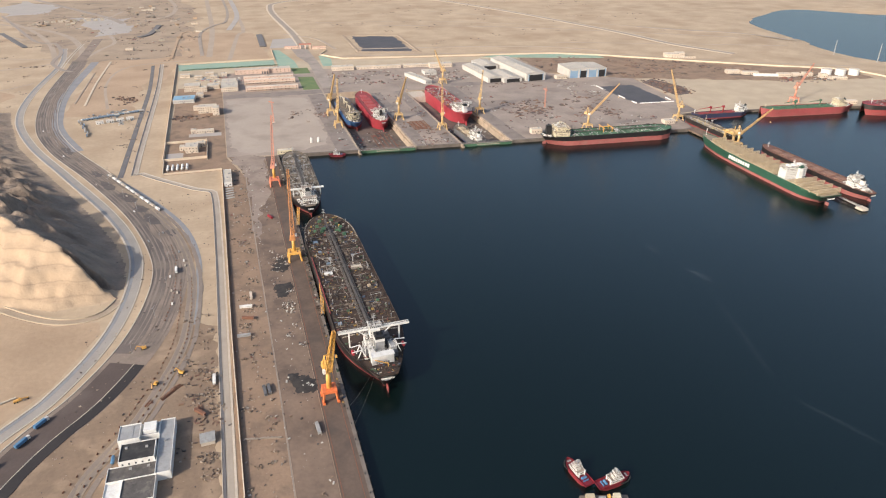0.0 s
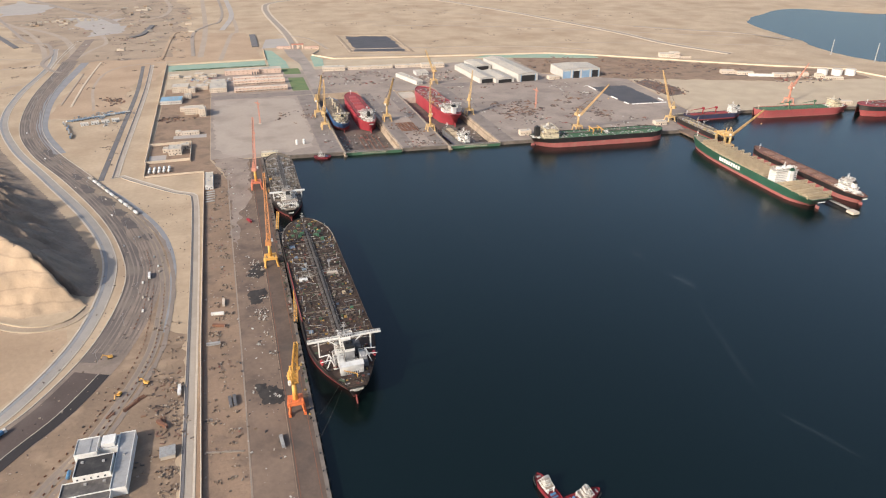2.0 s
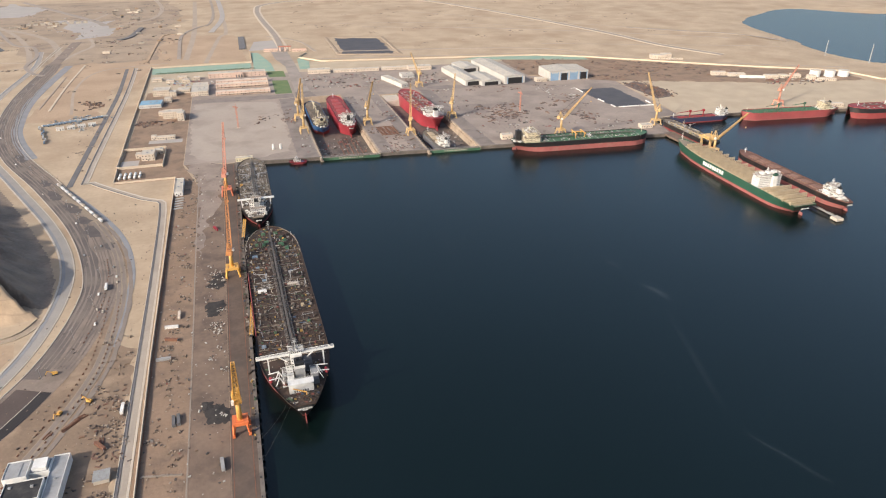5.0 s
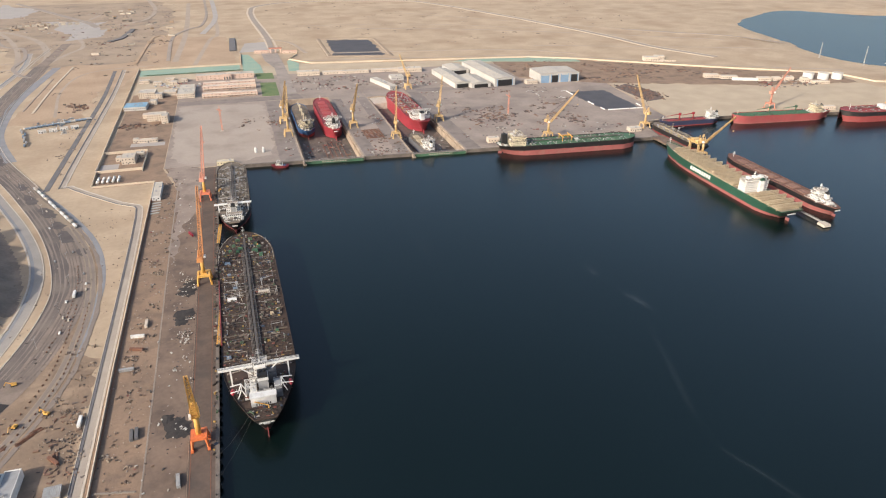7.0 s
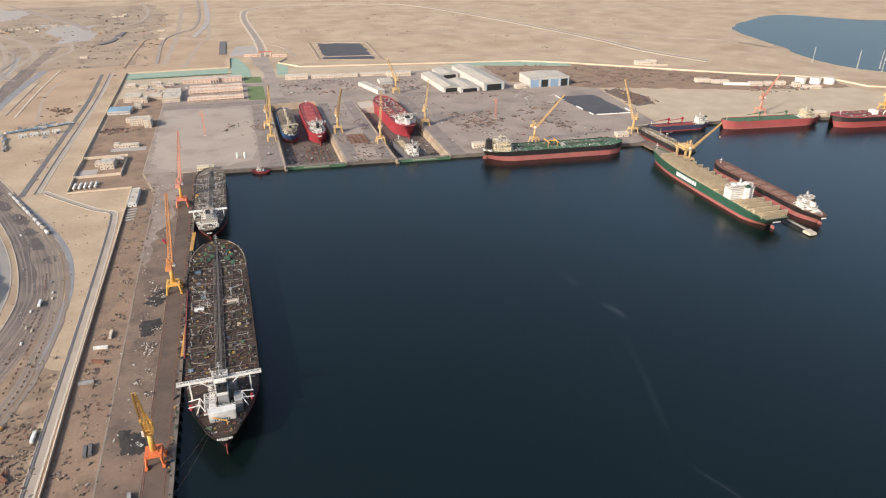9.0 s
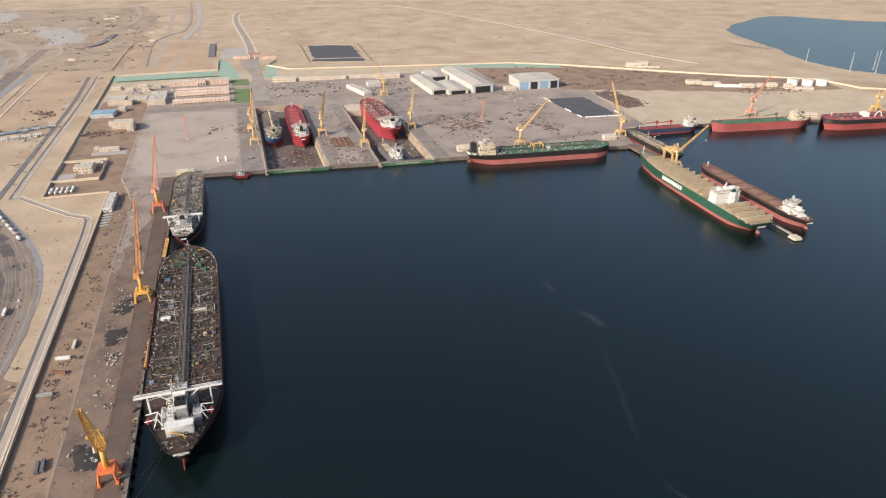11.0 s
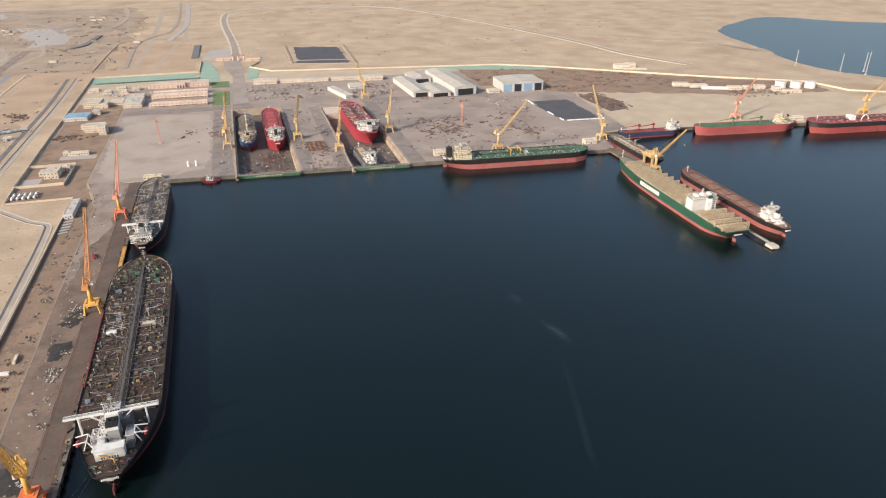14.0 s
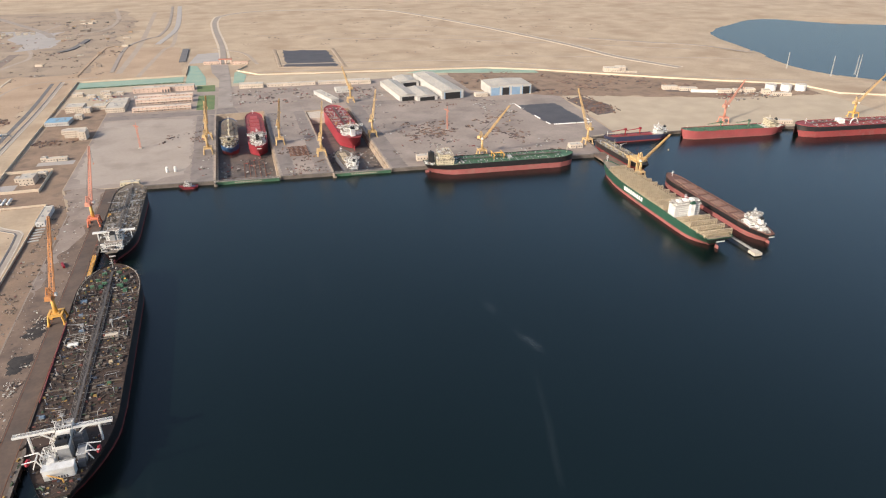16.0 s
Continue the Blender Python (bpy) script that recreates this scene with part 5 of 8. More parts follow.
    # open platform of white posts and bars beside the funnel
    bm = bmesh.new()
    for x in (-12.5, -8.4, -4.4):
        for y in (yb - 21, yb - 15, yb - 9):
            rod(bm, (x, y, dk), (x, y, dk + 9.4), 0.4)
            rod(bm, (x, yb - 21, dk + 9.4), (x, yb - 9, dk + 9.4), 0.35)
            rod(bm, (-12.5, y, dk + 9.4), (-4.4, y, dk + 9.4), 0.35)
    for y in np.arange(yb - 20, yb - 9, 1.5):
        rod(bm, (-12.5, y, dk + 9.6), (-4.4, y, dk + 9.6), 0.2, 3)
    part("open_platform", bm, WHITE, s, "open white platform of posts and bars")
    for x0, x1, y0, y1, z in ((-9.4, 5.4, yb - 5.4, yb + 5.4, dk + 8.2), (-4.6, 6.6, yb - 2.4, yb + 4.6, dk + 18.5), (-10, 10, yb - 33.4, yb - 26.1, dk + 8.4), (9.5, 15, yb - 21, yb - 10, dk + 6.6)):
        bm = bmesh.new()
        rails(bm, [(x0, y0, z), (x1, y0, z), (x1, y1, z), (x0, y1, z), (x0, y0, z)], 1.1, 2.2, 0.13)
        part("house_rail", bm, WHITE, s)
    bm = bmesh.new()
    junk(bm, 46, -8.5, -5, yb - 4.6, yb + 4.6, dk + 8.2, 0.5, 2.0, rnd)
    junk(bm, 40, -4, 6, yb - 2, yb + 4, dk + 18.4, 0.4, 1.8, rnd)
    junk(bm, 150, -13, 15, yb - 23, yb - 5, dk + 0.1, 0.6, 3.0, rnd)
    tagged(part("casing_gear", bm, WHITEGEAR, s, "pale vents and pipes behind the bridge"), kind="stuff")
    # forecastle gear on the rising bow deck
    bm = bmesh.new()
    rise = lambda y: dk + 0.1 + 3 * max(0, (y + L / 2 - (L - 78)) / 78) ** 2
    junk(bm, 420, -24, 24, 112, 163, rise, 0.6, 2.6, rnd, lambda x, y: abs(x) < half(y + L / 2, L, B, 80, 60, 8.5, 2.3) - 2.2)
    tagged(part("bow_gear", bm, DECKJUNK, s, "crowded winches, vents and gear on the bow"), kind="stuff")
    for sx in (-1, 1):
        bm = bmesh.new()
        for k in range(14):
            a, b = [(sx * (half(y + L / 2, L, B, 80, 60, 8.5, 2.3) - 1.2), y, rise(y) + 1.0) for y in (96 + 4.6 * k, 100.6 + 4.6 * k)]
            rod(bm, a, b, 0.3, 4)
            rod(bm, a, (a[0], a[1], a[2] - 1.2), 0.3, 4)
        part("bow_rail", bm, KERB, s, "pale rail round the bow")
    # long stripped pipes and hoses lying over the main deck
    for k in range(26):
        bm = bmesh.new()
        x, y = rnd.uniform(-24, 22), rnd.uniform(-95, 108)
        prev = Vector((x, y, dk + 0.9))
        a = rnd.choice((0, 1.57, rnd.uniform(0, 3)))
        for _ in range(5):
            a += rnd.uniform(-0.35, 0.35)
            q = prev + Vector((math.cos(a), math.sin(a), 0)) * rnd.uniform(1.5, 3.2)
            if abs(q.x) > 26:
                break
            rod(bm, prev, q, 0.32, 4)
            prev = q
        if len(bm.faces):
            part("loose_hose", bm, rnd.choice((KERB, PIPEGREY, STEEL, CATWALK)), s)
        else:
            bm.free()
    for x, y, w, d, h, mat in ((-18, 18, 9, 5, 1.6, WHITE), (13, 24, 11, 4, 2.0, KERB), (-20, 96, 6, 4, 2, BLUEGREY), (16, 108, 4, 4, 2.6, GREENDECK), (12, 118, 3.2, 4.4, 3, GREENDECK), (-8, 122, 4, 3, 2.4, GREENDECK), (17, -20, 3.4, 3, 2.4, TAN), (19, -50, 3, 2.4, 1.8, GREENDECK), (-14, 40, 5, 3, 1.6, BLUEGREY), (-19, 70, 4, 3, 1.4, BLUEGREY), (-24, -80, 4, 3, 1.6, BLUEGREY), (14, 132, 2, 2, 2, YELLOW)):
        bm = bmesh.new()
        z = rise(y)
        box(bm, x - w / 2, x + w / 2, y - d / 2, y + d / 2, z - 0.2, z + h, None, 0.12)
        box(bm, x - w / 2 + 0.4, x + w / 2 - 0.4, y - d / 2 + 0.4, y + d / 2 - 0.4, z + h, z + h + 0.3)
        part("deck_store", bm, mat, s)
    # boat davits and lifeboats
    for sx in (-1, 1):
        bm = bmesh.new()
        for y in (yb - 20, yb - 12):
            rod(bm, (sx * 12, y, dk), (sx * 15.5, y, dk + 8.5), 0.7)
            rod(bm, (sx * 19, y, dk), (sx * 15.5, y, dk + 8.5), 0.7)
            rod(bm, (sx * 15.5, y, dk + 8.5), (sx * 24, y, dk + 7.5), 0.6)
        rod(bm, (sx * 15.5, yb - 20, dk + 8.5), (sx * 15.5, yb - 12, dk + 8.5), 0.6)
        part("davit", bm, WHITE, s)
        bm = bmesh.new()
        bmesh.ops.create_icosphere(bm, subdivisions=2, radius=1, matrix=Matrix.LocRotScale((sx * 22.3, yb - 15, dk + 4.0), None, (1.7, 4.2, 1.7)))
        part("lifeboat", bm, REDPAINT, s, "small red lifeboat", True)
    # poop deck gear
    bm = bmesh.new()
    junk(bm, 260, -17, 17, -L / 2 + 3, yb - 34, dk, 0.4, 2.2, rnd, lambda x, y: abs(x) < 7 + 0.5 * (y + L / 2))
    junk(bm, 220, -26, 26, yb - 30, yb + 8, dk, 0.5, 2.4, rnd, lambda x, y: abs(x) < 9 + 0.44 * (y + L / 2))
    tagged(part("poop_gear", bm, DECKJUNK, s), kind="stuff")
    bm = bmesh.new()
    rod(bm, (3, -L / 2 + 12, dk), (3, -L / 2 + 12, dk + 3.5), 1.0, 6)
    rod(bm, (3, -L / 2 + 12, dk + 3.5), (-7, -L / 2 + 17, dk + 5), 0.6)
    part("deck_crane", bm, YELLOW, s, "small yellow stores crane")
    # catwalk arch before the bridge, foremast, red side rail
    bm = bmesh.new()
    pts = [(x, yb + 14 + 3 * math.sin(math.pi * (x + 26) / 52), dk + 0.2) for x in np.linspace(-26, 26, 12)]
    rails(bm, pts, 1.4, 2.5, 0.2)
    part("rail", bm, KERB, s)
    mast(s, 0, 160, dk + 2, dk + 14, STEEL, "foremast")
    bm = bmesh.new()
    rod(bm, (-29.4, -60, dk + 1.2), (-29.4, 60, dk + 1.2), 1.1, 6)
    for y in np.arange(-60, 61, 12):
        rod(bm, (-29.4, y, dk - 0.3), (-29.4, y, dk + 1.2), 0.5)
    part("hose", bm, REDBOOT, s, "long dark red hose along the side")
    for x, y, q in ((-7, 148, 2.2), (7, 148, 2.2), (-12, 136, 1.8), (12, 136, 1.8), (-5, 128, 2.4), (15, 128, 2.0), (9, 120, 1.6), (-16, 124, 1.6)):
        bm = bmesh.new()
        z = rise(y)
        rod(bm, (x - q, y, z + 2.0), (x + q, y, z + 2.0), 2.0, 8)
        box(bm, x - q * 1.1, x + q * 1.1, y - 1.4, y + 1.4, z - 0.2, z + 1.1)
        part("windlass", bm, GREENDECK, s, "green winch on the forecastle")
    bars("lettering_bar", s, pose(0, -L / 2 + 1.6, dk - 4.8), [0.85] * 9 + [0.4], 1.25, WHITE, "white bars of the ship's name", 1.6)
    bars("port_lettering", s, pose(0, -L / 2 + 2.6, dk - 6.6), [0.5] * 7, 0.6, WHITE, "small white bars of lettering", 1.6)
    mooring(s, [((-12, -L / 2 + 8, dk), (-36, -L / 2 - 12, 5.6)), ((-10, -L / 2 + 5, dk), (-36, -L / 2 - 34, 5.6)), ((-20, 150, dk), (-36, 175, 5.5)), ((-24, 140, dk), (-36, 168, 5.5))])


def second_tanker():
    L, B, dk = 226, 42, 16.0
    s = thing("oil_tanker", pose(23, 538, WATER_Z), "dark-hulled tanker with pale cluttered pipes and white bridge", "ship", "ships")
    hull_parts(s, L, B, dk, 3.0, BLACKHULL, REDBOOT, GREYDECK, 60, 42, 6, 7, 2.5, 2.3, GREYDECK)
    rnd = random.Random(5)
    tanker_deck(s, L, B, dk + 0.2, -70, 105, rnd, 2900, 2.6, True, mottled("pale_deck_gear", [(0.2, 0.17, 0.14), (0.11, 0.09, 0.073), (0.33, 0.29, 0.24), (0.075, 0.06, 0.05), (0.24, 0.18, 0.12), (0.15, 0.12, 0.095), (0.42, 0.38, 0.33), (0.09, 0.075, 0.06)]))
    bm = bmesh.new()
    junk(bm, 120, -16, 16, -L / 2 + 5, -L / 2 + 31, dk - 0.1, 0.8, 4.0, rnd, lambda x, y: abs(x) < 6 + 0.5 * (y + L / 2))
    junk(bm, 130, -18, 18, -L / 2 + 43, -66, dk - 0.1, 0.7, 3.2, rnd)
    tagged(part("house_gear", bm, WHITEGEAR, s, "pale vents and winches round the deckhouse"), kind="stuff")
    yb = -L / 2 + 38
    tiers("deckhouse", s, [(-9, 9, yb - 6, yb + 4, dk, dk + 9), (-6, 6, yb - 5, yb + 3, dk + 9, dk + 13)], WHITE)
    bm = bmesh.new()
    box(bm, -23, 23, yb - 1.8, yb + 1.8, dk + 10.5, dk + 11.9)
    for sx in (-1, 1):
        rod(bm, (sx * 7, yb, dk + 4), (sx * 13, yb, dk + 10.5), 1.0)
        rod(bm, (sx * 18, yb, dk), (sx * 18, yb, dk + 10.5), 1.1)
    part("bridge_wing", bm, WHITE, s)
    funnel(s, 0, yb - 13, dk, dk + 15, 6, 7, GREY)
    tiers("engine_casing", s, [(-8, 10, yb - 24, yb - 16, dk, dk + 5.5)], WHITE)
    mast(s, 0, yb, dk + 13, dk + 20, STEEL)
    mast(s, 0, 108, dk + 2, dk + 11, STEEL, "foremast")
    bars("lettering_bar", s, pose(0, -L / 2 - 0.3, dk - 4.5), [1.0] * 5, 1.4, WHITE, "pale bars of the ship's name")


def bulk_carrier(name, m, L, B, dk, boot, side, bottom, deckm, hatchm, label, holds=6, house=WHITE, gear=None, deckhouse_h=14, draft=7, funnel_mat=None, rnd_seed=1, trim=None, gap=0.13, name_bars=None):
    s = thing(name, m, label, "ship", "ships")
    hull_parts(s, L, B, dk, boot, side, bottom, deckm, L * 0.17, L * 0.15, B * 0.16, draft, 2.2, 2.2, trim or side)
    y0, y1 = -L / 2 + L * 0.22, L / 2 - L * 0.1
    step = (y1 - y0) / holds
    for k in range(holds):
        bm = bmesh.new()
        a = y0 + step * k + step * gap
        w = B * (0.26 if k < holds - 1 else 0.2)
        box(bm, -w, w, a, a + step * (1 - 2 * gap), dk - 0.2, dk + 1.6)
        for q in range(3):
            b = a + step * (1 - 2 * gap) * (q + 0.5) / 3
            box(bm, -w - 0.2, w + 0.2, b - 0.3, b + 0.3, dk + 1.2, dk + 1.95)
        box(bm, -0.3, 0.3, a, a + step * (1 - 2 * gap), dk + 1.4, dk + 1.9)
        part("hatch_cover", bm, hatchm, s)
    yb = -L / 2 + L * 0.15
    h = deckhouse_h
    tiers("deckhouse", s, [(-B * 0.36, B * 0.36, yb - 6, yb + 7, dk, dk + h * 0.55), (-B * 0.28, B * 0.28, yb - 4, yb + 6, dk + h * 0.55, dk + h), (-B * 0.48, B * 0.48, yb + 1, yb + 5, dk + h * 0.72, dk + h * 0.9)], house)
    tiers("engine_casing", s, [(-B * 0.2, B * 0.2, yb - 15, yb - 6, dk, dk + h * 0.4)], house)
    funnel(s, 0, yb - 11, dk + h * 0.4, dk + h * 1.0, B * 0.17, 6, funnel_mat or house)
    mast(s, 0, yb + 2, dk + h, dk + h + 8, house)
    mast(s, 0, L / 2 - L * 0.05, dk + 1.5, dk + 10, house, "foremast")
    rnd = random.Random(rnd_seed)
    bm = bmesh.new()
    junk(bm, int(L * 2), -B / 2 + 1, B / 2 - 1, y0, L / 2 - 6, dk - 0.1, 0.5, 2.2, rnd, lambda x, y: abs(x) > B * 0.29 and abs(x) < half(y + L / 2, L, B, L * .17, L * .15, 3, 2.2) - 1)
    junk(bm, 70, -B / 2 + 2, B / 2 - 2, -L / 2 + 3, yb - 6, dk - 0.1, 0.5, 2.2, rnd, lambda x, y: abs(x) < half(y + L / 2, L, B, L * .17, L * .15, 3, 2.2) - 1)
    tagged(part("deck_gear", bm, RUSTMIX, s), kind="stuff")
    bm = bmesh.new()
    junk(bm, 60, -B * 0.34, B * 0.34, yb - 5, yb + 6, dk + h * 0.55, 0.8, 3.6, rnd, lambda x, y: abs(x) > B * 0.29 or y < yb - 4)
    junk(bm, 45, -B * 0.26, B * 0.26, yb - 3.5, yb + 5.5, dk + h, 0.6, 3.0, rnd)
    junk(bm, 110, -B * 0.44, B * 0.44, -L / 2 + 5, yb - 6, dk - 0.1, 0.8, 4.5, rnd, lambda x, y: abs(x) < half(y + L / 2, L, B, L * .17, L * .15, 3, 2.2) - 1.5)
    junk(bm, 70, -B * 0.44, B * 0.44, yb + 7, yb + 16, dk - 0.1, 0.6, 2.6, rnd)
    tagged(part("house_gear", bm, WHITEGEAR, s, "pale vents, lockers and winches round the deckhouse"), kind="stuff")
    if gear:
        for k in range(1, holds, 2 if holds > 4 else 1):
            bm = bmesh.new()
            y = y0 + step * k
            rod(bm, (0, y, dk), (0, y, dk + 11), 2.4, 8, 1.8)
            box(bm, -1.8, 1.8, y - 1.8, y + 1.8, dk + 10, dk + 13.5)
            rod(bm, (0, y + 1.5, dk + 11.5), (0, y + step * 0.95, dk + 9), 1.3, 4, 0.7)
            part("cargo_crane", bm, gear, s)
    if name_bars:
        bars("lettering_bar", s, pose(0, -L / 2 - 0.3, dk - 3.5), [1.0] * name_bars, 1.3, WHITE, "white bars of the ship's name")
    return s


def container_ship():
    L, B, dk = 288, 38, 14.8
    s = thing("container_ship", pose(711.5, 399, WATER_Z, 0, 0, -1.3), "green container ship with empty tan lashing bridges and white house", "ship", "ships")
    hull_parts(s, L, B, dk, 4.0, GREENHULL, PINKBOOT, surface("container_deck", (0.26, 0.21, 0.15), (0.2, 0.16, 0.12), 10, 2, 0.8, 0.2, world_space=False), 45, 92, 17, 8, 3.5, 1.6, GREENHULL, 22, 20, 1.5)
    # one lashing bridge, repeated along the deck
    def bay(y, w, h):
        bm = bmesh.new()
        for x in np.linspace(-w, w, 12):
            rod(bm, (x, y, dk - 0.2), (x, y, dk + h), 0.62)
            rod(bm, (x, y + 1.6, dk - 0.2), (x, y + 1.6, dk + h), 0.5)
        for z in (0.5, 0.78, 1.0):
            box(bm, -w, w, y - 0.3, y + 1.9, dk + h * z - 0.25, dk + h * z)
        part("lashing_bridge", bm, TAN, s)
    ys = -L / 2
    for k in range(4):
        bay(ys + 6 + k * 14.5, 18.6, 8.5)
    for k in range(11):
        y = ys + 94 + k * 15.0
        bay(y, min(18.4, half(y + L / 2 + 4, L, B, 45, 96, 17, 1.75) - 0.8), 8.5)
    for y0, y1 in ((ys + 6, ys + 62), (ys + 92, ys + 252)):
        for y in np.arange(y0 + 2.4, y1, 7.4):
            w = min(18, half(y + L / 2 + 5, L, B, 45, 96, 17, 1.75) - 1.5)
            for x in (-w, -w / 3, w / 3):
                bm = bmesh.new()
                box(bm, x + 0.3, x + w * 2 / 3 - 0.3, y, y + 5.2, dk - 0.1, dk + 1.8)
                part("hatch_cover", bm, TAN, s)
    tiers("deckhouse", s, [(-18, 18, ys + 70, ys + 84, dk, dk + 15), (-16, 16, ys + 72, ys + 83, dk + 15, dk + 18), (-20, 20, ys + 76, ys + 81, dk + 15.5, dk + 17)], WHITE)
    bars("house_lettering", s, pose(-2, ys + 69.9, dk + 6.5), [2.2] * 6, 1.0, GREY, "grey bars of lettering on the house", 0.2)
    bm = bmesh.new()
    for k, w in ((-10, 5), (0, 6), (9, 5)):
        box(bm, k - w / 2, k + w / 2, ys + 73, ys + 80, dk + 18.1, dk + 20.5, None, 0.3)
    part("roof_house", bm, WHITE, s)
    funnel(s, 5, ys + 67.6, dk, dk + 19, 7, 4, WHITE, GREENHULL)
    mast(s, 0, ys + 78, dk + 18, dk + 27, WHITE)
    mast(s, 0, L / 2 - 8, dk + 3, dk + 15, WHITE, "foremast")
    # name on the side as plain bars
    for k in range(9):
        bm = bmesh.new()
        box(bm, -19.3, -18.6, 44.0 - 5.6 * k, 48.0 - 5.6 * k, dk - 7.2, dk - 1.8)
        part("lettering_bar", bm, WHITE, s, "large white bar of lettering on the side")
    bars("stern_lettering", s, pose(0, ys - 0.3, dk - 4.5), [1.2] * 8, 1.2, WHITE, "white bars of lettering on the stern")
    bm = bmesh.new()
    for k in range(12):
        box(bm, -15.5 + k * 2.6, -14.3 + k * 2.6, ys - 0.25, ys + 0.4, dk - 2.2, dk - 0.6)
    tagged(part("mooring_opening", bm, DARK, s), kind="stuff")


def tug(m, label="red harbour tug with a white wheelhouse"):
    s = thing("tug", m, label, "tug", "tugs")
    L, B, dk = 27, 9, 2.6
    hull_parts(s, L, B, dk, 0.6, DARKRED, REDBOOT, DARKRED, 6, 12, 4.0, 2.5, 1.8, 2.2, DARKRED, 3)
    tiers("deckhouse", s, [(-3.0, 3.0, -3, 6, dk, dk + 2.4), (-2.1, 2.1, -0.5, 4.6, dk + 2.4, dk + 4.6), (-1.6, 1.6, 0.8, 3.6, dk + 4.6, dk + 6.8)], WHITE)
    bm = bmesh.new()
    for sx in (-1, 1):
        rod(bm, (sx * 2.4, -4, dk), (sx * 2.4, -4, dk + 4.2), 0.9, 8)
    part("exhaust", bm, WHITE, s)
    mast(s, 0, 2, dk + 6.8, dk + 10.5, GREY)
    bm = bmesh.new()
    for k in range(10):
        a = math.pi * k / 9
        rod(bm, (-4.9 * math.cos(a), 6 + 8.2 * math.sin(a), 2.4), (-4.9 * math.cos(a + .3), 6 + 8.2 * math.sin(a + .3), 2.4), 1.0, 6)
    part("fender", bm, RUBBER, s)
    bm = bmesh.new()
    rod(bm, (-2, -6.5, dk + 0.8), (2, -6.5, dk + 0.8), 2.0, 10)
    box(bm, -2.2, 2.2, -9.5, -8.8, dk - 0.1, dk + 1.3)
    part("winch", bm, BLUEPAINT, s, "blue towing winch")
    bm = bmesh.new()
    rod(bm, (-1.6, 11, dk + 1.2), (1.6, 11, dk + 1.2), 1.6, 10)
    part("bow_winch", bm, GREY, s)
    return s


big_tanker()
second_tanker()
container_ship()
# green-decked tanker on the north quay, bow to the east
s = thing("product_tanker", pose(567, 611, WATER_Z, 0, 0, -95.2), "black-hulled tanker with green deck and faded red underside", "ship", "ships")
hull_parts(s, 244, 42, 15.5, 8.2, BLACKHULL, PINKBOOT, GREENDECK, 44, 40, 9, 4, 1.5, 2.4, BLACKHULL)
tanker_deck(s, 244, 42, 15.7, -70, 108, random.Random(9), 900, 2.4, False, mottled("green_deck_gear", [(0.06, 0.15, 0.08), (0.09, 0.19, 0.11), (0.2, 0.2, 0.16), (0.05, 0.11, 0.07)]), GREENDECK)
tiers("deckhouse", s, [(-17, 17, -104, -78, 15.5, 24), (-14, 14, -100, -80, 24, 31), (-21, 21, -84, -80, 28.5, 30.5)], CREAM)
funnel(s, 0, -111, 15.5, 33, 8, 9, DARK)
mast(s, 0, -92, 30, 40, CREAM)
mast(s, 0, 112, 17, 28, CREAM, "foremast")
bm = bmesh.new()
for yy in (-12, 4):
    for sx in (-8, 8):
        rod(bm, (sx, yy, 15.5), (sx, yy, 24), 0.9)
    rod(bm, (-12, yy, 24), (12, yy, 24), 1.4)
rod(bm, (0, -12, 24), (0, 4, 24), 1.2)
part("hose_gantry", bm, YELLOW, s, "yellow hose gantry")
bm = bmesh.new()
box(bm, -4, 4, 12, 18, 15.5, 18.5)
part("white_store", bm, WHITE, s)
bm = bmesh.new()
rnd = random.Random(91)
junk(bm, 120, -17, 17, -120, -104, 15.4, 0.8, 4.0, rnd, lambda x, y: abs(x) < 6 + 0.5 * (y + 122))
junk(bm, 70, -16.5, 16.5, -103.5, -79, 24, 0.8, 4.0, rnd, lambda x, y: abs(x) > 14.5 or y < -100.5)
junk(bm, 70, -13, 13, -99, -81, 31, 0.7, 4.0, rnd)
junk(bm, 120, -18, 18, -77, -60, 15.4, 0.6, 3.0, rnd)
junk(bm, 90, -18, 18, -60, 95, 15.6, 0.6, 2.6, rnd)
tagged(part("house_gear", bm, WHITEGEAR, s, "pale vents, boats and winches round the deckhouse"), kind="stuff")

bulk_carrier("bulk_carrier", pose(778.5, 360, WATER_Z, 0, 0, -1), 222, 25, 12.5, 6.0, BLACKHULL, PINKBOOT, BROWNDECK, paint("faded_orange_hatch", (0.27, 0.155, 0.115), 0.8, (0.15, 0.09, 0.07), 0.6, 5), "bulk carrier with rusty brown hatches and white house", 7, trim=BROWNDECK, name_bars=6)
bulk_carrier("cargo_ship", pose(853, 676, WATER_Z, 0, 0, 86), 124, 20, 9, 2.0, NAVYHULL, REDBOOT, BROWNDECK, REDDECK, "small dark blue cargo ship with red deck", 3, gear=REDPAINT, deckhouse_h=13)
bulk_carrier("bulk_carrier", pose(1037, 649, WATER_Z, 0, 0, 83), 204, 30, 13.5, 2.0, HAZERED, PINKBOOT, GREENDECK, GREENDECK, "red-hulled bulk carrier with green deck and cream house", 5, CREAM, GREENDECK, 13)
s = thing("red_tanker", pose(1282, 596, WATER_Z, 0, 0, 82.5), "red tanker with black band and red deck at the east quay", "ship", "ships")
hull_parts(s, 280, 44, 19, 11, BLACKHULL, REDBOOT, REDDECK, 45, 42, 9, 4, 1.5, 2.3, REDDECK)
tanker_deck(s, 270, 44, 19.2, -75, 118, random.Random(12), 400, 2.2, False, RUSTMIX, REDDECK)
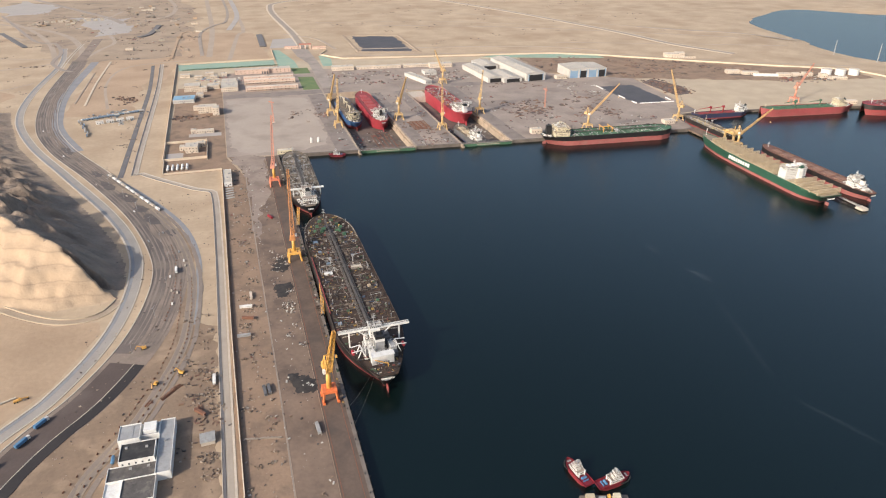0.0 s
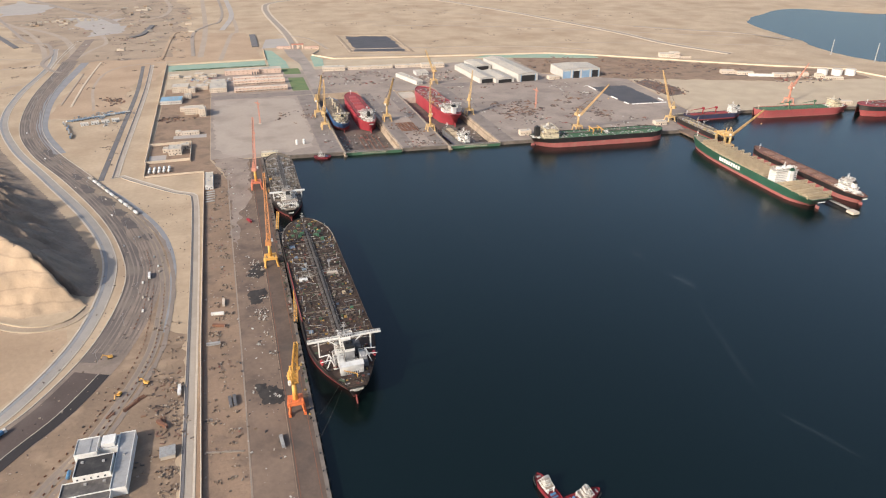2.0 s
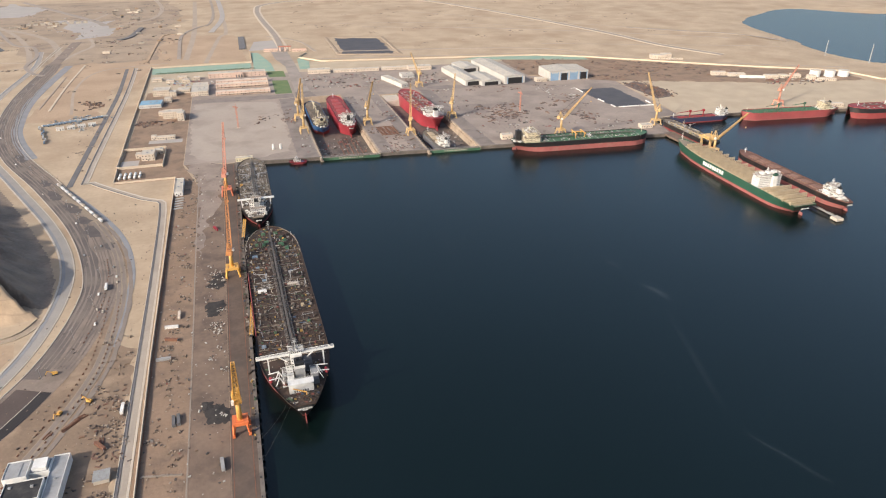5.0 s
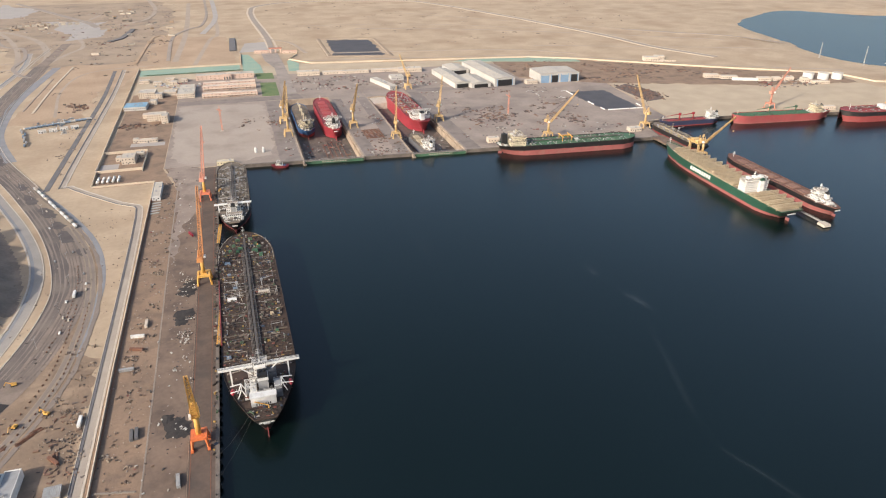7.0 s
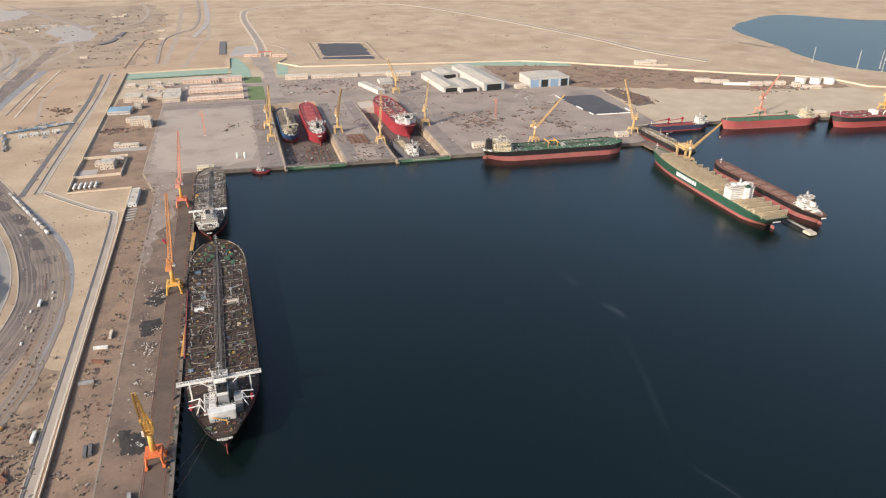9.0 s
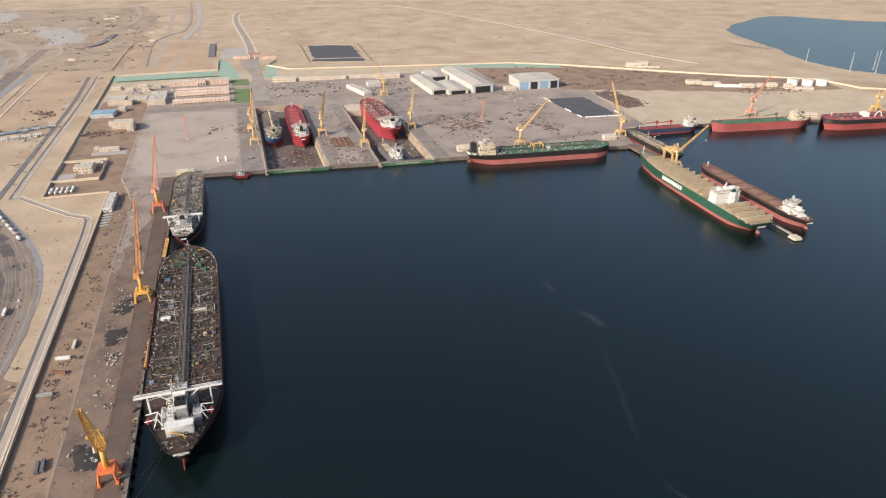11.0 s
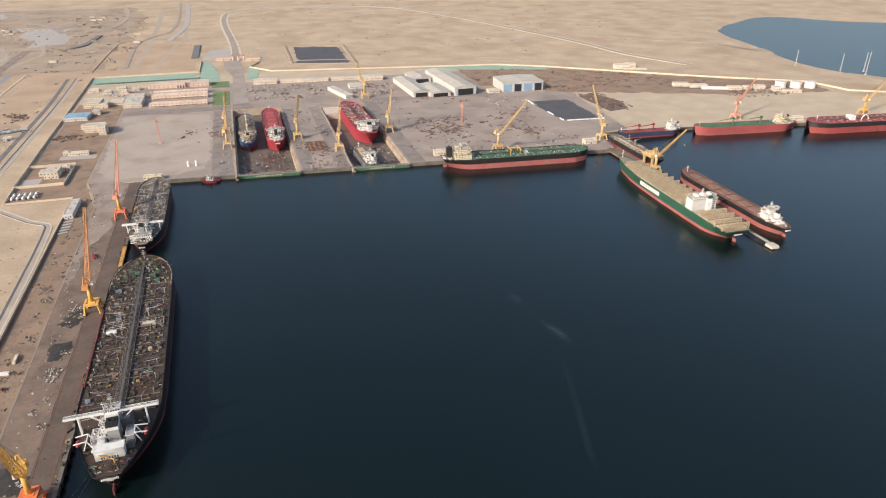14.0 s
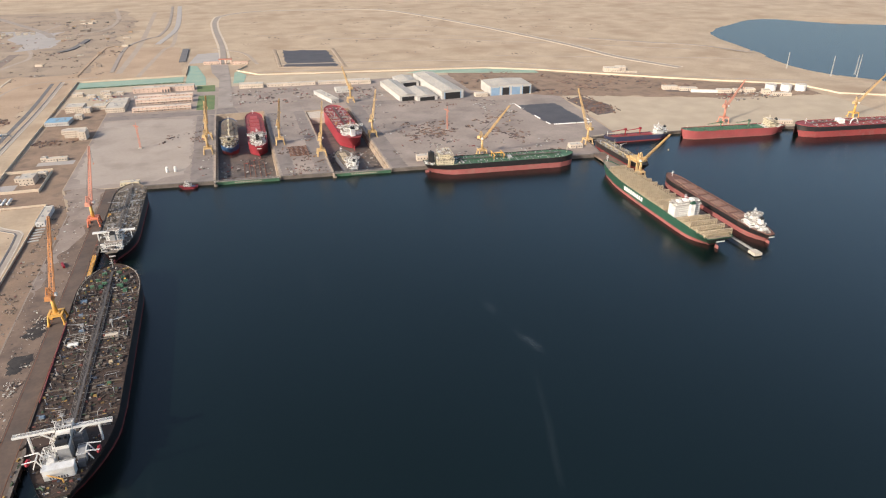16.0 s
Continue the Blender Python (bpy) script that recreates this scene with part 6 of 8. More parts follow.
tiers("deckhouse", s, [(-16, 16, -112, -94, 19, 31), (-22, 22, -100, -96, 29, 31.5)], WHITE)
bm = bmesh.new()
box(bm, -7, 7, 48, 58, 19, 27)
part("white_store", bm, WHITE, s)
mast(s, 0, 122, 20, 30, WHITE, "foremast")
bm = bmesh.new()
prev = None
for k in range(10):
    a = math.pi * k / 9
    p = Vector((-6, 28 + 7 * math.cos(a), 19 + 9 * math.sin(a)))
    if prev:
        rod(bm, prev, p, 1.8, 6)
    prev = p
part("hose_arch", bm, WHITE, s, "white hose arch")

bulk_carrier("bulk_carrier", pose(204, 905, -11.0), 226, 33, 19, 2.0, REDHULL, REDHULL, REDDECK, REDHATCH, "red bulk carrier standing in the dry dock, stern to the gate", 6, draft=1.5, name_bars=6, funnel_mat=DARK)
bulk_carrier("cargo_ship", pose(157, 906, -11.0), 190, 31, 15, 5.0, BLUEHULL, REDBOOT, GREYDECK, GREYDECK, "blue and tan cargo ship standing in the dry dock", 4, CREAM, CREAM, 12, draft=1.5, funnel_mat=CREAM)
s = thing("red_tanker", pose(362, 902, -11.0, 0, 0, 1.5), "bright red tanker with white house standing in the dry dock", "ship", "ships")
hull_parts(s, 234, 42, 22, 6, REDHULL, REDHULL, REDDECK, 46, 42, 10, 1.5, 1.5, 2.3, REDHULL)
tanker_deck(s, 234, 42, 22.2, -62, 102, random.Random(15), 420, 2.4, True, mottled("red_deck_gear", [(0.36, 0.06, 0.055), (0.28, 0.07, 0.06), (0.55, 0.5, 0.45), (0.6, 0.36, 0.1)]), REDDECK)
tiers("deckhouse", s, [(-17, 17, -98, -77, 22, 29), (-13, 13, -92, -79, 29, 35), (-22, 22, -84, -80, 32, 34.5)], WHITE)
funnel(s, 0, -103, 22, 37, 8, 9, WHITE)
mast(s, 0, -85, 35, 43, WHITE)
bulk_carrier("offshore_vessel", pose(338, 702, -11.0, 0, 0, 4), 100, 24, 11, 2, DKGREY, NAVYHULL, GREYDECK, TAN, "pale offshore vessel with tan deck in the dry dock", 3, WHITE, None, 15, draft=1.5)
# tanker under the pier crane, east of the pier
s = thing("pipe_tanker", pose(773, 594, WATER_Z, 0, 0, 0), "black tanker with tan deck pipes beside the pier", "ship", "ships")
hull_parts(s, 150, 28, 11.5, 5.0, BLACKHULL, REDBOOT, GREYDECK, 34, 30, 6, 5, 1.5, 2.3, BLACKHULL)
tanker_deck(s, 150, 28, 11.7, -66, 64, random.Random(19), 420, 2.6, True, mottled("tan_deck_gear", [(0.4, 0.33, 0.2), (0.26, 0.22, 0.14), (0.5, 0.42, 0.22), (0.14, 0.12, 0.09)]), TAN)
mast(s, 0, 20, 12, 26, TAN)

tug(pose(95, 660, WATER_Z, 0, 0, 82))
tug(pose(147, -83, WATER_Z, 0, 0, 10))
tug(pose(167, -97, WATER_Z, 0, 0, -84), "red harbour tug with a white wheelhouse beside another")


# ---- cranes ----
def portal_crane(m, cab_z, tip, colours, label, boom_w=3.4, group="quay cranes", leg=7.0):
    """A level-luffing portal crane. tip: the boom's end from the crane's base, in metres along world axes."""
    legs_mat, col_mat, boom_mat = colours
    s = thing("portal_crane", m, label, "crane", group)
    inv = m.to_3x3().inverted()
    t = inv @ Vector(tip)
    flat = Vector((t.x, t.y, 0))
    d = flat.normalized() if flat.length > 0.1 else Vector((0, 1, 0))
    side = Vector((d.y, -d.x, 0))
    ph = cab_z * 0.36
    for sx in (-1, 1):
        for sy in (-1, 1):
            bm = bmesh.new()
            rod(bm, (sx * leg, sy * leg, 0.8), (sx * leg * 0.8, sy * leg * 0.8, ph), 1.5, 4, 1.7)
            box(bm, sx * leg - 1.0, sx * leg + 1.0, sy * leg - 2.6, sy * leg + 2.6, 0.1, 1.5)
            part("leg", bm, legs_mat, s)
    bm = bmesh.new()
    for sx in (-1, 1):
        box(bm, sx * leg * 0.8 - 1.1, sx * leg * 0.8 + 1.1, -leg * 0.95, leg * 0.95, ph - 1.4, ph + 1.0)
        box(bm, -leg * 0.95, leg * 0.95, sx * leg * 0.8 - 1.1, sx * leg * 0.8 + 1.1, ph - 1.3, ph + 0.9)
    box(bm, -3.4, 3.4, -3.4, 3.4, ph - 1.2, ph + 1.2)
    part("portal_beam", bm, legs_mat, s)
    bm = bmesh.new()
    rod(bm, (0, 0, ph), (0, 0, cab_z), 4.4, 12, 3.6)
    part("column", bm, col_mat, s, "", True)
    bm = bmesh.new()
    rod(bm, (0, 0, cab_z - 0.3), (0, 0, cab_z + 0.9), 6.4, 12)
    mm = Matrix.Translation((0, 0, cab_z)) @ d.to_track_quat("Y", "Z").to_matrix().to_4x4()
    box(bm, -3.4, 3.4, -8.5, 3.4, 0.9, 1.7, mm)
    box(bm, -3.0, 3.0, -8.2, -2.6, 1.7, 5.4, mm, 0.15)
    part("slewing_platform", bm, boom_mat, s)
    bm = bmesh.new()
    box(bm, 2.2, 4.6, 1.2, 4.4, 1.0, 4.0, mm, 0.2)
    part("cab", bm, WHITE, s, "pale glazed operator cab")
    bm = bmesh.new()
    apex = Vector((0, 0, cab_z + 13)) - d * 3.5
    for k in (-1, 1):
        rod(bm, Vector((0, 0, cab_z + 1.5)) + side * 2.6 * k + d * 2.5, apex + side * 0.8 * k, 0.7)
        rod(bm, Vector((0, 0, cab_z + 1.5)) + side * 2.6 * k - d * 6.5, apex + side * 0.8 * k, 0.7)
    rod(bm, apex - side * 1.4, apex + side * 1.4, 0.9)
    rod(bm, Vector((0, 0, cab_z + 7)) + side * 1.7 - d * 0.5, Vector((0, 0, cab_z + 7)) - side * 1.7 - d * 0.5, 0.5)
    part("a_frame", bm, boom_mat, s)
    root = Vector((0, 0, cab_z + 1.8)) + d * 2.8
    bm = bmesh.new()
    lattice(bm, root, t, boom_w, boom_w * 0.8, 16, 0.62, 0.34, boom_w * 0.42)
    boom = part("boom", bm, boom_mat, s, "lattice boom")
    bm = bmesh.new()
    for k in (-0.6, 0.6):
        rod(bm, apex + side * k, t + side * k * 0.6, 0.2, 3)
    hook = t + d * 1.0
    rod(bm, hook, hook - Vector((0, 0, max(6, (t.z - cab_z) * 0.35))), 0.16, 3)
    part("cable", bm, DARK, s)
    bm = bmesh.new()
    box(bm, hook.x - 0.7, hook.x + 0.7, hook.y - 0.7, hook.y + 0.7, hook.z - max(6, (t.z - cab_z) * 0.35) - 1.8, hook.z - max(6, (t.z - cab_z) * 0.35))
    part("hook_block", bm, boom_mat, s)
    return s


portal_crane(pose(-10.6, 48, 0.3), 27, (4, -31, 84), (ORANGE, YELLOW, YELLOW), "yellow quay crane on orange portal legs", 5.0, leg=5.9)
portal_crane(pose(-11.5, 304, 0.3), 26, (5, 42, 93), (YELLOW, YELLOW, PALEORANGE), "yellow quay crane with weathered orange boom", 4.2)
portal_crane(pose(-14, 545, 0.3), 27, (7, 38, 92), (REDORANGE, YELLOW, PALERED), "red-orange quay crane with yellow machinery", 3.8)
for x, y, cz, tip, lab in ((122, 808, 28, (5, 12, 85), ""), (121, 893, 28, (8, -30, 84), ""), (241, 825, 29, (4, -46, 89), ""), (302, 742, 26, (12, 40, 80), ""), (404, 822, 27, (14, 24, 78), ""), (410, 1086, 27, (-10, 30, 70), "")):
    portal_crane(pose(x, y, 0.15), cz, tip, (TANCRANE, TANCRANE, TANCRANE), "pale yellow dockside crane beside a dry dock", group="dock cranes")
portal_crane(pose(555, 661, 0.15), 27, (27, -46, 92), (TANCRANE, TANCRANE, TANCRANE), "pale yellow quay crane with raised boom")
portal_crane(pose(752, 668, 0.15), 24, (-12, 26, 90), (TANCRANE, TANCRANE, TANCRANE), "pale yellow crane at the pier root")
portal_crane(pose(747, 493, 0.1), 24, (0, -59, 82), (TANCRANE, TANCRANE, TANCRANE), "pale yellow crane on the pier", leg=6.0)
portal_crane(pose(1062, 708, 0.1), 30, (50, 20, 74), (PALERED, PALERED, PALERED), "pale red-orange crane on the east quay")
portal_crane(pose(1330, 666, 0.1), 26, (70, 10, 80), (YELLOW, YELLOW, TANCRANE), "yellow crane on the east quay")


def tower_crane(m, h, jib, label):
    s = thing("tower_crane", m, label, "crane", "tower cranes")
    bm = bmesh.new()
    lattice(bm, (0, 0, 0.2), (0, 0, h), 2.0, 2.0, 14, 0.32, 0.16)
    part("tower", bm, PALERED, s)
    bm = bmesh.new()
    lattice(bm, (0, -4, h - 3), (0, jib * 0.35, h), 1.2, 1.2, 6, 0.3, 0.18)
    rod(bm, (0, 0, h), (0, 0, h + 6), 1.0, 4, 0.4)
    part("jib", bm, PALERED, s)
    bm = bmesh.new()
    box(bm, -3, 3, -3, 3, 0.1, 0.9)
    part("base", bm, KERB, s)


tower_crane(pose(10, 872, 0.1, 0, 0, 80), 40, 14, "slim red tower crane on the yard")
tower_crane(pose(545, 822, 0.1, 0, 0, 40), 38, 18, "slim pale red tower crane on the yard")


# loading gantry between the pier and the tanker
s = thing("loading_gantry", pose(757.5, 524, 0), "tan steel loading gantry over the pier edge", "gantry")
for yy in (-11, 11):
    bm = bmesh.new()
    box(bm, -5.0, -2.0, yy - 1.7, yy + 1.7, 0, 16, None, 0.15)
    part("leg", bm, TANCRANE, s)
bm = bmesh.new()
box(bm, -8, 12, -14, 14, 16, 17.6)
box(bm, -6, 6, -10, -2, 17.6, 21, None, 0.2)
box(bm, -4, 8, 3, 11, 17.6, 20, None, 0.2)
part("platform", bm, TANCRANE, s)
bm = bmesh.new()
rails(bm, [(-8, -14, 17.6), (12, -14, 17.6), (12, 14, 17.6), (-8, 14, 17.6), (-8, -14, 17.6)], 1.2, 3, 0.22)
rod(bm, (0, -6, 21), (0, -6, 29), 1.2, 6)
part("rail", bm, YELLOW, s)


# ---- pier ----
pier = thing("pier", pose(745, 0, 0), "grey concrete finger pier with mooring dolphin", "pier", kind="structure")
bm = bmesh.new()
box(bm, -11, 11, 300, 616, -3.2, 0.1)
part("deck", bm, APRON, pier)
bm = bmesh.new()
for y in np.arange(304, 612, 14):
    for x in (-9, 0, 9):
        rod(bm, (x, y, -14), (x, y, -3.2), 1.6, 8)
part("pile", bm, QUAYFACE, pier)
bm = bmesh.new()
box(bm, -6, -3.4, 238, 300, -1.4, -0.9)
rails(bm, [(-6, 238, -0.9), (-6, 300, -0.9)], 1.2, 4, 0.2)
rails(bm, [(-3.4, 238, -0.9), (-3.4, 300, -0.9)], 1.2, 4, 0.2)
part("catwalk", bm, STEEL, pier)
bm = bmesh.new()
box(bm, -10, 1, 226, 238, -4, -0.8, None, 0.5)
rod(bm, (-5, 232, -14), (-5, 232, -4), 6, 10)
rod(bm, (-5, 232, -0.8), (-5, 232, 1.0), 1.2, 8)
part("dolphin", bm, KERB, pier, "pale concrete mooring dolphin")


# ---- buildings ----
def building(name, x, y, w, d, h, rz, wall, roof, label, category="building", floors=1, parapet=0.7, windows=True, roof_box=True, seed=0, group=""):
    """A flat-roofed block: walls, roof, parapet, windows in rows, a door and roof boxes."""
    s = thing(name, pose(x, y, 0.1, 0, 0, rz), label, category, group)
    bm = bmesh.new()
    box(bm, -w / 2, w / 2, -d / 2, d / 2, -0.3, h)
    part("wall", bm, wall, s)
    bm = bmesh.new()
    box(bm, -w / 2 + 0.35, w / 2 - 0.35, -d / 2 + 0.35, d / 2 - 0.35, h, h + 0.15)
    part("roof", bm, roof, s)
    bm = bmesh.new()
    for a in ((-w / 2, w / 2, -d / 2, -d / 2 + 0.3), (-w / 2, w / 2, d / 2 - 0.3, d / 2), (-w / 2, -w / 2 + 0.3, -d / 2 + 0.3, d / 2 - 0.3), (w / 2 - 0.3, w / 2, -d / 2 + 0.3, d / 2 - 0.3)):
        box(bm, *a, h, h + parapet)
    part("parapet", bm, wall, s)
    if windows:
        wm = bpy.data.meshes.get("window_pane_mesh")
        if wm is None:
            bm = bmesh.new()
            box(bm, -0.8, 0.8, -0.12, 0.12, 0, 1.4)
            wm = finish("window_pane_mesh", bm, GLASS)
        fh = h / floors
        n = min(14, max(2, int(w / 4.2)))
        for f in range(floors):
            for i in range(n):
                o = new("window", wm)
                o.parent = s
                o.location = (-w / 2 + (i + 0.5) * w / n, -d / 2, f * fh + fh * 0.4)
        bm = bmesh.new()
        box(bm, -0.9, 0.9, -d / 2 - 0.08, -d / 2 + 0.05, 0, 2.2)
        part("door", bm, DKGREY, s)
    if roof_box:
        rnd = random.Random(seed)
        for k in range(max(1, int(w * d / 260))):
            bm = bmesh.new()
            a, b = rnd.uniform(-0.35, 0.35) * w, rnd.uniform(-0.3, 0.3) * d
            box(bm, a - 1.2, a + 1.2, b - 0.9, b + 0.9, h + 0.15, h + 1.6)
            part("roof_unit", bm, GREY, s)
    return s


def shed(x, y, w, d, h, rz, label, doors, wall=None, rise=3.0, blue=True):
    """A pitched metal workshop with the gable towards -y, roof ribs and tall doors."""
    s = thing("workshop", pose(x, y, 0.1, 0, 0, rz), label, "workshop", "workshops")
    bm = bmesh.new()
    v = [bm.verts.new(p) for p in ((-w / 2, -d / 2, -0.3), (w / 2, -d / 2, -0.3), (w / 2, -d / 2, h), (0, -d / 2, h + rise), (-w / 2, -d / 2, h),
                                   (-w / 2, d / 2, -0.3), (w / 2, d / 2, -0.3), (w / 2, d / 2, h), (0, d / 2, h + rise), (-w / 2, d / 2, h))]
    for q in ((0, 1, 2, 3, 4), (9, 8, 7, 6, 5), (1, 6, 7, 2), (5, 0, 4, 9)):
        bm.faces.new([v[i] for i in q])
    part("wall", bm, wall or SHEDWALL, s)
    bm = bmesh.new()
    for sx in (-1, 1):
        a = [Vector((sx * (w / 2 + 0.8), -d / 2 - 0.8, h - 0.2)), Vector((0, -d / 2 - 0.8, h + rise + 0.1)), Vector((0, d / 2 + 0.8, h + rise + 0.1)), Vector((sx * (w / 2 + 0.8), d / 2 + 0.8, h - 0.2))]
        up = Vector((0, 0, 0.4))
        lo, hi = [bm.verts.new(p) for p in a], [bm.verts.new(p + up) for p in a]
        for i in range(4):
            j = (i + 1) % 4
            bm.faces.new((lo[i], lo[j], hi[j], hi[i]))
        bm.faces.new(lo)
        bm.faces.new(hi)
    bmesh.ops.recalc_face_normals(bm, faces=bm.faces[:])
    r = part("roof", bm, METALROOF, s)
    bm = bmesh.new()
    for y0 in np.arange(-d / 2 + 4, d / 2 - 3, 8):
        for sx in (-1, 1):
            rod(bm, (sx * w / 2, y0, h + 0.3), (0, y0, h + rise + 0.5), 0.45)
    rod(bm, (0, -d / 2, h + rise + 0.6), (0, d / 2, h + rise + 0.6), 1.1)
    part("roof_rib", bm, GREY, r)
    for k in range(doors):
        cx = -w / 2 + (k + 0.5) * w / doors
        bm = bmesh.new()
        ww = w / doors * 0.36
        box(bm, cx - ww, cx + ww, -d / 2 - 0.25, -d / 2 - 0.05, 0, h * 0.82)
        part("door", bm, DARK if (doors == 1 or k % 2) else SHEDBLUE, s)
        if blue:
            for e in (-1, 1):
                bm = bmesh.new()
                box(bm, cx + e * ww * 1.02 - 0.9, cx + e * ww * 1.02 + 0.9, -d / 2 - 0.4, -d / 2 - 0.02, 0, h * 0.95)
                part("door_jamb", bm, SHEDBLUE, s)
    return s


shed(526, 1138, 38, 160, 11, 3, "long cream metal workshop hall", 1, blue=False)
shed(568, 1094, 46, 92, 9.5, 3, "cream metal workshop hall with small door", 1, blue=False)
shed(566, 1226, 44, 70, 11, 3, "cream metal workshop hall behind others", 1, blue=False)
shed(622, 1150, 50, 206, 17, 3, "tall cream workshop hall with blue door frame", 1)
shed(764, 1080, 96, 72, 20, -3, "pale workshop with large blue doors", 4, rise=2.0)
building("store_house", 694, 1052, 27, 16, 7, -2, PLASTER, METALROOF, "small cream store house beside the workshops", floors=1)
for x, y, w, d, h, lab in ((213, 1296, 54, 22, 9, "cream long store building"), (303, 1288, 112, 14, 6, "long low barrack with arcade"), (400, 1280, 68, 14, 6, "long low cream barrack"), (458, 1262, 58, 22, 9, "cream store building beside the barracks")):
    building("long_building", x, y, w, d, h, -5, PLASTER, METALROOF, lab, floors=1, group="long buildings")
building("narrow_store", 364, 1134, 17, 100, 8, 15, SHEDWALL, METALROOF, "narrow pale metal store")
building("narrow_store", 408, 1192, 30, 30, 7, 0, SHEDWALL, METALROOF, "square pale metal store")
# office and dormitory rows
PALEROOF = paint("pale_flat_roof", (0.66, 0.58, 0.49), 0.8, (0.48, 0.40, 0.33), 0.35, 8)
building("office_building", 20, 1320, 132, 24, 10, -1.5, PINKPLASTER, METALROOF, "long cream office building with arched porch", floors=2)
bm = bmesh.new()
po = thing("porch", pose(24, 1306, 0.1, 0, 0, -1.5), "projecting cream entrance porch with arches", "porch")
box(bm, -10, 10, -3, 3, 0, 12)
part("wall", bm, PINKPLASTER, po)
for k in (-1, 0, 1):
    bm = bmesh.new()
    box(bm, k * 6 - 1.7, k * 6 + 1.7, -3.2, -2.95, 0, 5)
    rod(bm, (k * 6, -3.2, 5), (k * 6, -2.95, 5), 3.4, 12)
    part("arch", bm, DKGREY, po)
for k, (y, h) in enumerate(((1246, 7), (1199, 10), (1134, 8.5))):
    building("dormitory", 28, y, 114, 13, h, -1.5, PINKPLASTER, PALEROOF, "long low dormitory row with pale roof", floors=2, group="dormitory rows", seed=k)
    s = thing("arcade", pose(28, y - 8.2, 0.1, 0, 0, -1.5), "cream arcade along a dormitory row", "arcade", "arcades")
    bm = bmesh.new()
    box(bm, -56, 56, -0.9, 1.4, h * 0.46, h * 0.46 + 0.5)
    part("roof", bm, PALEROOF, s)
    for i in range(20):
        bm = bmesh.new()
        x = -55 + 110 * i / 19
        box(bm, x - 0.35, x + 0.35, -0.7, -0.1, -0.2, h * 0.46)
        part("pillar", bm, PLASTER, s)
building("canteen", -62, 1172, 36, 60, 9, -1, PLASTER, METALROOF, "cream flat-roofed canteen block", floors=2)
building("canteen", -62, 1226, 32, 30, 7, -1, PLASTER, METALROOF, "cream flat-roofed block beside the canteen", floors=1)
b = building("blue_roof_store", -155, 1085, 42, 38, 7, -3, SHEDWALL, SKYBLUE, "low store with a light blue roof", parapet=0.2)
for x, y, w, d, h in ((-140, 1180, 34, 34, 12), (-118, 1165, 16, 20, 9), (-124, 1112, 14, 18, 8), (-96, 1190, 26, 26, 7), (-108, 985, 34, 22, 12), (-92, 965, 12, 24, 14), (-125, 1005, 20, 12, 7), (-160, 1320, 22, 16, 6), (-130, 1300, 18, 14, 5), (-105, 1330, 20, 14, 5), (-95, 1290, 16, 14, 6), (-72, 1310, 14, 14, 6)):
    building("site_office", x, y, w, d, h, -3, PLASTER, METALROOF, "small cream flat-roofed site building", floors=max(1, int(h / 4)), group="site buildings", seed=int(x * y) % 99)
# walled compound with a plant house and tanks
bm = bmesh.new()
for a in ((-175, -109, 697, 697.7), (-176, -109, 789, 789.7), (-176, -175.3, 697, 790), (-109, -108.3, 690, 783)):
    box(bm, *a, -0.3, 4.2)
setting("compound_wall", bm, WALLC, "cream wall round the plant compound", "wall")
building("plant_house", -132, 742, 20, 26, 10, -2, PLASTER, METALROOF, "cream plant house in the walled compound", floors=2)
building("plant_house", -146, 752, 12, 14, 6, -2, PLASTER, METALROOF, "low cream plant house in the compound", floors=1)
building("plant_house", -118, 764, 14, 12, 7, -2, PLASTER, METALROOF, "low cream plant house", floors=1)
building("shelter", -112, 842, 30, 9, 5, -2, PLASTER, METALROOF, "low pale shelter on a slab", floors=1)
building("shelter", -132, 846, 9, 11, 6, -2, PLASTER, METALROOF, "small pale gatehouse beside a slab", floors=1)
zone("compound_slab", [(-172, 700), (-146, 700), (-146, 735), (-172, 735)], 0.15, SLATE, "pale grey concrete slab", "pavement")
zone("shelter_slab", [(-140, 820), (-85, 816), (-85, 836), (-140, 838)], 0.15, SLATE, "grey concrete slab", "pavement")
for k in range(2):
    for j in range(5):
        s = thing("storage_tank", pose(-166 + 7 * j, 652 + 12 * k, 0.2), "small white horizontal tank on a saddle", "tank", "horizontal tanks")
        bm = bmesh.new()
        rod(bm, (0, -4, 2.4), (0, 4, 2.4), 3.6, 12)
        part("shell", bm, WHITE, s, "", True)
        bm = bmesh.new()
        for y in (-2.4, 2.4):
            box(bm, -1.4, 1.4, y - 0.4, y + 0.4, -0.2, 1.4)
        part("saddle", bm, KERB, s)
building("white_shed", -79, 586, 11, 56, 6, 0, WHITE, METALROOF, "long white shed behind the quay", windows=True)
for k in range(5):
    s = thing("rack", pose(-78, 548 - k * 9, 0.1, 0, 0, 8), "low rack of pale steel lengths", "rack", "steel racks")
    bm = bmesh.new()
    for j in range(5):
        rod(bm, (-6, j * 0.9 - 2, 0.7), (6, j * 0.9 - 2, 0.7), 0.6, 5)
    part("steel_length", bm, STEEL, s)
    bm = bmesh.new()
    for xx in (-4, 4):
        box(bm, xx - 0.3, xx + 0.3, -3, 3, 0, 0.45)
    part("bearer", bm, RUST, s)

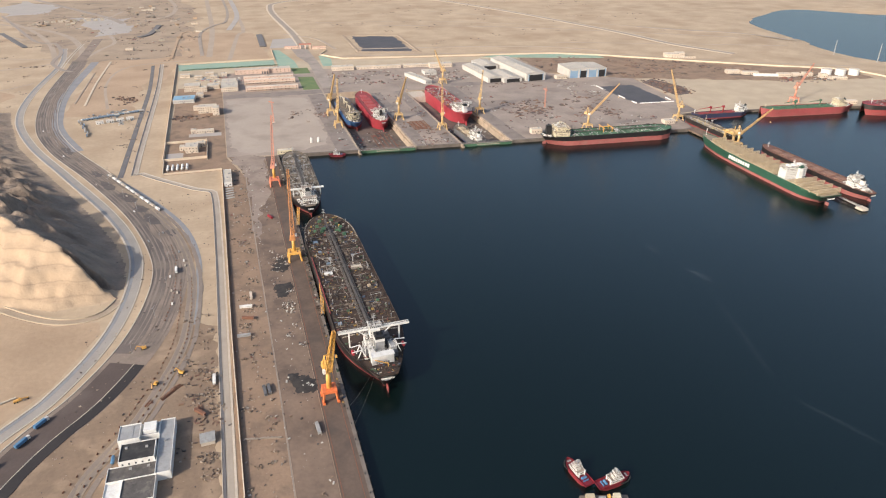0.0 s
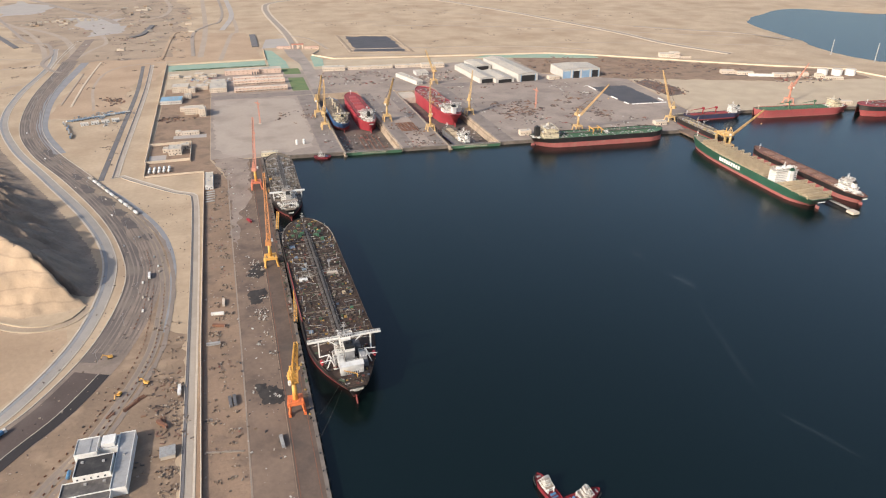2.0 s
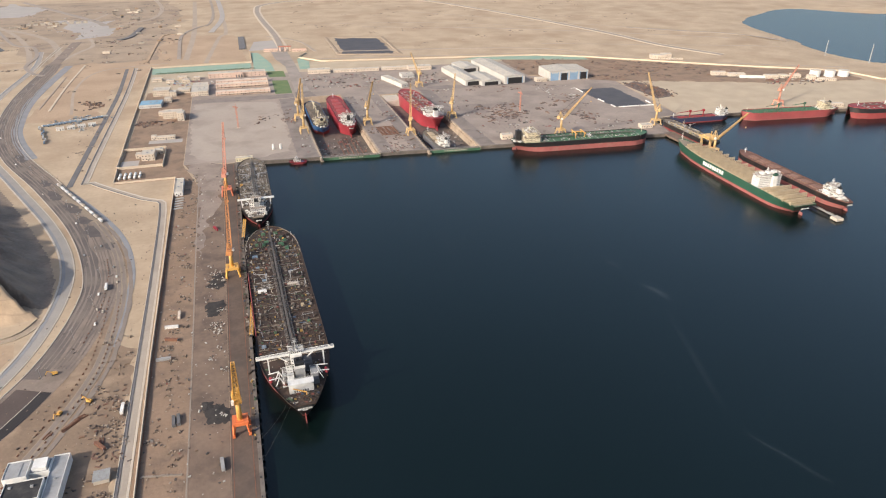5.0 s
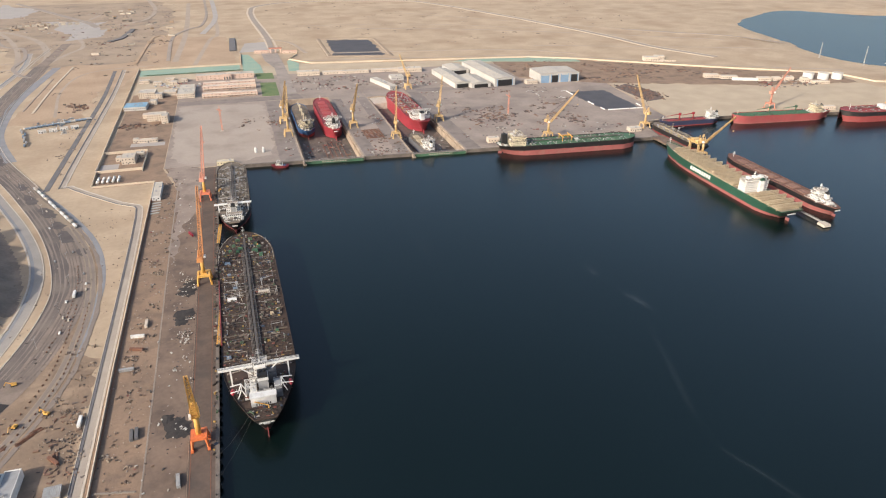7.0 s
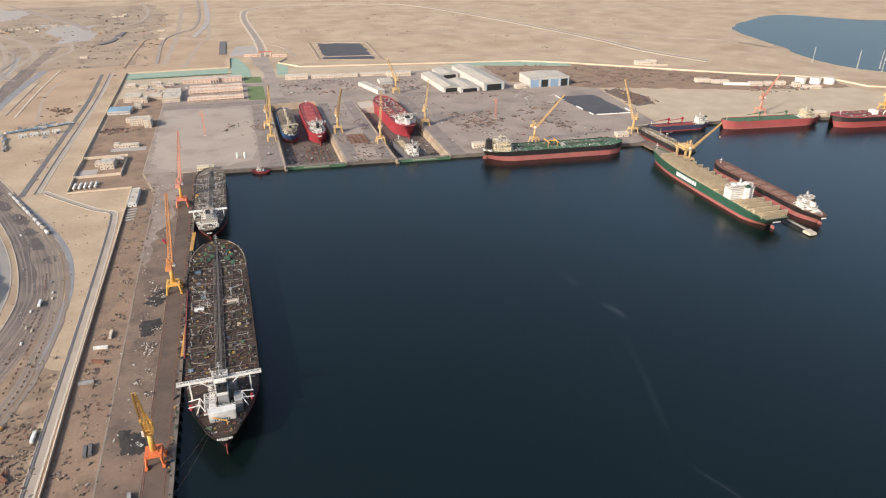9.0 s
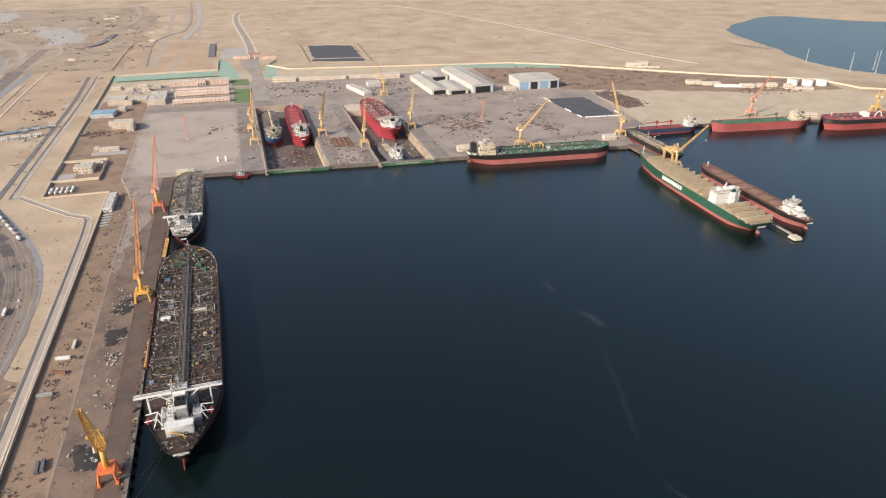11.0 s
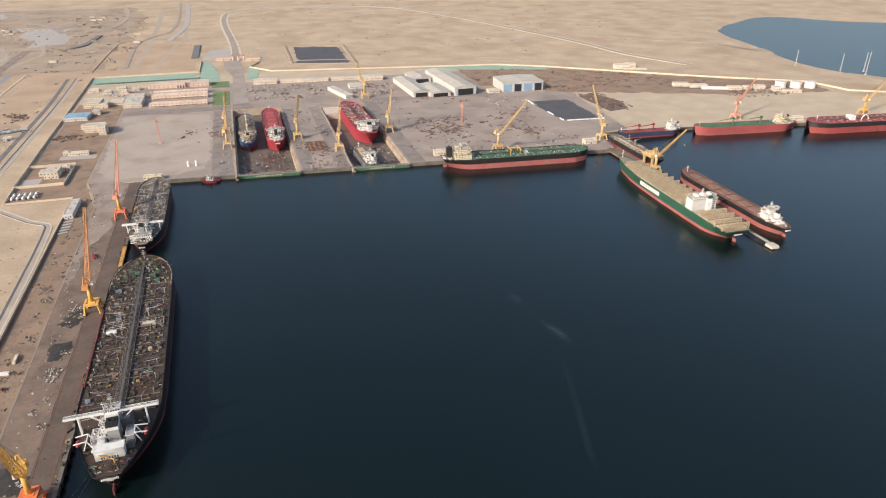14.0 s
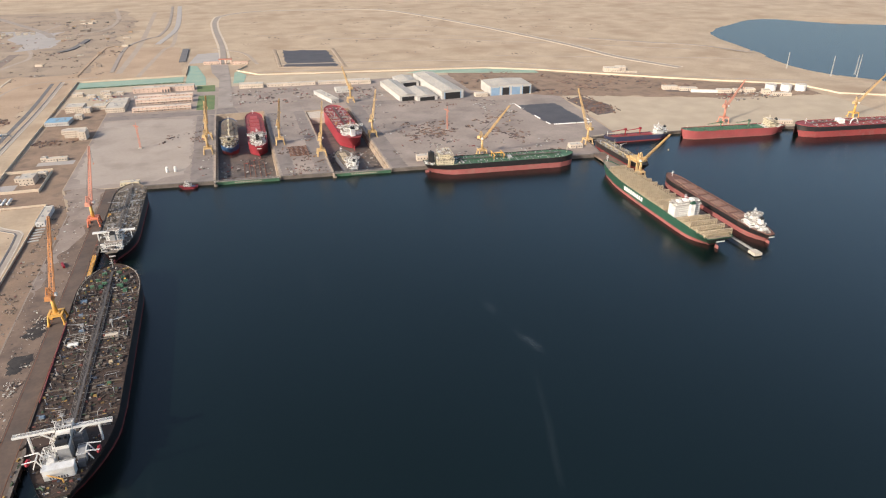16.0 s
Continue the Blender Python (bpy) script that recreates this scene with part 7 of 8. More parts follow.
# white flat-roofed building near the highway
ROOFBLACK = surface("bitumen_roof", (0.022, 0.021, 0.022), (0.04, 0.037, 0.036), 6, 0.8, 0.8, 0.2, stain=(0.09, 0.08, 0.072), stain_size=5, stain_amount=0.4)
ROOFWORN = surface("worn_bitumen_roof", (0.065, 0.058, 0.055), (0.11, 0.098, 0.09), 6, 0.8, 0.85, 0.3, stain=(0.20, 0.175, 0.15), stain_size=4, stain_amount=0.6)
s = thing("white_building", pose(-149, 20, 0.1, 0, 0, -1.0), "white flat-roofed building with stepped wings and dark roof panel", "building")
wings = [(-19, -4, 12, 29, 9.5), (-4, 9, 16, 29, 7.5), (-16, 8, -10, 9, 9.0), (-23, 10, -24, -10, 5.2), (9, 19.5, -25, 32, 6.5), (-23, -12, -46, -24, 4.6), (-12, 10, -46, -24, 5.6)]
bm = bmesh.new()
for x0, x1, y0, y1, h in wings:
    box(bm, x0, x1, y0, y1, -0.3, h)
part("wall", bm, WHITE, s)
for i, (x0, x1, y0, y1, h) in enumerate(wings):
    bm = bmesh.new()
    box(bm, x0 + 0.4, x1 - 0.4, y0 + 0.4, y1 - 0.4, h, h + 0.12)
    part("roof", bm, (GREY, GREY, ROOFBLACK, ROOFWORN, GREY, WHITE, ROOFWORN)[i], s)
    bm = bmesh.new()
    for a in ((x0, x1, y0, y0 + 0.35), (x0, x1, y1 - 0.35, y1), (x0, x0 + 0.35, y0 + 0.35, y1 - 0.35), (x1 - 0.35, x1, y0 + 0.35, y1 - 0.35)):
        box(bm, *a, h, h + 0.9)
    part("parapet", bm, WHITE, s)
bm = bmesh.new()
box(bm, -15, 8.5, 9.4, 12.6, 4.0, 6.2)
part("link_roof", bm, ROOFBLACK, s, "black roof between the wings")
bm = bmesh.new()
box(bm, -2, 7, 18, 28, 7.6, 10.6)
part("stair_house", bm, WHITE, s)
bm = bmesh.new()
box(bm, -18, -9, 13.5, 27, 9.6, 9.9)
part("roof_recess", bm, GREY, s)
for i in range(5):
    bm = bmesh.new()
    box(bm, -14 + i * 4.4, -12.8 + i * 4.4, -10.15, -9.95, 6.2, 7.6)
    part("window", bm, GLASS, s)
for x, y in ((-12, 4), (2, 2), (-8, -14), (4, -14), (14, 8)):
    bm = bmesh.new()
    z = 9.1 if -10 < y < 9 and x < 8 else (5.3 if y < -10 and x < 9 else 6.6)
    box(bm, x - 0.9, x + 0.9, y - 0.7, y + 0.7, z, z + 1.2)
    part("roof_unit", bm, GREY, s)
s = thing("blue_tank", pose(-171.5, 24, 0.1), "small blue water tank beside a white building", "tank")
bm = bmesh.new()
rod(bm, (0, -3.5, 1.6), (0, 3.5, 1.6), 2.6, 10)
part("shell", bm, BLUEPAINT, s, "", True)
bm = bmesh.new()
box(bm, -1, 1, -2.5, 2.5, -0.2, 0.6)
part("saddle", bm, KERB, s)
s = thing("hut", pose(-106, 26, 0.1, 0, 0, 3), "low corrugated grey hut beside scrap", "hut")
bm = bmesh.new()
box(bm, -5, 5, -5, 5, -0.2, 3.2)
part("wall", bm, KERB, s)
bm = bmesh.new()
box(bm, -5.6, 5.6, -5.6, 5.6, 3.2, 3.6, None, 0.1)
for x in np.arange(-5.2, 5.3, 1.2):
    box(bm, x - 0.15, x + 0.15, -5.6, 5.6, 3.6, 3.75)
part("roof", bm, STEEL, s)
# tanks and plant at the east end
for x, y in ((1340, 905), (1372, 893), (1404, 884)):
    s = thing("storage_tank", pose(x, y, 0.05), "white cylindrical storage tank", "tank", "round tanks")
    bm = bmesh.new()
    rod(bm, (0, 0, -0.2), (0, 0, 14), 24, 28)
    part("shell", bm, WHITE, s, "", False)
    bm = bmesh.new()
    rod(bm, (0, 0, 14), (0, 0, 16), 24.4, 28, 2)
    part("roof", bm, METALROOF, s)
    bm = bmesh.new()
    for k in range(8):
        rod(bm, (12.4 * math.cos(k * .12), 12.4 * math.sin(k * .12), 1.7 * k), (12.4 * math.cos(k * .12 + .12), 12.4 * math.sin(k * .12 + .12), 1.7 * (k + 1)), 0.5)
    part("stair", bm, STEEL, s)
for x, y, w, d, h in ((1225, 918, 30, 16, 7), (1255, 912, 18, 14, 7), (1282, 905, 22, 16, 8), (1306, 880, 16, 16, 9), (1330, 858, 40, 12, 5), (1130, 985, 34, 16, 7), (1162, 962, 40, 14, 6), (1105, 1205, 40, 22, 9), (1135, 1212, 26, 18, 9), (1130, 1180, 60, 4, 3), (1170, 672, 30, 12, 6), (722, 655, 22, 14, 6), (455, 668, 20, 12, 8)):
    building("works_building", x, y, w, d, h, -20 if x > 800 else -5, PLASTER, METALROOF, "small pale works building", floors=1, group="works buildings", seed=int(x))
building("long_wall_store", 1190, 930, 70, 6, 5, -22, WHITE, METALROOF, "long pale low store", windows=False)
# far settlement and villas
rnd = random.Random(41)
for k in range(46):
    if k < 16:
        x, y = rnd.uniform(-700, -520), rnd.uniform(2250, 2420)
    elif k < 30:
        x, y = rnd.uniform(-420, -250), rnd.uniform(2450, 2750)
    else:
        x, y = rnd.uniform(-360, -120), rnd.uniform(1650, 2500)
    if -130 < x < -70 or -30 < x < 25:
        continue
    building("far_house", x, y, rnd.uniform(8, 22), rnd.uniform(7, 14), rnd.uniform(2.5, 5), rnd.uniform(-25, 25), rnd.choice((PLASTER, KERB, DRAIN, SPOIL)), DRAIN, "low dusty house on a far building site", "house", windows=False, roof_box=False, group="far houses")
for k in range(9):
    building("row_house", -650 + 22 * k, 2345 + 3 * k, 14, 9, 6, 8, KERB, DKGREY, "pale row house with dark roof, far off", "house", windows=False, roof_box=False, group="row houses")
# gate buildings
for x, y in ((120, 1618), (196, 1596)):
    building("gatehouse", x, y, 40, 7, 6, -8, PINKPLASTER, surface("tile_roof%d" % x, (0.42, 0.17, 0.12), (0.34, 0.14, 0.1), 6, 1, 0.9, 0.3), "reddish gatehouse across the yard entrance", "gatehouse", roof_box=False)
s = thing("gate_arch", pose(158, 1607, 0.1, 0, 0, -8), "reddish arched yard gate", "gate")
bm = bmesh.new()
for x in (-14, 0, 14):
    box(bm, x - 2, x + 2, -3, 3, 0, 12)
part("pillar", bm, PINKPLASTER, s)
bm = bmesh.new()
box(bm, -18, 18, -4, 4, 12, 14.5, None, 0.6)
part("gate_roof", bm, bpy.data.materials["tile_roof120"], s)
# masts on the spit
for x, y, h in ((1590, 985, 48), (1640, 955, 55), (1665, 985, 46), (1735, 900, 62), (1700, 850, 50), (1560, 1100, 40), (1800, 860, 50)):
    s = thing("radio_mast", pose(x, y, 0), "slim pale lattice mast on the sand spit", "mast", "radio masts")
    bm = bmesh.new()
    lattice(bm, (0, 0, -0.2), (0, 0, h), 1.8, 1.8, 12, 0.4, 0.2, 0.7)
    part("tower", bm, STEEL, s)
    bm = bmesh.new()
    box(bm, -1.8, 1.8, -1.8, 1.8, -0.3, 0.6)
    part("footing", bm, KERB, s)


# ---- walled pad with dark liner, storage fields ----
zone("dark_pad", [(735, 950), (743, 800), (820, 790), (822, 945)], 0.16, LINER, "dark lined storage pad", "pavement", 4)
bm = bmesh.new()
for (x1, y1), (x2, y2) in (((737, 958), (736.6, 925)), ((739, 862), (740, 838)), ((741, 812), (742, 796)), ((748, 793), (792, 789)), ((795, 789), (824, 786)), ((826, 800), (827, 820))):
    d = math.hypot(x2 - x1, y2 - y1)
    m = Matrix.Translation((x1, y1, 0)) @ Matrix.Rotation(math.atan2(y2 - y1, x2 - x1), 4, "Z")
    box(bm, 0, d, -0.6, 0.6, -0.2, 2.0, m)
setting("pad_wall", bm, WHITE, "white low walls round the dark pad", "wall")
bm = bmesh.new()
rnd = random.Random(77)
for k in range(34):
    x = -79 + 26 * k / 33
    y = 19 - 6 * k / 33 + rnd.uniform(-0.3, 0.3)
    box(bm, x - 0.5, x + 0.55, y - 0.7, y + 0.7, -0.1, rnd.uniform(0.6, 1.2), Matrix.Identity(4), 0.1)
setting("rubble_wall", bm, DRAIN, "low rubble wall across the dirt strip", "wall")
zone("scrap_field", [(858, 960), (862, 830), (905, 838), (925, 900), (900, 985)], 0.14, SCRAPGROUND, "dark brown scrap field", "ground")
zone("tank_yard", [(1120, 1000), (1230, 930), (1290, 905), (1250, 890), (1110, 965)], 0.14, SCRAPGROUND, "dark stained plant yard", "ground")


def stock(name, n, x0, x1, y0, y1, smin, smax, seed, mat, label, hmax=1.2, keep=None, z=0.12):
    """Loose stock lying in a field, too much to count."""
    bm = bmesh.new()
    rnd = random.Random(seed)
    done = 0
    while done < n:
        cx, cy = rnd.uniform(x0, x1), rnd.uniform(y0, y1)
        for _ in range(rnd.randint(2, 9)):
            x, y = cx + rnd.gauss(0, smax * 0.9), cy + rnd.gauss(0, smax * 0.9)
            done += 1
            if keep and not keep(x, y):
                continue
            a, b = rnd.uniform(smin, smax), rnd.uniform(smin, smax) * 0.45
            m = Matrix.Translation((x, y, z)) @ Matrix.Rotation(rnd.uniform(-0.35, 0.35) + rnd.choice((0, 1.57)), 4, "Z")
            box(bm, -a / 2, a / 2, -b / 2, b / 2, -0.1, rnd.uniform(0.25, hmax), m, 0.05)
    return tagged(part(name, bm, mat), label, "stock", "", "stuff")


stock("steel_stock", 170, 470, 560, 770, 890, 3, 9, 1, RUSTMIX, "rusty steel blocks laid out on the yard")
stock("steel_stock", 130, 580, 700, 740, 880, 3, 8, 2, RUSTMIX, "rusty steel sections laid out on the yard")
stock("steel_stock", 90, 640, 730, 880, 1010, 2, 6, 3, SCRAP, "small steel pieces laid out on the yard")
stock("steel_stock", 600, 700, 1200, 1000, 1280, 2, 10, 4, RUSTMIX, "steel stock scattered over the storage ground", keep=lambda x, y: y < 1270 - 0.72 * (x - 920) and y > 1120 - 0.62 * (x - 700) and not (700 < x < 830 and y < 1125))
stock("steel_stock", 240, 862, 918, 840, 975, 2, 7, 5, RUSTMIX, "dark scrap heaped on the scrap field", 2.0)
stock("mixed_stock", 200, 130, 350, 1130, 1255, 2, 8, 6, STOCKMIX, "machines and materials parked before the barracks", 2.2, lambda x, y: x > 160)
stock("mixed_stock", 150, 390, 490, 1110, 1230, 2, 8, 7, STOCKMIX, "materials stacked between the stores", 2.0, lambda x, y: x < 492)
stock("mixed_stock", 60, 235, 300, 690, 800, 2, 6, 8, RUSTMIX, "steel laid out between the docks")
stock("mixed_stock", 90, 240, 300, 655, 690, 1.2, 4, 9, STOCKMIX, "dock gear at the quay between the docks", 1.6)
stock("mixed_stock", 40, 20, 110, 760, 960, 2, 6, 10, RUSTMIX, "scattered stock on the west yard")
stock("mixed_stock", 120, 1190, 1330, 850, 930, 2, 8, 11, STOCKMIX, "plant materials beside the tanks", 3)
stock("mixed_stock", 60, -170, -100, 930, 965, 2, 7, 12, RUSTMIX, "materials in a building yard", 2)
stock("mixed_stock", 90, -150, -20, 1240, 1290, 2, 6, 13, CARMIX, "parked cars and containers by the offices", 1.8)
stock("mixed_stock", 80, -290, -250, 1090, 1160, 2, 7, 14, RUSTMIX, "materials on the construction ground", 2)
stock("mixed_stock", 420, -760, -150, 1560, 2700, 2, 8, 41, STOCKMIX, "materials and huts over the far building site", 1.6, lambda x, y: x > -200 - (y - 1300) * 0.45)
stock("desert_stones", 700, 180, 1500, 1480, 2900, 2, 8, 42, STONEMIX, "stones and dry scrub on the sand plain", 0.9, lambda x, y: not (290 < x < 475 and 1460 < y < 1810) and y > 1420 - 0.35 * (x - 300))
stock("desert_stones", 500, -800, -140, 1500, 2900, 2, 9, 43, STONEMIX, "stones and spoil over the far site", 1.0)
stock("mixed_stock", 70, 100, 130, 680, 1040, 1.2, 5, 44, STOCKMIX, "dock gear beside the crane track", 1.4)
stock("mixed_stock", 90, 232, 304, 800, 1040, 1.2, 5, 45, STOCKMIX, "dock gear between the dry docks", 1.4)
stock("mixed_stock", 110, 402, 470, 650, 1040, 1.2, 5, 46, STOCKMIX, "dock gear on the east yard", 1.4)
stock("mixed_stock", 160, 470, 740, 650, 760, 1.5, 6, 47, STOCKMIX, "materials laid out near the quay edge", 1.4, lambda x, y: y > 650 - (x - 470) * 0.1)
stock("mixed_stock", 130, 500, 840, 890, 1100, 1.5, 6, 48, RUSTMIX, "steel pieces over the east yard", 1.2, lambda x, y: x < 730)
stock("roadside_spoil", 150, -128, -99, -20, 215, 0.5, 2.8, 51, STONEMIX, "spoil and timber beside the detour road", 1.0)
stock("roadside_spoil", 45, -116, -97, 40, 130, 1.2, 4.5, 52, RUSTMIX, "brown timber and steel beside the road works", 0.9)
stock("strip_litter", 130, -78, -56, -60, 560, 0.5, 2.4, 53, STOCKMIX, "materials and litter on the dirt strip", 1.2)
stock("mixed_stock", 140, -380, -130, 1560, 2300, 2, 8, 15, STONEMIX, "spoil and materials over the far site", 2)
stock("desert_stones", 260, -700, -200, 1000, 1900, 1.5, 6, 16, STONEMIX, "stones and scrub on the sand", 1.0, lambda x, y: x < -480 or x > -370)
stock("desert_stones", 160, -260, -210, 650, 1000, 1, 3, 17, STONEMIX, "stones on the sand", 0.8, lambda x, y: x < -222)
s = thing("steel_grillage", pose(268, 776, 0.1), "rusty red steel grillage frames between the docks", "frame")
for k in range(4):
    bm = bmesh.new()
    for j in range(7):
        rod(bm, (-16 + 8 * k, -26 + 8 * j, 0.8), (-10 + 8 * k, -26 + 8 * j, 0.8), 0.9)
    for e in (-16, -10):
        rod(bm, (e + 8 * k, -28, 0.8), (e + 8 * k, 24, 0.8), 1.0)
    part("frame", bm, RUST, s)
for x in (62, 74):
    s = thing("silo", pose(x, 728, 0.1), "white upright silo on the yard", "silo", "silos")
    bm = bmesh.new()
    rod(bm, (0, 0, 0), (0, 0, 8), 4.0, 14)
    rod(bm, (0, 0, 8), (0, 0, 9.2), 4.0, 14, 1)
    part("shell", bm, WHITE, s)
building("quay_cabin", 14, 684, 26, 9, 6, -4, CREAM, METALROOF, "cream cabin at the quay corner", "cabin")


# ---- on the west quay and behind it ----
def heap(x, y, r, h, seed):
    bm = bmesh.new()
    c = bm.verts.new((x, y, h))
    rings = []
    for k in (1, 2, 3):
        ring = []
        for i in range(22):
            a = 2 * math.pi * i / 22
            q = r * k / 3 * (1 + 0.75 * noise.noise((math.cos(a) * 2.2 + seed, math.sin(a) * 2.2, k * 0.3)))
            ring.append(bm.verts.new((x + q * math.cos(a), y + 1.25 * q * math.sin(a), h * (1 - k / 3) * 0.8 + (0.05 if k == 3 else 0.25))))
        rings.append(ring)
    for i in range(22):
        j = (i + 1) % 22
        bm.faces.new((c, rings[0][i], rings[0][j]))
        for a, b in zip(rings, rings[1:]):
            bm.faces.new((a[i], b[i], b[j], a[j]))
    o = part("grit_mound", bm, GRIT, None, "", True)
    return tagged(o, "low black heap of spent blasting grit on the quay", "heap", "grit heaps")


for i, (x, y, r) in enumerate(((-27, 303, 9), (-29, 288, 12), (-30, 240, 13), (-33, 228, 8), (-28, 72, 13), (-36, 84, 7), (-24, 66, 8))):
    heap(x, y, r * 0.8, 0.9, i)
rnd = random.Random(77)
bm = bmesh.new()
for cx, cy, r in ((-28, 296, 13), (-30, 236, 13), (-29, 72, 14), (-28, 200, 9)):
    for _ in range(90):
        x, y, s = cx + rnd.gauss(0, r * 0.5), cy + rnd.gauss(0, r * 0.65), 0.25 + 0.8 * rnd.random() ** 2
        m = Matrix.Translation((x, y, 0.12)) @ Matrix.Rotation(rnd.uniform(0, 3.1), 4, "Z")
        box(bm, -s, s, -s * 0.7, s * 0.7, -0.05, 0.2 * s, m, 0.3 * s)
tagged(part("spilled_grit", bm, GRIT), "spilled black grit round the heaps", "grit", "", "stuff")


def scrap_pile(x, y, n, r, mat, label):
    bm = bmesh.new()
    for _ in range(n):
        a, q = rnd.uniform(0, 6.28), r * rnd.random() ** 0.6
        s = rnd.uniform(0.4, 1.7)
        m = Matrix.Translation((x + q * math.cos(a), y + q * math.sin(a), 0.15)) @ Euler((rnd.uniform(-.3, .3), rnd.uniform(-.3, .3), rnd.uniform(0, 3.1))).to_matrix().to_4x4()
        box(bm, -s / 2, s / 2, -s * 0.25, s * 0.25, -0.2, s * rnd.uniform(0.3, 0.8), m)
    tagged(part("scrap_pile", bm, mat), label, "scrap pile", "scrap piles", "stuff")


for x, y, n, r in ((-29, 310, 34, 7), (-24, 296, 30, 6), (-33, 282, 24, 6), (-25, 232, 26, 5), (-28, 205, 36, 7), (-27, 192, 22, 5), (-25, 70, 30, 5), (-34, 150, 12, 4), (-26, 166, 10, 5), (-22, 130, 12, 4), (-36, 330, 10, 4)):
    scrap_pile(x, y, n, r, SCRAP, "tangle of pale and rusty scrap metal on the quay")
for x, y, n, r in ((-104, 84, 60, 9), (-103, 104, 50, 8), (-98, 62, 40, 7), (-106, 8, 60, 8), (-112, 116, 30, 6), (-104, -10, 40, 7), (-67, 205, 26, 7), (-70, 230, 20, 6), (-72, 178, 24, 6)):
    scrap_pile(x, y, n, r, STONEMIX, "heap of rubble, timber and scrap on bare earth")
bm = bmesh.new()
for _ in range(420):
    x, y = rnd.uniform(-52, -21), rnd.uniform(-60, 640)
    s = 0.2 + 1.0 * rnd.random() ** 4
    m = Matrix.Translation((x, y, 0.12)) @ Matrix.Rotation(rnd.uniform(0, 3.1), 4, "Z")
    box(bm, -s, s, -s * 0.5, s * 0.5, -0.05, s * 0.8, m)
tagged(part("apron_litter", bm, SCRAP), "small odds and ends strewn over the apron", "litter", "", "stuff")
bm = bmesh.new()
for _ in range(700):
    x, y = rnd.uniform(-82, -53), rnd.uniform(-60, 680)
    s = 0.2 + 1.0 * rnd.random() ** 4
    m = Matrix.Translation((x, y, 0.05)) @ Matrix.Rotation(rnd.uniform(0, 3.1), 4, "Z")
    box(bm, -s, s, -s * 0.6, s * 0.6, -0.05, s * 0.6, m)
for _ in range(70):
    cx, cy = rnd.uniform(-80, -54), rnd.uniform(-60, 640)
    for _ in range(rnd.randint(5, 14)):
        x, y, s = cx + rnd.gauss(0, 1.4), cy + rnd.gauss(0, 1.0), rnd.uniform(0.3, 0.9)
        m = Matrix.Translation((x, y, 0.05)) @ Euler((0, 0, rnd.uniform(0, 3.1))).to_matrix().to_4x4()
        box(bm, -s, s, -s * 0.6, s * 0.6, -0.05, s * 1.3, m, 0.25 * s)
tagged(part("scrub_and_stones", bm, STONEMIX), "low dark scrub, stones and litter on bare earth", "scrub", "", "stuff")
bm = bmesh.new()
for _ in range(900):
    x, y = rnd.uniform(-215, -98), rnd.uniform(-60, 560)
    if y > 420 and x < -150 - (y - 420) * 0.5:
        continue
    s = 0.2 + 0.8 * rnd.random() ** 4
    m = Matrix.Translation((x, y, 0.0)) @ Matrix.Rotation(rnd.uniform(0, 3.1), 4, "Z")
    box(bm, -s, s, -s * 0.6, s * 0.6, -0.05, s * 0.6 + 0.2, m)
tagged(part("roadside_stones", bm, STONEMIX), "stones and rubbish strewn along the road works", "stones", "", "stuff")


def container(x, y, rz, mat, label, l=12.2, z=0.1, group="containers"):
    s = thing("container", pose(x, y, z, 0, 0, rz), label, "container", group)
    bm = bmesh.new()
    box(bm, -1.22, 1.22, -l / 2, l / 2, 0.1, 2.6)
    for y0 in np.arange(-l / 2 + 0.3, l / 2, 0.75):
        for e in (-1, 1):
            box(bm, e * 1.22 - 0.06, e * 1.22 + 0.06, y0, y0 + 0.35, 0.25, 2.45)
    part("body", bm, mat, s)
    bm = bmesh.new()
    for a in (-1, 1):
        for b in (-1, 1):
            box(bm, a * 1.2 - 0.1, a * 1.2 + 0.1, b * (l / 2 - 0.05) - 0.1, b * (l / 2 - 0.05) + 0.1, 0.0, 2.65)
    part("corner_post", bm, GREY, s)
    bm = bmesh.new()
    box(bm, -1.1, 1.1, -l / 2 - 0.06, -l / 2 + 0.02, 0.2, 2.5)
    part("door", bm, mat, s)


for x, y, rz, mat, lab in ((-61, 72, 4, DKGREY, "dark grey shipping container behind the quay"), (-57.5, 73, 4, DKGREY, "dark grey shipping container behind the quay"), (-101, 100, 0, WHITE, "white shipping container beside scrap"), (-25, 14, 5, GREY, "grey container on the quay apron"),
                           (-69, 190, 70, RUST, "rusty red container on bare earth"), (-70, 212, 84, WHITE, "pale container on bare earth"), (-74, 160, 88, GREY, "grey container on bare earth"), (-30, 430, 20, REDPAINT, "red container on the apron"), (-64, 232, 0, PLASTER, "cream cabin container on bare earth"), (-112, 60, 40, RUST, "rusty container beside the road works")):
    container(x, y, rz, mat, lab)


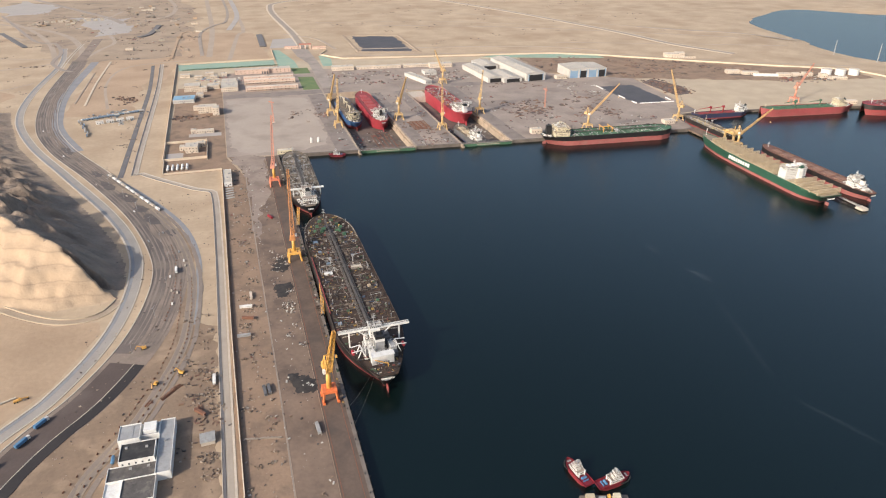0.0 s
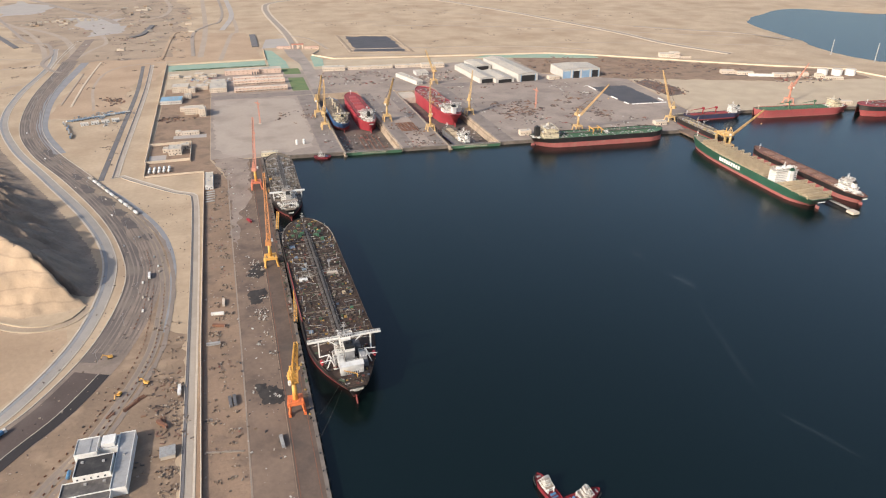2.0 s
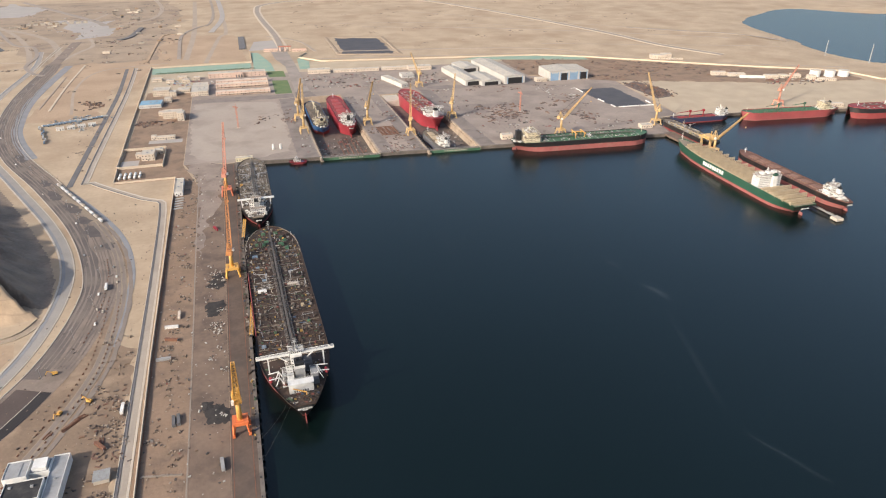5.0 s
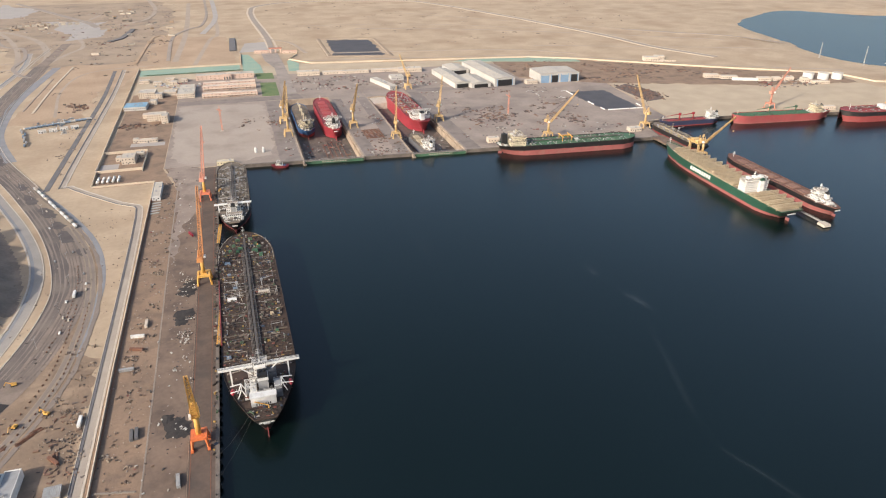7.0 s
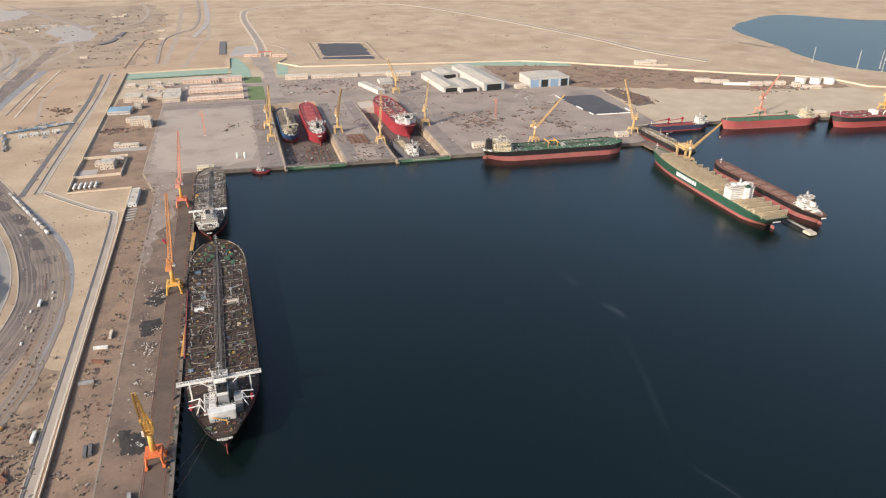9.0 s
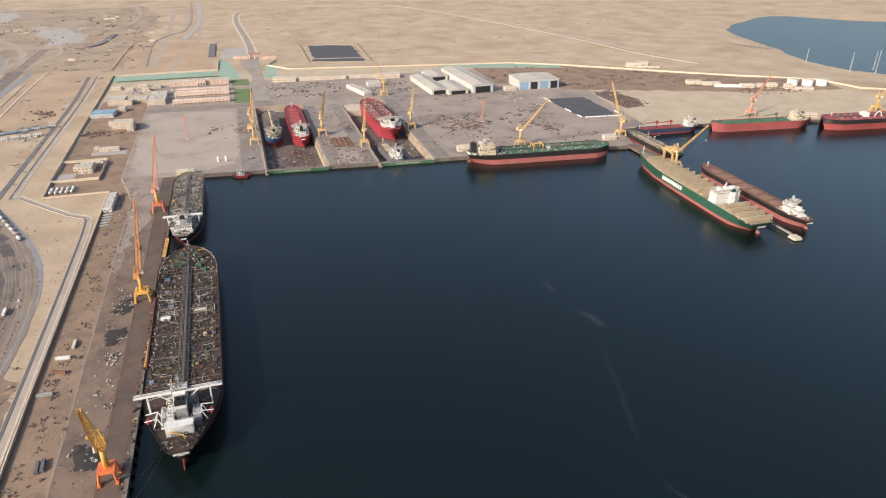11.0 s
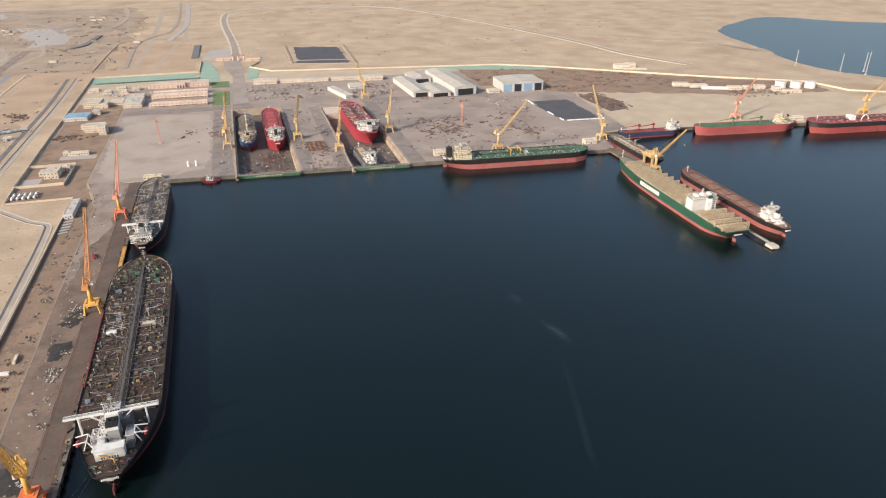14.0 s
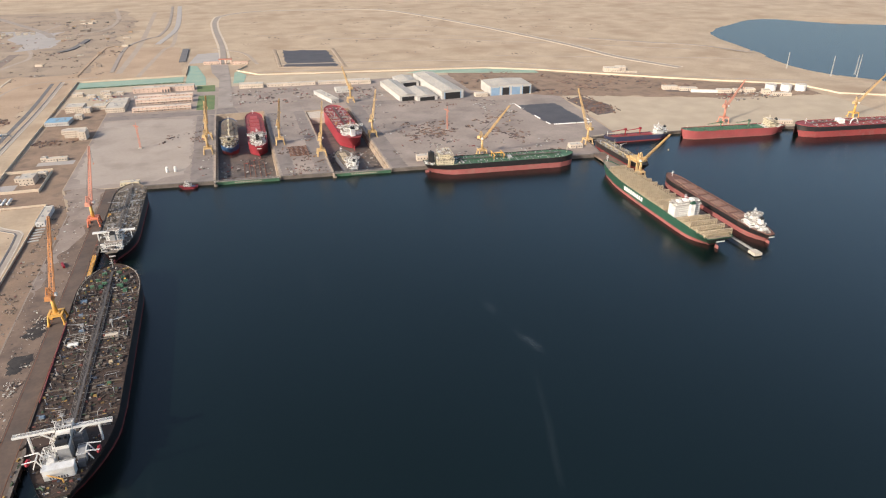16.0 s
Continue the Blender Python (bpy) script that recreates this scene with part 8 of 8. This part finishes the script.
def truck(x, y, rz, body, label, trailer=True):
    s = thing("truck", pose(x, y, 0.3, 0, 0, rz), label, "truck", "trucks")
    bm = bmesh.new()
    box(bm, -1.25, 1.25, 4.2, 6.4, 0.6, 3.3, None, 0.18)
    cab = part("cab", bm, WHITE, s, "white cab")
    bm = bmesh.new()
    box(bm, -1.1, 1.1, 6.25, 6.36, 1.9, 2.9)
    part("windscreen", bm, GLASS, cab)
    bm = bmesh.new()
    box(bm, -1.25, 1.25, -6.4, 3.8, 1.1, 3.6 if trailer else 2.2, None, 0.05)
    part("body", bm, body, s)
    bm = bmesh.new()
    box(bm, -0.5, 0.5, -6.2, 6.0, 0.7, 1.1)
    part("chassis", bm, DARK, s)
    for yy in (-5.2, -3.8, 1.2, 5.0):
        for e in (-1, 1):
            bm = bmesh.new()
            rod(bm, (e * 0.85, yy, 0.45), (e * 1.25, yy, 0.45), 1.0, 12)
            part("wheel", bm, RUBBER, s)


def car(x, y, rz, mat, label):
    s = thing("car", pose(x, y, 0.25, 0, 0, rz), label, "car", "cars")
    bm = bmesh.new()
    box(bm, -0.92, 0.92, -2.4, 2.4, 0.35, 1.05, None, 0.1)
    box(bm, -0.85, 0.85, -1.2, 1.0, 1.05, 1.75, None, 0.18)
    part("body", bm, mat, s)
    bm = bmesh.new()
    box(bm, -0.87, 0.87, -1.0, 0.8, 1.15, 1.6, None, 0.1)
    part("glazing", bm, GLASS, s)
    for yy in (-1.5, 1.5):
        for e in (-1, 1):
            bm = bmesh.new()
            rod(bm, (e * 0.7, yy, 0.33), (e * 0.96, yy, 0.33), 0.68, 10)
            part("wheel", bm, RUBBER, s)


truck(-140, 312, 3, WHITE, "white box lorry on the dusty highway")
truck(-229, 82, -36, BLUEPAINT, "blue tipper lorry parked on the new carriageway")
truck(-238, 63, -34, BLUEPAINT, "blue tipper lorry parked on the new carriageway")
truck(-254, 38, -32, BLUEPAINT, "blue tipper lorry parked on the new carriageway")
for x, y, rz in ((-143, 268, 2), (-137, 262, 180), (-141, 240, 0), (-146, 300, 180), (-139, 360, 6), (-133, 335, 4), (-131, 322, 184), (-160, 420, 20), (-200, 500, 24), (-262, 620, 24), (-330, 770, 24), (-175, 400, 200), (-390, 930, 10), (-215, 560, 204)):
    car(x, y, rz, rnd.choice((WHITE, WHITE, GREY, KERB)), "pale pick-up car on the dusty highway")
# parked trucks in a row beside the highway
for k in range(11):
    truck(-246 + 7.5 * k, 648 - 15 * k, 26, WHITE if k % 3 else KERB, "white lorry in the queue beside the highway")
for k in range(20):
    a = k / 19
    if k < 12:
        truck(-330 + 95 * (k / 11), 985 + 40 * (k / 11), 80 + rnd.uniform(-8, 8), rnd.choice((BLUEGREY, STEEL, BLUEGREY)), "blue lorry parked in the sand camp")
    else:
        truck(-336 + rnd.uniform(-3, 3) + (k - 12) * 4, 975 - (k - 12) * 14, 10, rnd.choice((STEEL, BLUEGREY)), "grey lorry parked in the sand camp")
for k in range(4):
    building("camp_hut", -300 + 17 * k, 955 + 5 * k, 13, 9, 4, 12, WHITE, METALROOF, "white prefabricated camp hut", "hut", group="camp huts", roof_box=False)
stock("camp_gear", 90, -330, -230, 940, 1040, 1.5, 6, 23, mottled("camp_colours", [(0.2, 0.27, 0.34), (0.4, 0.38, 0.35), (0.16, 0.18, 0.2), (0.6, 0.58, 0.54)]), "blue-grey gear and vehicles in the sand camp", 2.4)

# grader, excavators
def machine(x, y, rz, label):
    s = thing("excavator", pose(x, y, 0.2, 0, 0, rz), label, "excavator", "road machines")
    for e in (-1, 1):
        bm = bmesh.new()
        box(bm, e * 1.3 - 0.4, e * 1.3 + 0.4, -2.2, 2.2, 0, 1.0, None, 0.15)
        part("track", bm, RUBBER, s)
    bm = bmesh.new()
    box(bm, -1.5, 1.5, -2.4, 1.6, 1.0, 2.4, None, 0.2)
    box(bm, -1.4, 0.0, -0.2, 1.8, 2.2, 3.6, None, 0.15)
    part("body", bm, YELLOW, s)
    bm = bmesh.new()
    rod(bm, (0.5, 1.2, 2.0), (0.5, 5.0, 4.6), 0.6)
    rod(bm, (0.5, 5.0, 4.6), (0.5, 7.0, 1.6), 0.5)
    part("arm", bm, YELLOW, s)
    bm = bmesh.new()
    box(bm, -0.1, 1.1, 6.6, 7.6, 0.5, 1.6, None, 0.1)
    part("bucket", bm, DARK, s)


machine(-162, 166, 100, "yellow excavator at the end of the new asphalt")
machine(-148, 108, 160, "yellow-brown excavator beside the detour road")
machine(-128, 118, 60, "excavator beside the road works")
s = thing("grader", pose(-252, 118, 0.2, 0, 0, -70), "yellow and white road grader on the sand", "grader")
bm = bmesh.new()
box(bm, -1.2, 1.2, -4.5, -0.5, 0.9, 2.3, None, 0.2)
box(bm, -0.9, 0.9, -0.5, 1.4, 1.0, 3.3, None, 0.2)
rod(bm, (0, 1, 2.2), (0, 6.5, 1.4), 0.7)
part("body", bm, YELLOW, s)
bm = bmesh.new()
box(bm, -2.2, 2.2, 2.6, 3.0, 0.2, 1.0)
part("blade", bm, STEEL, s)
for yy in (-3.6, -1.8, 6.0):
    for e in (-1, 1):
        bm = bmesh.new()
        rod(bm, (e * 0.9, yy, 0.6), (e * 1.4, yy, 0.6), 1.3, 12)
        part("wheel", bm, RUBBER, s)
for k in range(3):
    s = thing("drain_pipe", pose(-258 - 4.5 * k, 122 - 2.2 * k, 0.1, 0, 0, -68), "pale concrete drain pipe lying on the sand", "pipe", "drain pipes")
    bm = bmesh.new()
    rod(bm, (0, -2.4, 0.8), (0, 2.4, 0.8), 1.6, 12)
    part("barrel", bm, KERB, s)

# road barriers: one mesh shared by all
bm = bmesh.new()
box(bm, -0.35, 0.35, -0.95, 0.95, 0, 0.35)
box(bm, -0.22, 0.22, -0.95, 0.95, 0.35, 1.0, None, 0.06)
BARRIER = finish("road_barrier", bm, RUST)
for line, n, a, b in ((smooth_line([(-196, 0), (-160, 72), (-135, 150), (-128, 214), (-129, 290)], 7), 44, -5.5, 5.5), (smooth_line([(-146, 210), (-140, 262), (-141, 330), (-148, 380)], 7), 22, 0, 0.0)):
    for i, p in enumerate(line):
        for off in sorted({a, b}):
            d = line[min(i + 1, len(line) - 1)] - line[max(i - 1, 0)]
            q = p + Vector((d.y, -d.x, 0)).normalized() * (off + rnd.uniform(-0.5, 0.5))
            o = new("road_barrier", BARRIER)
            o.matrix_world = pose(q.x, q.y, 0.22, 0, 0, math.degrees(math.atan2(d.y, d.x)) - 90 + rnd.uniform(-25, 25))
            tagged(o, "low dusty red-brown road barrier", "barrier", "road barriers")


def lamp_post(x, y, rz, h=12):
    s = thing("street_lamp", pose(x, y, 0.1, 0, 0, rz), "slim grey street lamp post", "street lamp", "street lamps")
    bm = bmesh.new()
    rod(bm, (0, 0, 0), (0, 0, h), 0.3, 6, 0.18)
    part("pole", bm, STEEL, s)
    bm = bmesh.new()
    rod(bm, (0, 0, h), (2.2, 0, h + 0.4), 0.16)
    rod(bm, (0, 0, h), (-2.2, 0, h + 0.4), 0.16)
    part("arm", bm, STEEL, s)
    bm = bmesh.new()
    for e in (-1, 1):
        box(bm, e * 2.5 - 0.5, e * 2.5 + 0.5, -0.2, 0.2, h + 0.25, h + 0.5)
    part("lamp_head", bm, GREY, s)


for p in HIGHWAY[::4]:
    if 130 < p.y < 1500:
        lamp_post(p.x, p.y, 70)
# fence along the patrol road
fence = thing("fence", pose(0, 0, 0), "rusty post and rail fence behind the quay", "fence")
bm = bmesh.new()
rod(bm, (0, 0, 0), (0, 0, 2.2), 0.2, 4)
POST = finish("post", bm, RUST)
for y in np.arange(-60, 630, 3.0):
    o = new("post", POST)
    o.parent = fence
    o.location = (-81.6 - 0.006 * y, y, 0)
bm = bmesh.new()
for z in (0.8, 1.5, 2.1):
    rod(bm, (-81.4, -60, z), (-85.3, 628, z), 0.14, 3)
part("rail", bm, RUST, fence)
# bollards and rubber fenders along the quay
bm = bmesh.new()
rod(bm, (0, 0, 0), (0, 0, 0.8), 0.9, 10, 0.6)
rod(bm, (0, 0, 0.8), (0, 0, 1.1), 1.1, 10, 0.9)
BOLLARD = finish("bollard", bm, DARK)
for y in np.arange(-60, 660, 18):
    o = new("bollard", BOLLARD)
    o.location = (0.4, y, 0.34)
    tagged(o, "black iron mooring bollard on the quay edge", "bollard", "bollards")
bm = bmesh.new()
rod(bm, (0, 0, -3.4), (0, 0, 0), 1.8, 10)
FENDER = finish("fender", bm, RUBBER)
for y in np.arange(-56, 660, 12):
    o = new("fender", FENDER)
    o.location = (3.2, y, -0.6)
    tagged(o, "black rubber fender on the quay face", "fender", "fenders")
# yellow gangway towers on the quay beside the tankers
for y, l in ((176, 40), (394, 26), (518, 26)):
    s = thing("gangway", pose(4.2, y, 0.3), "yellow lattice gangway leaning up to a tanker's side", "gangway", "gangways")
    bm = bmesh.new()
    lattice(bm, (-2.2, 0, 0.8), (2.2, l, 12.5), 2.8, 2.2, 14, 0.42, 0.26)
    part("truss", bm, YELLOW, s)
    bm = bmesh.new()
    for k in range(int(l / 1.2)):
        f = k * 1.2 / l
        box(bm, -3.2 + 4.4 * f, -1.2 + 4.4 * f, k * 1.2, k * 1.2 + 0.9, 0.1 + 11.6 * f, 0.25 + 11.6 * f)
    tagged(part("tread", bm, STEEL, s), kind="stuff")
    bm = bmesh.new()
    box(bm, -3.6, -0.9, -1.6, 0.4, 0.0, 0.9)
    part("foot", bm, DARK, s)
bm = bmesh.new()
for _ in range(160):
    y = rnd.uniform(30, 640)
    s_ = rnd.uniform(0.4, 1.5)
    m = Matrix.Translation((rnd.uniform(-2, 1.0), y, 0.35)) @ Matrix.Rotation(rnd.uniform(0, 3), 4, "Z")
    box(bm, -s_, s_, -s_ * .5, s_ * .5, -0.1, s_ * 0.9, m)
tagged(part("quay_edge_gear", bm, DECKJUNK), "hoses, drums and gear along the quay edge", "gear", "", "stuff")
# work barge beside the tugs
s = thing("work_barge", pose(153, -111.5, WATER_Z, 0, 0, -16), "tan work barge with deck boxes beside the tugs", "barge")
bm = bmesh.new()
box(bm, -17, 17, -9, 6, -1.5, 1.6, None, 0.4)
part("hull", bm, GREYDECK, s)
for k, (x, y, w, d, h, mt) in enumerate(((-10, 0, 6, 9, 3.2, TAN), (-2, -1, 5, 7, 2.4, STEEL), (8, 1, 5, 5, 4.5, CREAM), (12, -4, 4, 6, 2, RUST), (3, 3, 2, 2, 3, YELLOW))):
    bm = bmesh.new()
    box(bm, x - w / 2, x + w / 2, y - d / 2, y + d / 2, 1.6, 1.6 + h, None, 0.1)
    part("deck_box", bm, mt, s)
# green scrub line and shrubs by the offices
bm = bmesh.new()
for k in range(90):
    x = -168 + 2.6 * k
    for _ in range(7):
        c = Vector((x + rnd.uniform(-1, 1), 1394 + rnd.uniform(-1, 1), 0.8 + rnd.uniform(0, 2.0)))
        for _ in range(5):
            o = c + Vector((rnd.gauss(0, .5), rnd.gauss(0, .5), rnd.gauss(0, .4)))
            e = [Vector((rnd.gauss(0, .5), rnd.gauss(0, .5), rnd.gauss(0, .5))) for _ in range(3)]
            bm.faces.new([bm.verts.new(o + q) for q in e])
tagged(part("hedge", bm, surface("shrub_leaves", (0.06, 0.10, 0.04), (0.1, 0.13, 0.06), 4, 0.6, 0.9, 0.2)), "row of dark green shrubs inside the wall", "hedge", "", "stuff")
